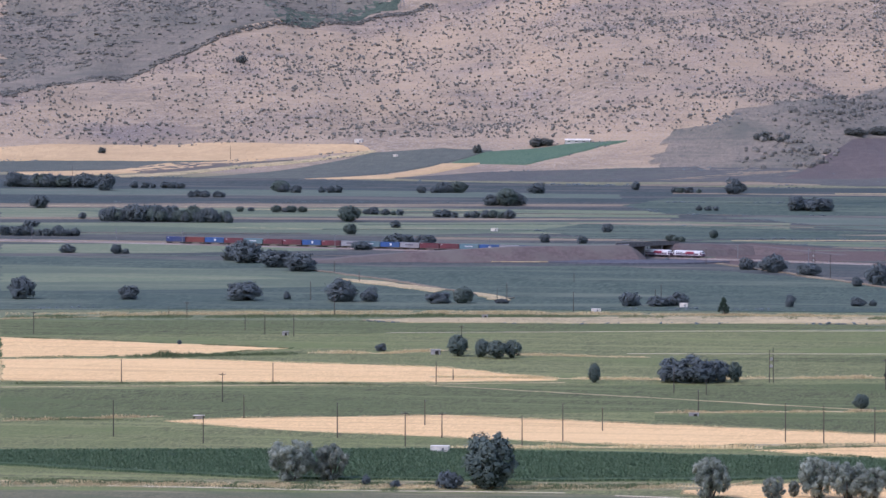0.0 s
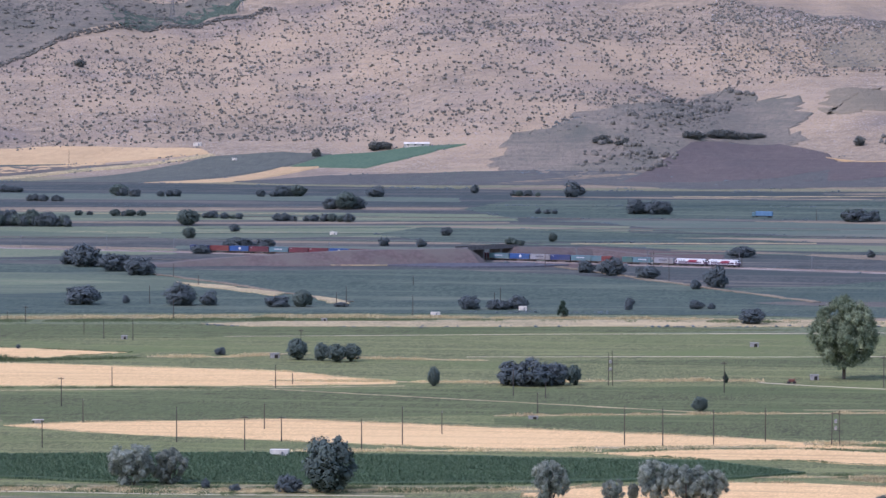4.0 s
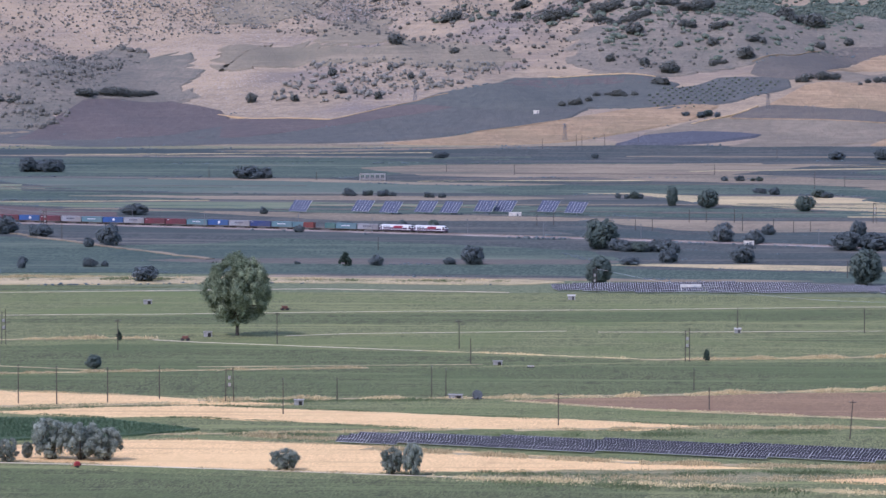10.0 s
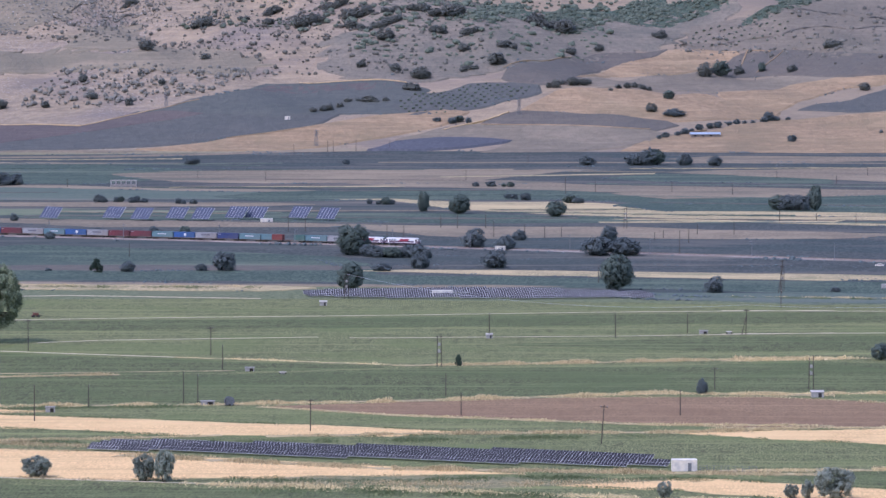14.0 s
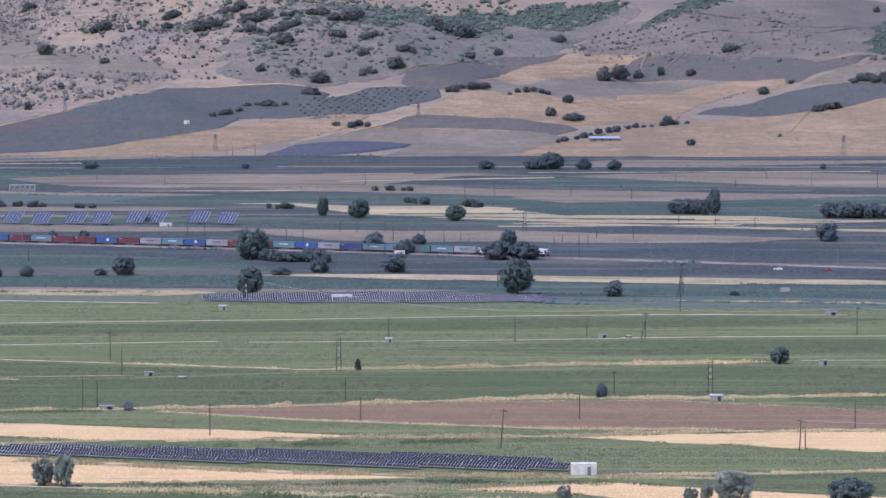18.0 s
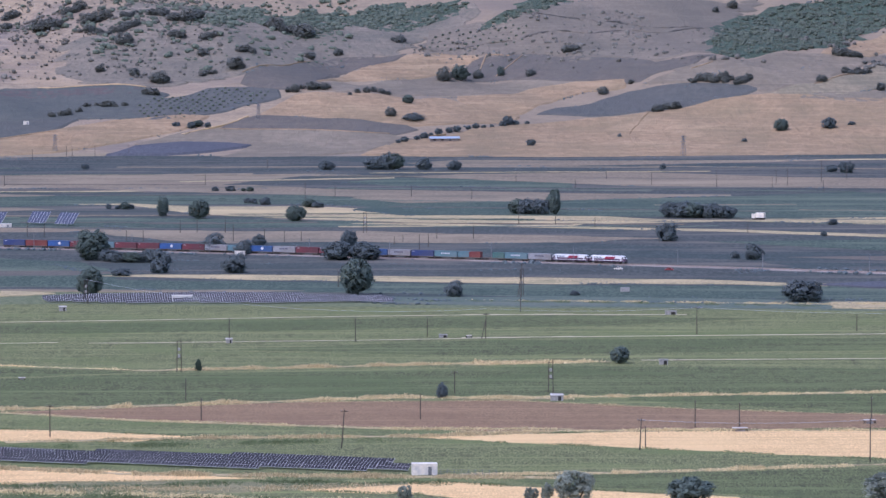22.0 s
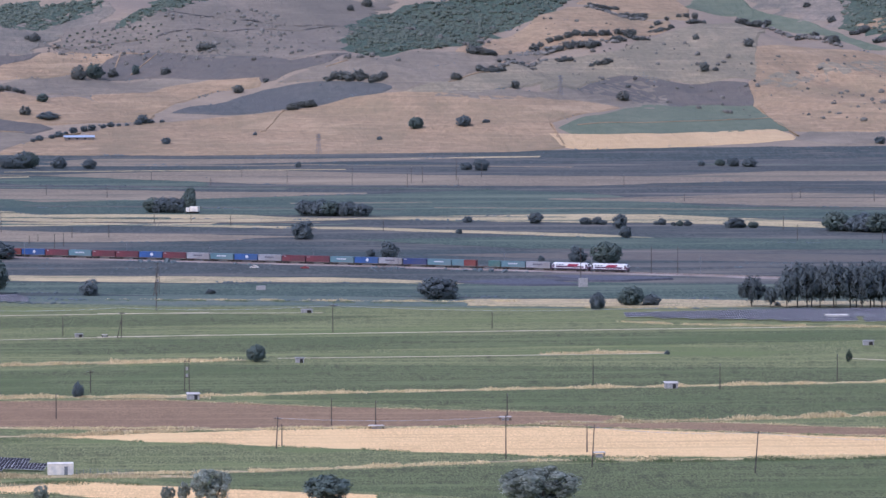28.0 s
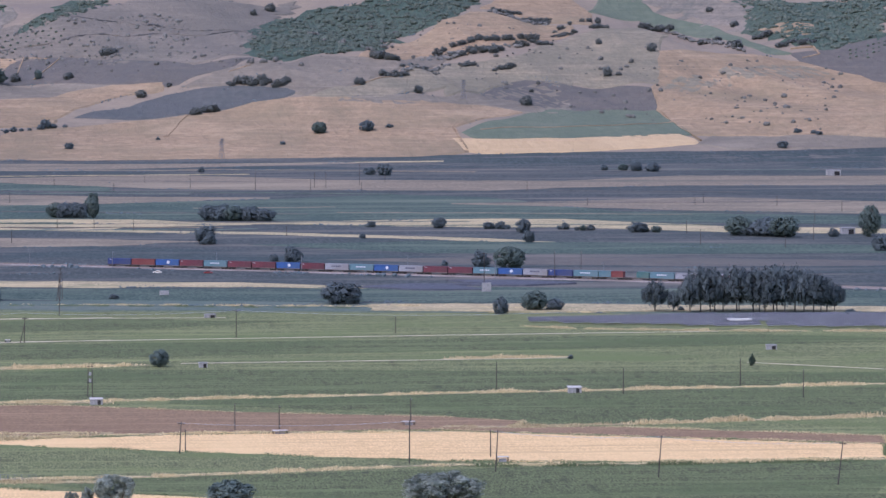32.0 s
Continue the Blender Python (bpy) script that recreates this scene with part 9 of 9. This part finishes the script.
wooden_pole(-472.2, 2484.1, 5.7)
wooden_pole(-366.4, 2502.4, 5.1)
wooden_pole(-79.8, 2460.1, 7.2)
wooden_pole(-216.4, 2683.9, 6.0)
wooden_pole(-30.2, 1839.2, 10.7, 1)
wooden_pole(-25.0, 1770.3, 9.1)
wooden_pole(5.0, 1538.0, 10.0, 1)
wooden_pole(-80.8, 1574.2, 11.5)
wooden_pole(91.1, 1494.5, 11.7, 1, lean=4.0)
wooden_pole(-35.8, 1638.5, 10.3)
wooden_pole(-31.2, 1640.5, 9.2)
wooden_pole(121.7, 1588.1, 8.2)
wooden_pole(-97.7, 1861.1, 11.9, 1)
wooden_pole(122.5, 1921.9, 9.7)
wooden_pole(74.3, 1919.9, 9.9)
wooden_pole(-65.8, 1620.2, 7.6)
wooden_pole(52.7, 1591.4, 7.1)
wooden_pole(50.1, 1664.9, 7.5)
transformer_pair(-100.3, 1618.8, 11.3, spread=1.35)
transformer_pair(51.3, 1782.3, 12.0)
a_frame_pole(173.5, 1935.6, 10.0)
transformer_pair(173.0, 1684.7, 11.4)
transformer_pair(22.4, 2149.1, 11.1)
wooden_pole(151.8, 1945.0, 7.9)
wooden_pole(140.7, 1685.4, 7.6, 1)
a_frame_pole(210.8, 2178.8, 14.7)
wooden_pole(135.7, 2250.0, 8.1)
wooden_pole(189.5, 2478.3, 11.7)
wooden_pole(167.8, 3119.8, 11.2)
wooden_pole(178.4, 1480.0, 9.7, 1, lean=3.0)
wooden_pole(240.4, 1439.6, 12.8)
wooden_pole(261.6, 1564.2, 8.5)
wooden_pole(267.2, 1455.7, 8.0)
wooden_pole(260.4, 1410.8, 12.1, 1, lean=3.0)
wooden_pole(302.6, 1387.1, 12.1, 1, lean=4.0)
wooden_pole(347.3, 1358.6, 12.3, 1, lean=6.0)
wooden_pole(218.4, 1553.7, 7.7)
wooden_pole(312.9, 1693.4, 9.3)
wooden_pole(351.2, 1665.6, 8.8)
wooden_pole(397.5, 1690.7, 9.7)
wooden_pole(407.7, 1641.9, 9.5)
wooden_pole(204.6, 1554.1, 8.4)
wooden_pole(180.9, 1486.7, 6.7)
wooden_pole(256.9, 1947.0, 11.4, 1)
wooden_pole(322.4, 1963.8, 6.7)
wooden_pole(201.4, 2084.7, 8.0)
wooden_pole(582.4, 2568.1, 8.8)
wooden_pole(653.9, 2612.2, 9.0)
wooden_pole(614.4, 3216.6, 8.0)
wooden_pole(698.8, 2789.2, 7.7)
wooden_pole(476.4, 3240.6, 8.8)
wooden_pole(506.2, 3218.4, 7.3)
wooden_pole(691.2, 3040.3, 5.6)
wooden_pole(443.4, 3263.6, 12.5)
pylon(478, 3702, 15)
pylon(694.6, 3902.4, 16)
pylon(-100.2, 3988.5, 11)
pylon(174.0, 3903.1, 13)
pylon(17, 3800, 13)
pylon(-927.8, 4752.3, 24)
pylon(-872.2, 4811.3, 20)
wooden_pole(-870.8, 4021.4, 11.9)
wooden_pole(-958.8, 3844.7, 10.6)
wooden_pole(104.4, 2637.1, 8.8)
wooden_pole(120.0, 2624.7, 7.3)
wooden_pole(130.3, 2623.7, 6.5)
wooden_pole(139.6, 2633.8, 5.9)
wooden_pole(201.4, 2574.1, 7.2)
wooden_pole(212.2, 2654.7, 6.0)
wooden_pole(231.4, 2652.9, 7.4)
wooden_pole(186.0, 2602.2, 4.4)
wooden_pole(191.6, 2617.9, 4.4)
transformer_pair(178.3, 2715.2, 12.2)
wooden_pole(188.5, 3156.3, 7.1)
wooden_pole(236.0, 3151.9, 7.1)
wooden_pole(270.2, 3109.6, 7.0)
wooden_pole(48.7, 2642.3, 6.5)
wooden_pole(57.5, 2641.5, 6.5)
wooden_pole(321.0, 3354.4, 6.8)
wooden_pole(351.0, 3264.1, 5.9)
wooden_pole(386.0, 3393.8, 5.7)
wooden_pole(405.5, 3302.1, 9.3)
wooden_pole(486.9, 3294.5, 11.2)
wooden_pole(494.3, 3293.8, 11.2)
wooden_pole(523.3, 3335.4, 15.1)
wooden_pole(547.4, 3378.6, 9.6)
wooden_pole(269.3, 2797.5, 6.3)
wooden_pole(289.6, 2795.5, 5.0)
wooden_pole(308.0, 2762.9, 6.2)
wooden_pole(346.0, 2717.2, 5.5)
wooden_pole(383.2, 2696.0, 6.1)
wooden_pole(113.4, 3329.6, 7.4)
wooden_pole(166.9, 3602.7, 7.2)
wooden_pole(613.4, 3015.6, 5.2)
wooden_pole(677.8, 3004.4, 5.5)
wooden_pole(726.9, 2995.8, 6.9)
wooden_pole(747.7, 2918.4, 6.7)
wooden_pole(600.0, 2680.5, 7.7)
wooden_pole(619.4, 2534.3, 6.4)
wooden_pole(0.2, 3729.9, 8.3)
wooden_pole(25.3, 3757.6, 9.2)
wooden_pole(29.5, 3757.2, 9.2)
wooden_pole(46.4, 3765.3, 8.4)
wooden_pole(71.6, 3771.2, 7.6)
wooden_pole(-63.7, 3367.9, 6.8)
wooden_pole(-18.3, 3325.6, 7.4)
wooden_pole(-2.8, 2691.9, 8.4)
wooden_pole(6.2, 2692.3, 8.4)
wooden_pole(79.2, 2723.9, 7.6)
wooden_pole(88.3, 2724.3, 7.6)
wooden_pole(103.5, 2724.9, 7.6)
wooden_pole(-321.2, 2679.6, 9.0)
wooden_pole(-325.9, 2798.6, 6.3)
transformer_pair(-258.6, 2626.2, 11.8)
wooden_pole(-242.3, 2547.2, 12.9)
wooden_pole(-215.8, 3275.0, 8.1)
wooden_pole(-144.4, 3235.9, 5.8)
wooden_pole(450.6, 2291.3, 13.6)
wooden_pole(463.6, 2293.9, 13.1)
wooden_pole(410.8, 2254.3, 15.4, 1)
transformer_pair(212.1, 2189.7, 12.3)
cable((-123.5, 1627.6, 7.6), (-101.7, 1618.8, 8.0), 0.5, material=WOOD)
cable((-98.9, 1618.8, 7.4), (-80.8, 1574.2, 10.9), 0.4, material=WOOD)
cable((-65.8, 1620.2, 7.3), (-35.8, 1638.5, 7.6), 0.9, material=WOOD)
cable((22.4, 2148.2, 10.6), (174.1, 1939.1, 11.3), 5.6)
cable((22.4, 2150.0, 10.6), (174.1, 1940.9, 11.3), 5.6)
cable((174.1, 1939.1, 11.3), (256.9, 1946.1, 10.9), 1.2)
cable((174.1, 1940.9, 11.3), (256.9, 1947.9, 10.9), 1.2)
cable((256.9, 1946.1, 10.9), (388.8, 1951.3, 8.4), 1.6)
cable((256.9, 1947.9, 10.9), (388.8, 1953.1, 8.4), 1.6)
cable((178.4, 1479.1, 9.2), (240.4, 1438.7, 12.3), 1.0)
cable((178.4, 1480.9, 9.2), (240.4, 1440.5, 12.3), 1.0)
cable((260.4, 1409.9, 11.6), (302.6, 1386.2, 11.6), 0.9)
cable((260.4, 1411.7, 11.6), (302.6, 1388.0, 11.6), 0.9)
cable((302.6, 1386.2, 11.6), (347.3, 1357.7, 11.8), 0.9)
cable((302.6, 1388.0, 11.6), (347.3, 1359.5, 11.8), 0.9)
wooden_pole(-123.5, 1627.6, 10.9)
wooden_pole(-153.9, 1830.2, 11.4, 1)
# ---- sheds, huts and machines ----
hut(-269.4, 1552.1, 5.6, 2.6, "white", 0)
hut(-346.2, 1984.1, 3.6, 2.2, "ruin", 0)
hut(-428.4, 2086.7, 2.3, 1.7, "ruin", 0)
hut(-371.8, 1665.9, 3.7, 1.4, "canopy", 0)
hut(-208.5, 1705.9, 3.1, 1.2, "ruin", 0)
hut(-365.2, 2220.4, 2.4, 1.2, "ruin", 0)
hut(-322.1, 2269.1, 4.1, 1.5, "white", 0)
hut(-286.6, 2305.0, 3.6, 2.3, "white", 0)
hut(-494.3, 3040.8, 4.1, 2.1, "white", 0)
hut(-731.5, 4004.8, 3.6, 2.7, "white", 0)
hut(-775.9, 4080.1, 6.5, 2.8, "white", 0)
hut(-125.6, 1897.3, 3.1, 2.2, "ruin", 0)
hut(-162.2, 2076.1, 3.4, 1.9, "ruin", 0)
hut(-15.5, 1766.2, 3.2, 1.6, "ruin", 0)
hut(-27.9, 1631.0, 4.4, 1.5, "ruin", 0)
hut(-77.4, 1606.0, 2.9, 1.9, "ruin", 0)
hut(109.5, 1413.6, 7.0, 3.5, "white", 0)
hut(12.3, 2106.4, 3.0, 2.1, "shed", 0)
hut(74.3, 1919.9, 2.4, 1.9, "shed", 0)
hut(-3.9, 1753.7, 2.5, 0.8, "canopy", 0)
hut(157.7, 1941.9, 3.1, 1.4, "ruin", 0)
hut(167.4, 1938.7, 2.1, 1.2, "canopy", 0)
hut(102.5, 2509.4, 5.1, 2.5, "white", 0)
hut(63.9, 2173.0, 8.7, 2.2, "white", 0)
hut(-14.9, 2793.6, 6.9, 2.2, "white", 0)
hut(-4.6, 3898.1, 4.4, 3.5, "white", 0)
hut(171.9, 1654.2, 4.0, 2.2, "shed", 0)
hut(225.8, 1802.6, 2.9, 2.1, "ruin", 0)
hut(216.6, 1539.2, 4.7, 1.3, "canopy", 0)
hut(260.7, 1562.3, 3.7, 1.4, "canopy", 0)
hut(335.9, 1672.9, 4.3, 2.3, "shed", 0)
hut(447.8, 1853.9, 3.8, 2.0, "ruin", 0)
hut(267.9, 1439.9, 3.4, 1.8, "canopy", 0)
hut(261.5, 2063.8, 4.5, 1.7, "ruin", 0)
hut(468.5, 1994.1, 9.1, 2.0, "white", 0)
hut(874.6, 3437.9, 9.5, 4.1, "ruin", 0)
hut(686.1, 2665.5, 7.4, 3.9, "ruin", 0)
red_pump(-129.8, 1406.3)
machine(-104.0, 2040.7, 20)
machine(-132.7, 1876.9, 175)
water_drum(-20.8, 1627.7)
barn(-588.9, 4042.6, 20, 7, 3.4, 5, WHITE, "long white farm building with pale roof")
barn(310.0, 3807.1, 22, 9, 4, 2, mat("pale blue roof", (0.26, 0.31, 0.36), (0.33, 0.38, 0.43), 2.0), "long low barn with pale blue roof", mat("brown block wall", (0.17, 0.14, 0.115), (0.25, 0.205, 0.165), 1.0))
open_frame(-108.6, 3236.5, 16, 4.2)
sign_board(403.1, 2206.4, 4.2, 4.0, 0.5)
sign_board(258.4, 2198.8, 4.2, 2.0, 1.0)
car(275.7, 2373.2, 170, "white")
car(298.9, 2365.5, 165, "red")
# ---- shrubs and stones of the slopes ----
scatter("hillside_shrubs", "low dark shrubs strewn over the dry slope", "shrub", SCRUB, 13500, 0.5, 2.7, 0.25, (-1141, 4316), (-851, 4809), (-395, 4684), (-347, 4119), (-485, 4048), (-777, 4102), (-1096, 4145), lumps=2)
scatter("hillside_shrubs", "low dark shrubs strewn over the dry slope", "shrub", SCRUB, 2200, 1.0, 3.0, 0.1, (-1284, 4858), (-885, 4843), (-940, 4727), (-1159, 4386), lumps=2)
scatter("hillside_shrubs", "low dark shrubs strewn over the dry slope", "shrub", SCRUB, 1300, 1.6, 6, 0.3, (-1284, 4858), (-885, 4843), (-940, 4727), (-1159, 4386), lumps=2, flat=0.6)
scatter("hillside_shrubs", "low dark shrubs strewn over the dry slope", "shrub", SCRUB, 8000, 0.5, 2.5, 0.15, (-409, 4713), (3, 4572), (3, 4301), (-128, 4411), (-376, 4338), lumps=2)
scatter("hillside_shrubs", "low dark shrubs strewn over the dry slope", "shrub", SCRUB, 420, 1.5, 6, 0.3, (-458, 3927), (-439, 4042), (-398, 4330), (-347, 4376), (-337, 4298), (-376, 4101), (-373, 3918), (-424, 3907), lumps=2)
scatter("hillside_shrubs", "low dark shrubs strewn over the dry slope", "shrub", JUNIPER, 480, 2.2, 7, 0.2, (-102, 4380), (-77, 4578), (-11, 4561), (179, 4617), (165, 4252), (61, 4234), (-10, 4294), lumps=3, flat=0.75)
scatter("hillside_shrubs", "low dark shrubs strewn over the dry slope", "shrub", SCRUB, 1900, 1.0, 4, 0.2, (-229, 4360), (-107, 4568), (178, 4598), (158, 4082), (14, 4112), (-79, 4207), (-176, 4272), lumps=2)
scatter("hillside_shrubs", "low dark shrubs strewn over the dry slope", "shrub", JUNIPER, 480, 2.2, 7, 0.1, (40, 4155), (61, 4324), (163, 4486), (290, 4516), (270, 4211), (196, 4124), (131, 4107), lumps=3, flat=0.75)
scatter("hillside_shrubs", "low dark shrubs strewn over the dry slope", "shrub", SCRUB, 420, 1.5, 5, 0.3, (-221, 4065), (-195, 4167), (-106, 4136), (-9, 4131), (-76, 4017), (-166, 4020), lumps=2)
scatter("hillside_shrubs", "low dark shrubs strewn over the dry slope", "shrub", SCRUB, 420, 1.2, 4, 0.2, (291, 4307), (397, 4295), (527, 4310), (501, 4087), (320, 4238), lumps=2)
scatter("hillside_shrubs", "low dark shrubs strewn over the dry slope", "shrub", SCRUB, 420, 1.2, 4.5, 0.4, (370, 4243), (532, 4204), (700, 4250), (834, 4147), (1043, 4075), (955, 3730), (711, 3988), (484, 3993), lumps=2)
scatter("hedge_scrub", "dark scrub along a hillside hedge line", "scrub", SCRUB, 90, 2, 5, 0.0, (788, 4286), (831, 4253), (827, 4244), (783, 4269), lumps=2, flat=0.7)
scatter("hedge_scrub", "dark scrub along a hillside hedge line", "scrub", SCRUB, 90, 2, 5, 0.0, (693, 4100), (779, 4106), (779, 4093), (691, 4077), lumps=2, flat=0.7)
scatter("hedge_scrub", "dark scrub along a hillside hedge line", "scrub", SCRUB, 90, 2, 5, 0.0, (656, 3976), (709, 4059), (707, 4047), (654, 3967), lumps=2, flat=0.7)
scatter("hedge_scrub", "dark scrub along a hillside hedge line", "scrub", SCRUB, 90, 2, 5, 0.0, (948, 4317), (974, 4123), (968, 4109), (944, 4306), lumps=2, flat=0.7)
scatter("hedge_scrub", "dark scrub along the hill crest", "scrub", SCRUB, 1300, 1.4, 3.8, 0.0, (-1137, 4298), (-1038, 4533), (-939, 4721), (-846, 4814), (-838, 4800), (-934, 4699), (-1034, 4513), (-1130, 4274), lumps=2, flat=0.7)
scatter("limestone_rocks", "pale limestone rocks on the slope", "rock", ROCK, 2600, 0.4, 1.9, 0.5, (-1127, 4261), (-846, 4787), (-395, 4684), (-361, 4286), (-717, 4144), (-1096, 4145), flat=0.6)
scatter("limestone_rocks", "pale limestone rocks on the slope", "rock", ROCK, 2000, 0.4, 1.9, 0.4, (-409, 4713), (3, 4572), (3, 4395), (-383, 4415), flat=0.6)
# ---- railway, bridge and ramps ----
railway()
for k in range(46):
    catenary_mast(420 + k * 50, -3.6 if k % 2 else 7.7)
embankment((-552, 2651, 0.2), (-491, 2685, 4.5), (-431, 2701, 7.6), (-371, 2730, 7.8), (-364, 2737, 0.6))
embankment((-358, 2751, 0.6), (-351, 2758, 7.8), (-310, 2796, 5), (-256, 2787, 0.2))
road_bridge(-371, 2730, -351, 2758, 7.9)
# ---- hedges of the slopes ----
hedge_line(3.2, (275, 3818), (294, 3834), (312, 3850), (354, 3881), (381, 3905))
hedge_line(4, (76, 4088), (103, 4104), (140, 4105), (176, 4088))
hedge_line(3, (172, 4087), (220, 4144), (271, 4203), (314, 4234))
hedge_line(3, (139, 3954), (166, 3956), (188, 3968), (216, 3979))
hedge_line(2.5, (172, 3895), (212, 3913), (268, 3900))
hedge_line(3, (517, 3970), (543, 3963), (566, 3941))
hedge_line(2.4, (388, 3942), (430, 3919), (491, 3914), (561, 3902), (609, 3920))
hedge_line(2.4, (293, 3851), (319, 3852), (347, 3878), (390, 3912))
hedge_line(3, (324, 4248), (371, 4236), (413, 4193))
hedge_line(2.5, (610, 3932), (653, 3964), (709, 4059))
hedge_line(2.2, (-574, 4027), (-548, 4039), (-518, 4050), (-489, 4073), (-463, 4099))
hedge_line(2.6, (-379, 4080), (-347, 4138), (-310, 4137), (-289, 4101))
hedge_line(2, (-271, 3972), (-243, 4029), (-219, 4043))
hedge_line(2.2, (-580, 4032), (-543, 4033), (-508, 4050), (-474, 4067))
hedge_line(2, (-1082, 4091), (-994, 4127), (-894, 4109), (-770, 4062))
hedge_line(2.2, (649, 3696), (732, 3685), (839, 3700), (910, 3706))
hedge_segments(2.0, SLOPE_EDGES)
for side in (-13, 12):
    hedge_segments(2.8, [((x, rail_y(x) + side), (x + 40, rail_y(x + 40) + side)) for x in range(-640, 640, 40)])


# ---- the freight train and what else moves ----
LOADS = "grey teal - short teal navy grey blue teal maroon maroon grey blue teal grey maroon blue maroon maroon teal maroon blue red navy".split()
TRAIN = [(locomotive(), 9.9), (locomotive(), 29.7)]
for i, load in enumerate(LOADS):
    back = 39.6 + 6.6 + i * 12.75
    if load == "-":
        TRAIN.append((wagon([(3.1, "green", 6.06)]), back))
    elif load == "short":
        TRAIN.append((wagon([(3.1, "red", 6.06), (-3.1, "teal", 6.06)]), back))
    else:
        TRAIN.append((wagon([(0, load, 12.19)]), back))
LORRIES = [(lorry("blue"), ((-161.4, 3299.0), (-930.2, 3469.3))), (lorry("white"), ((804.0, 2595.2), (229.9, 2949.6)))]


def motions():
    for vehicle, back in TRAIN:
        walk(vehicle, [(t, on_rail(1103.5 + 29.8 * t + 0.131 * t * t - 0.00242 * t ** 3 - back)) for t in range(0, 33, 2)])
    for vehicle, ((x0, y0), (x1, y1)) in LORRIES:
        turn = math.degrees(math.atan2(y0 - y1, x0 - x1))
        walk(vehicle, [(t, pose(x0 + (x1 - x0) * t / 32, y0 + (y1 - y0) * t / 32, terr(x0 + (x1 - x0) * t / 32, y0 + (y1 - y0) * t / 32) + 0.4, 0, 0, turn)) for t in range(0, 33, 4)])


motions()
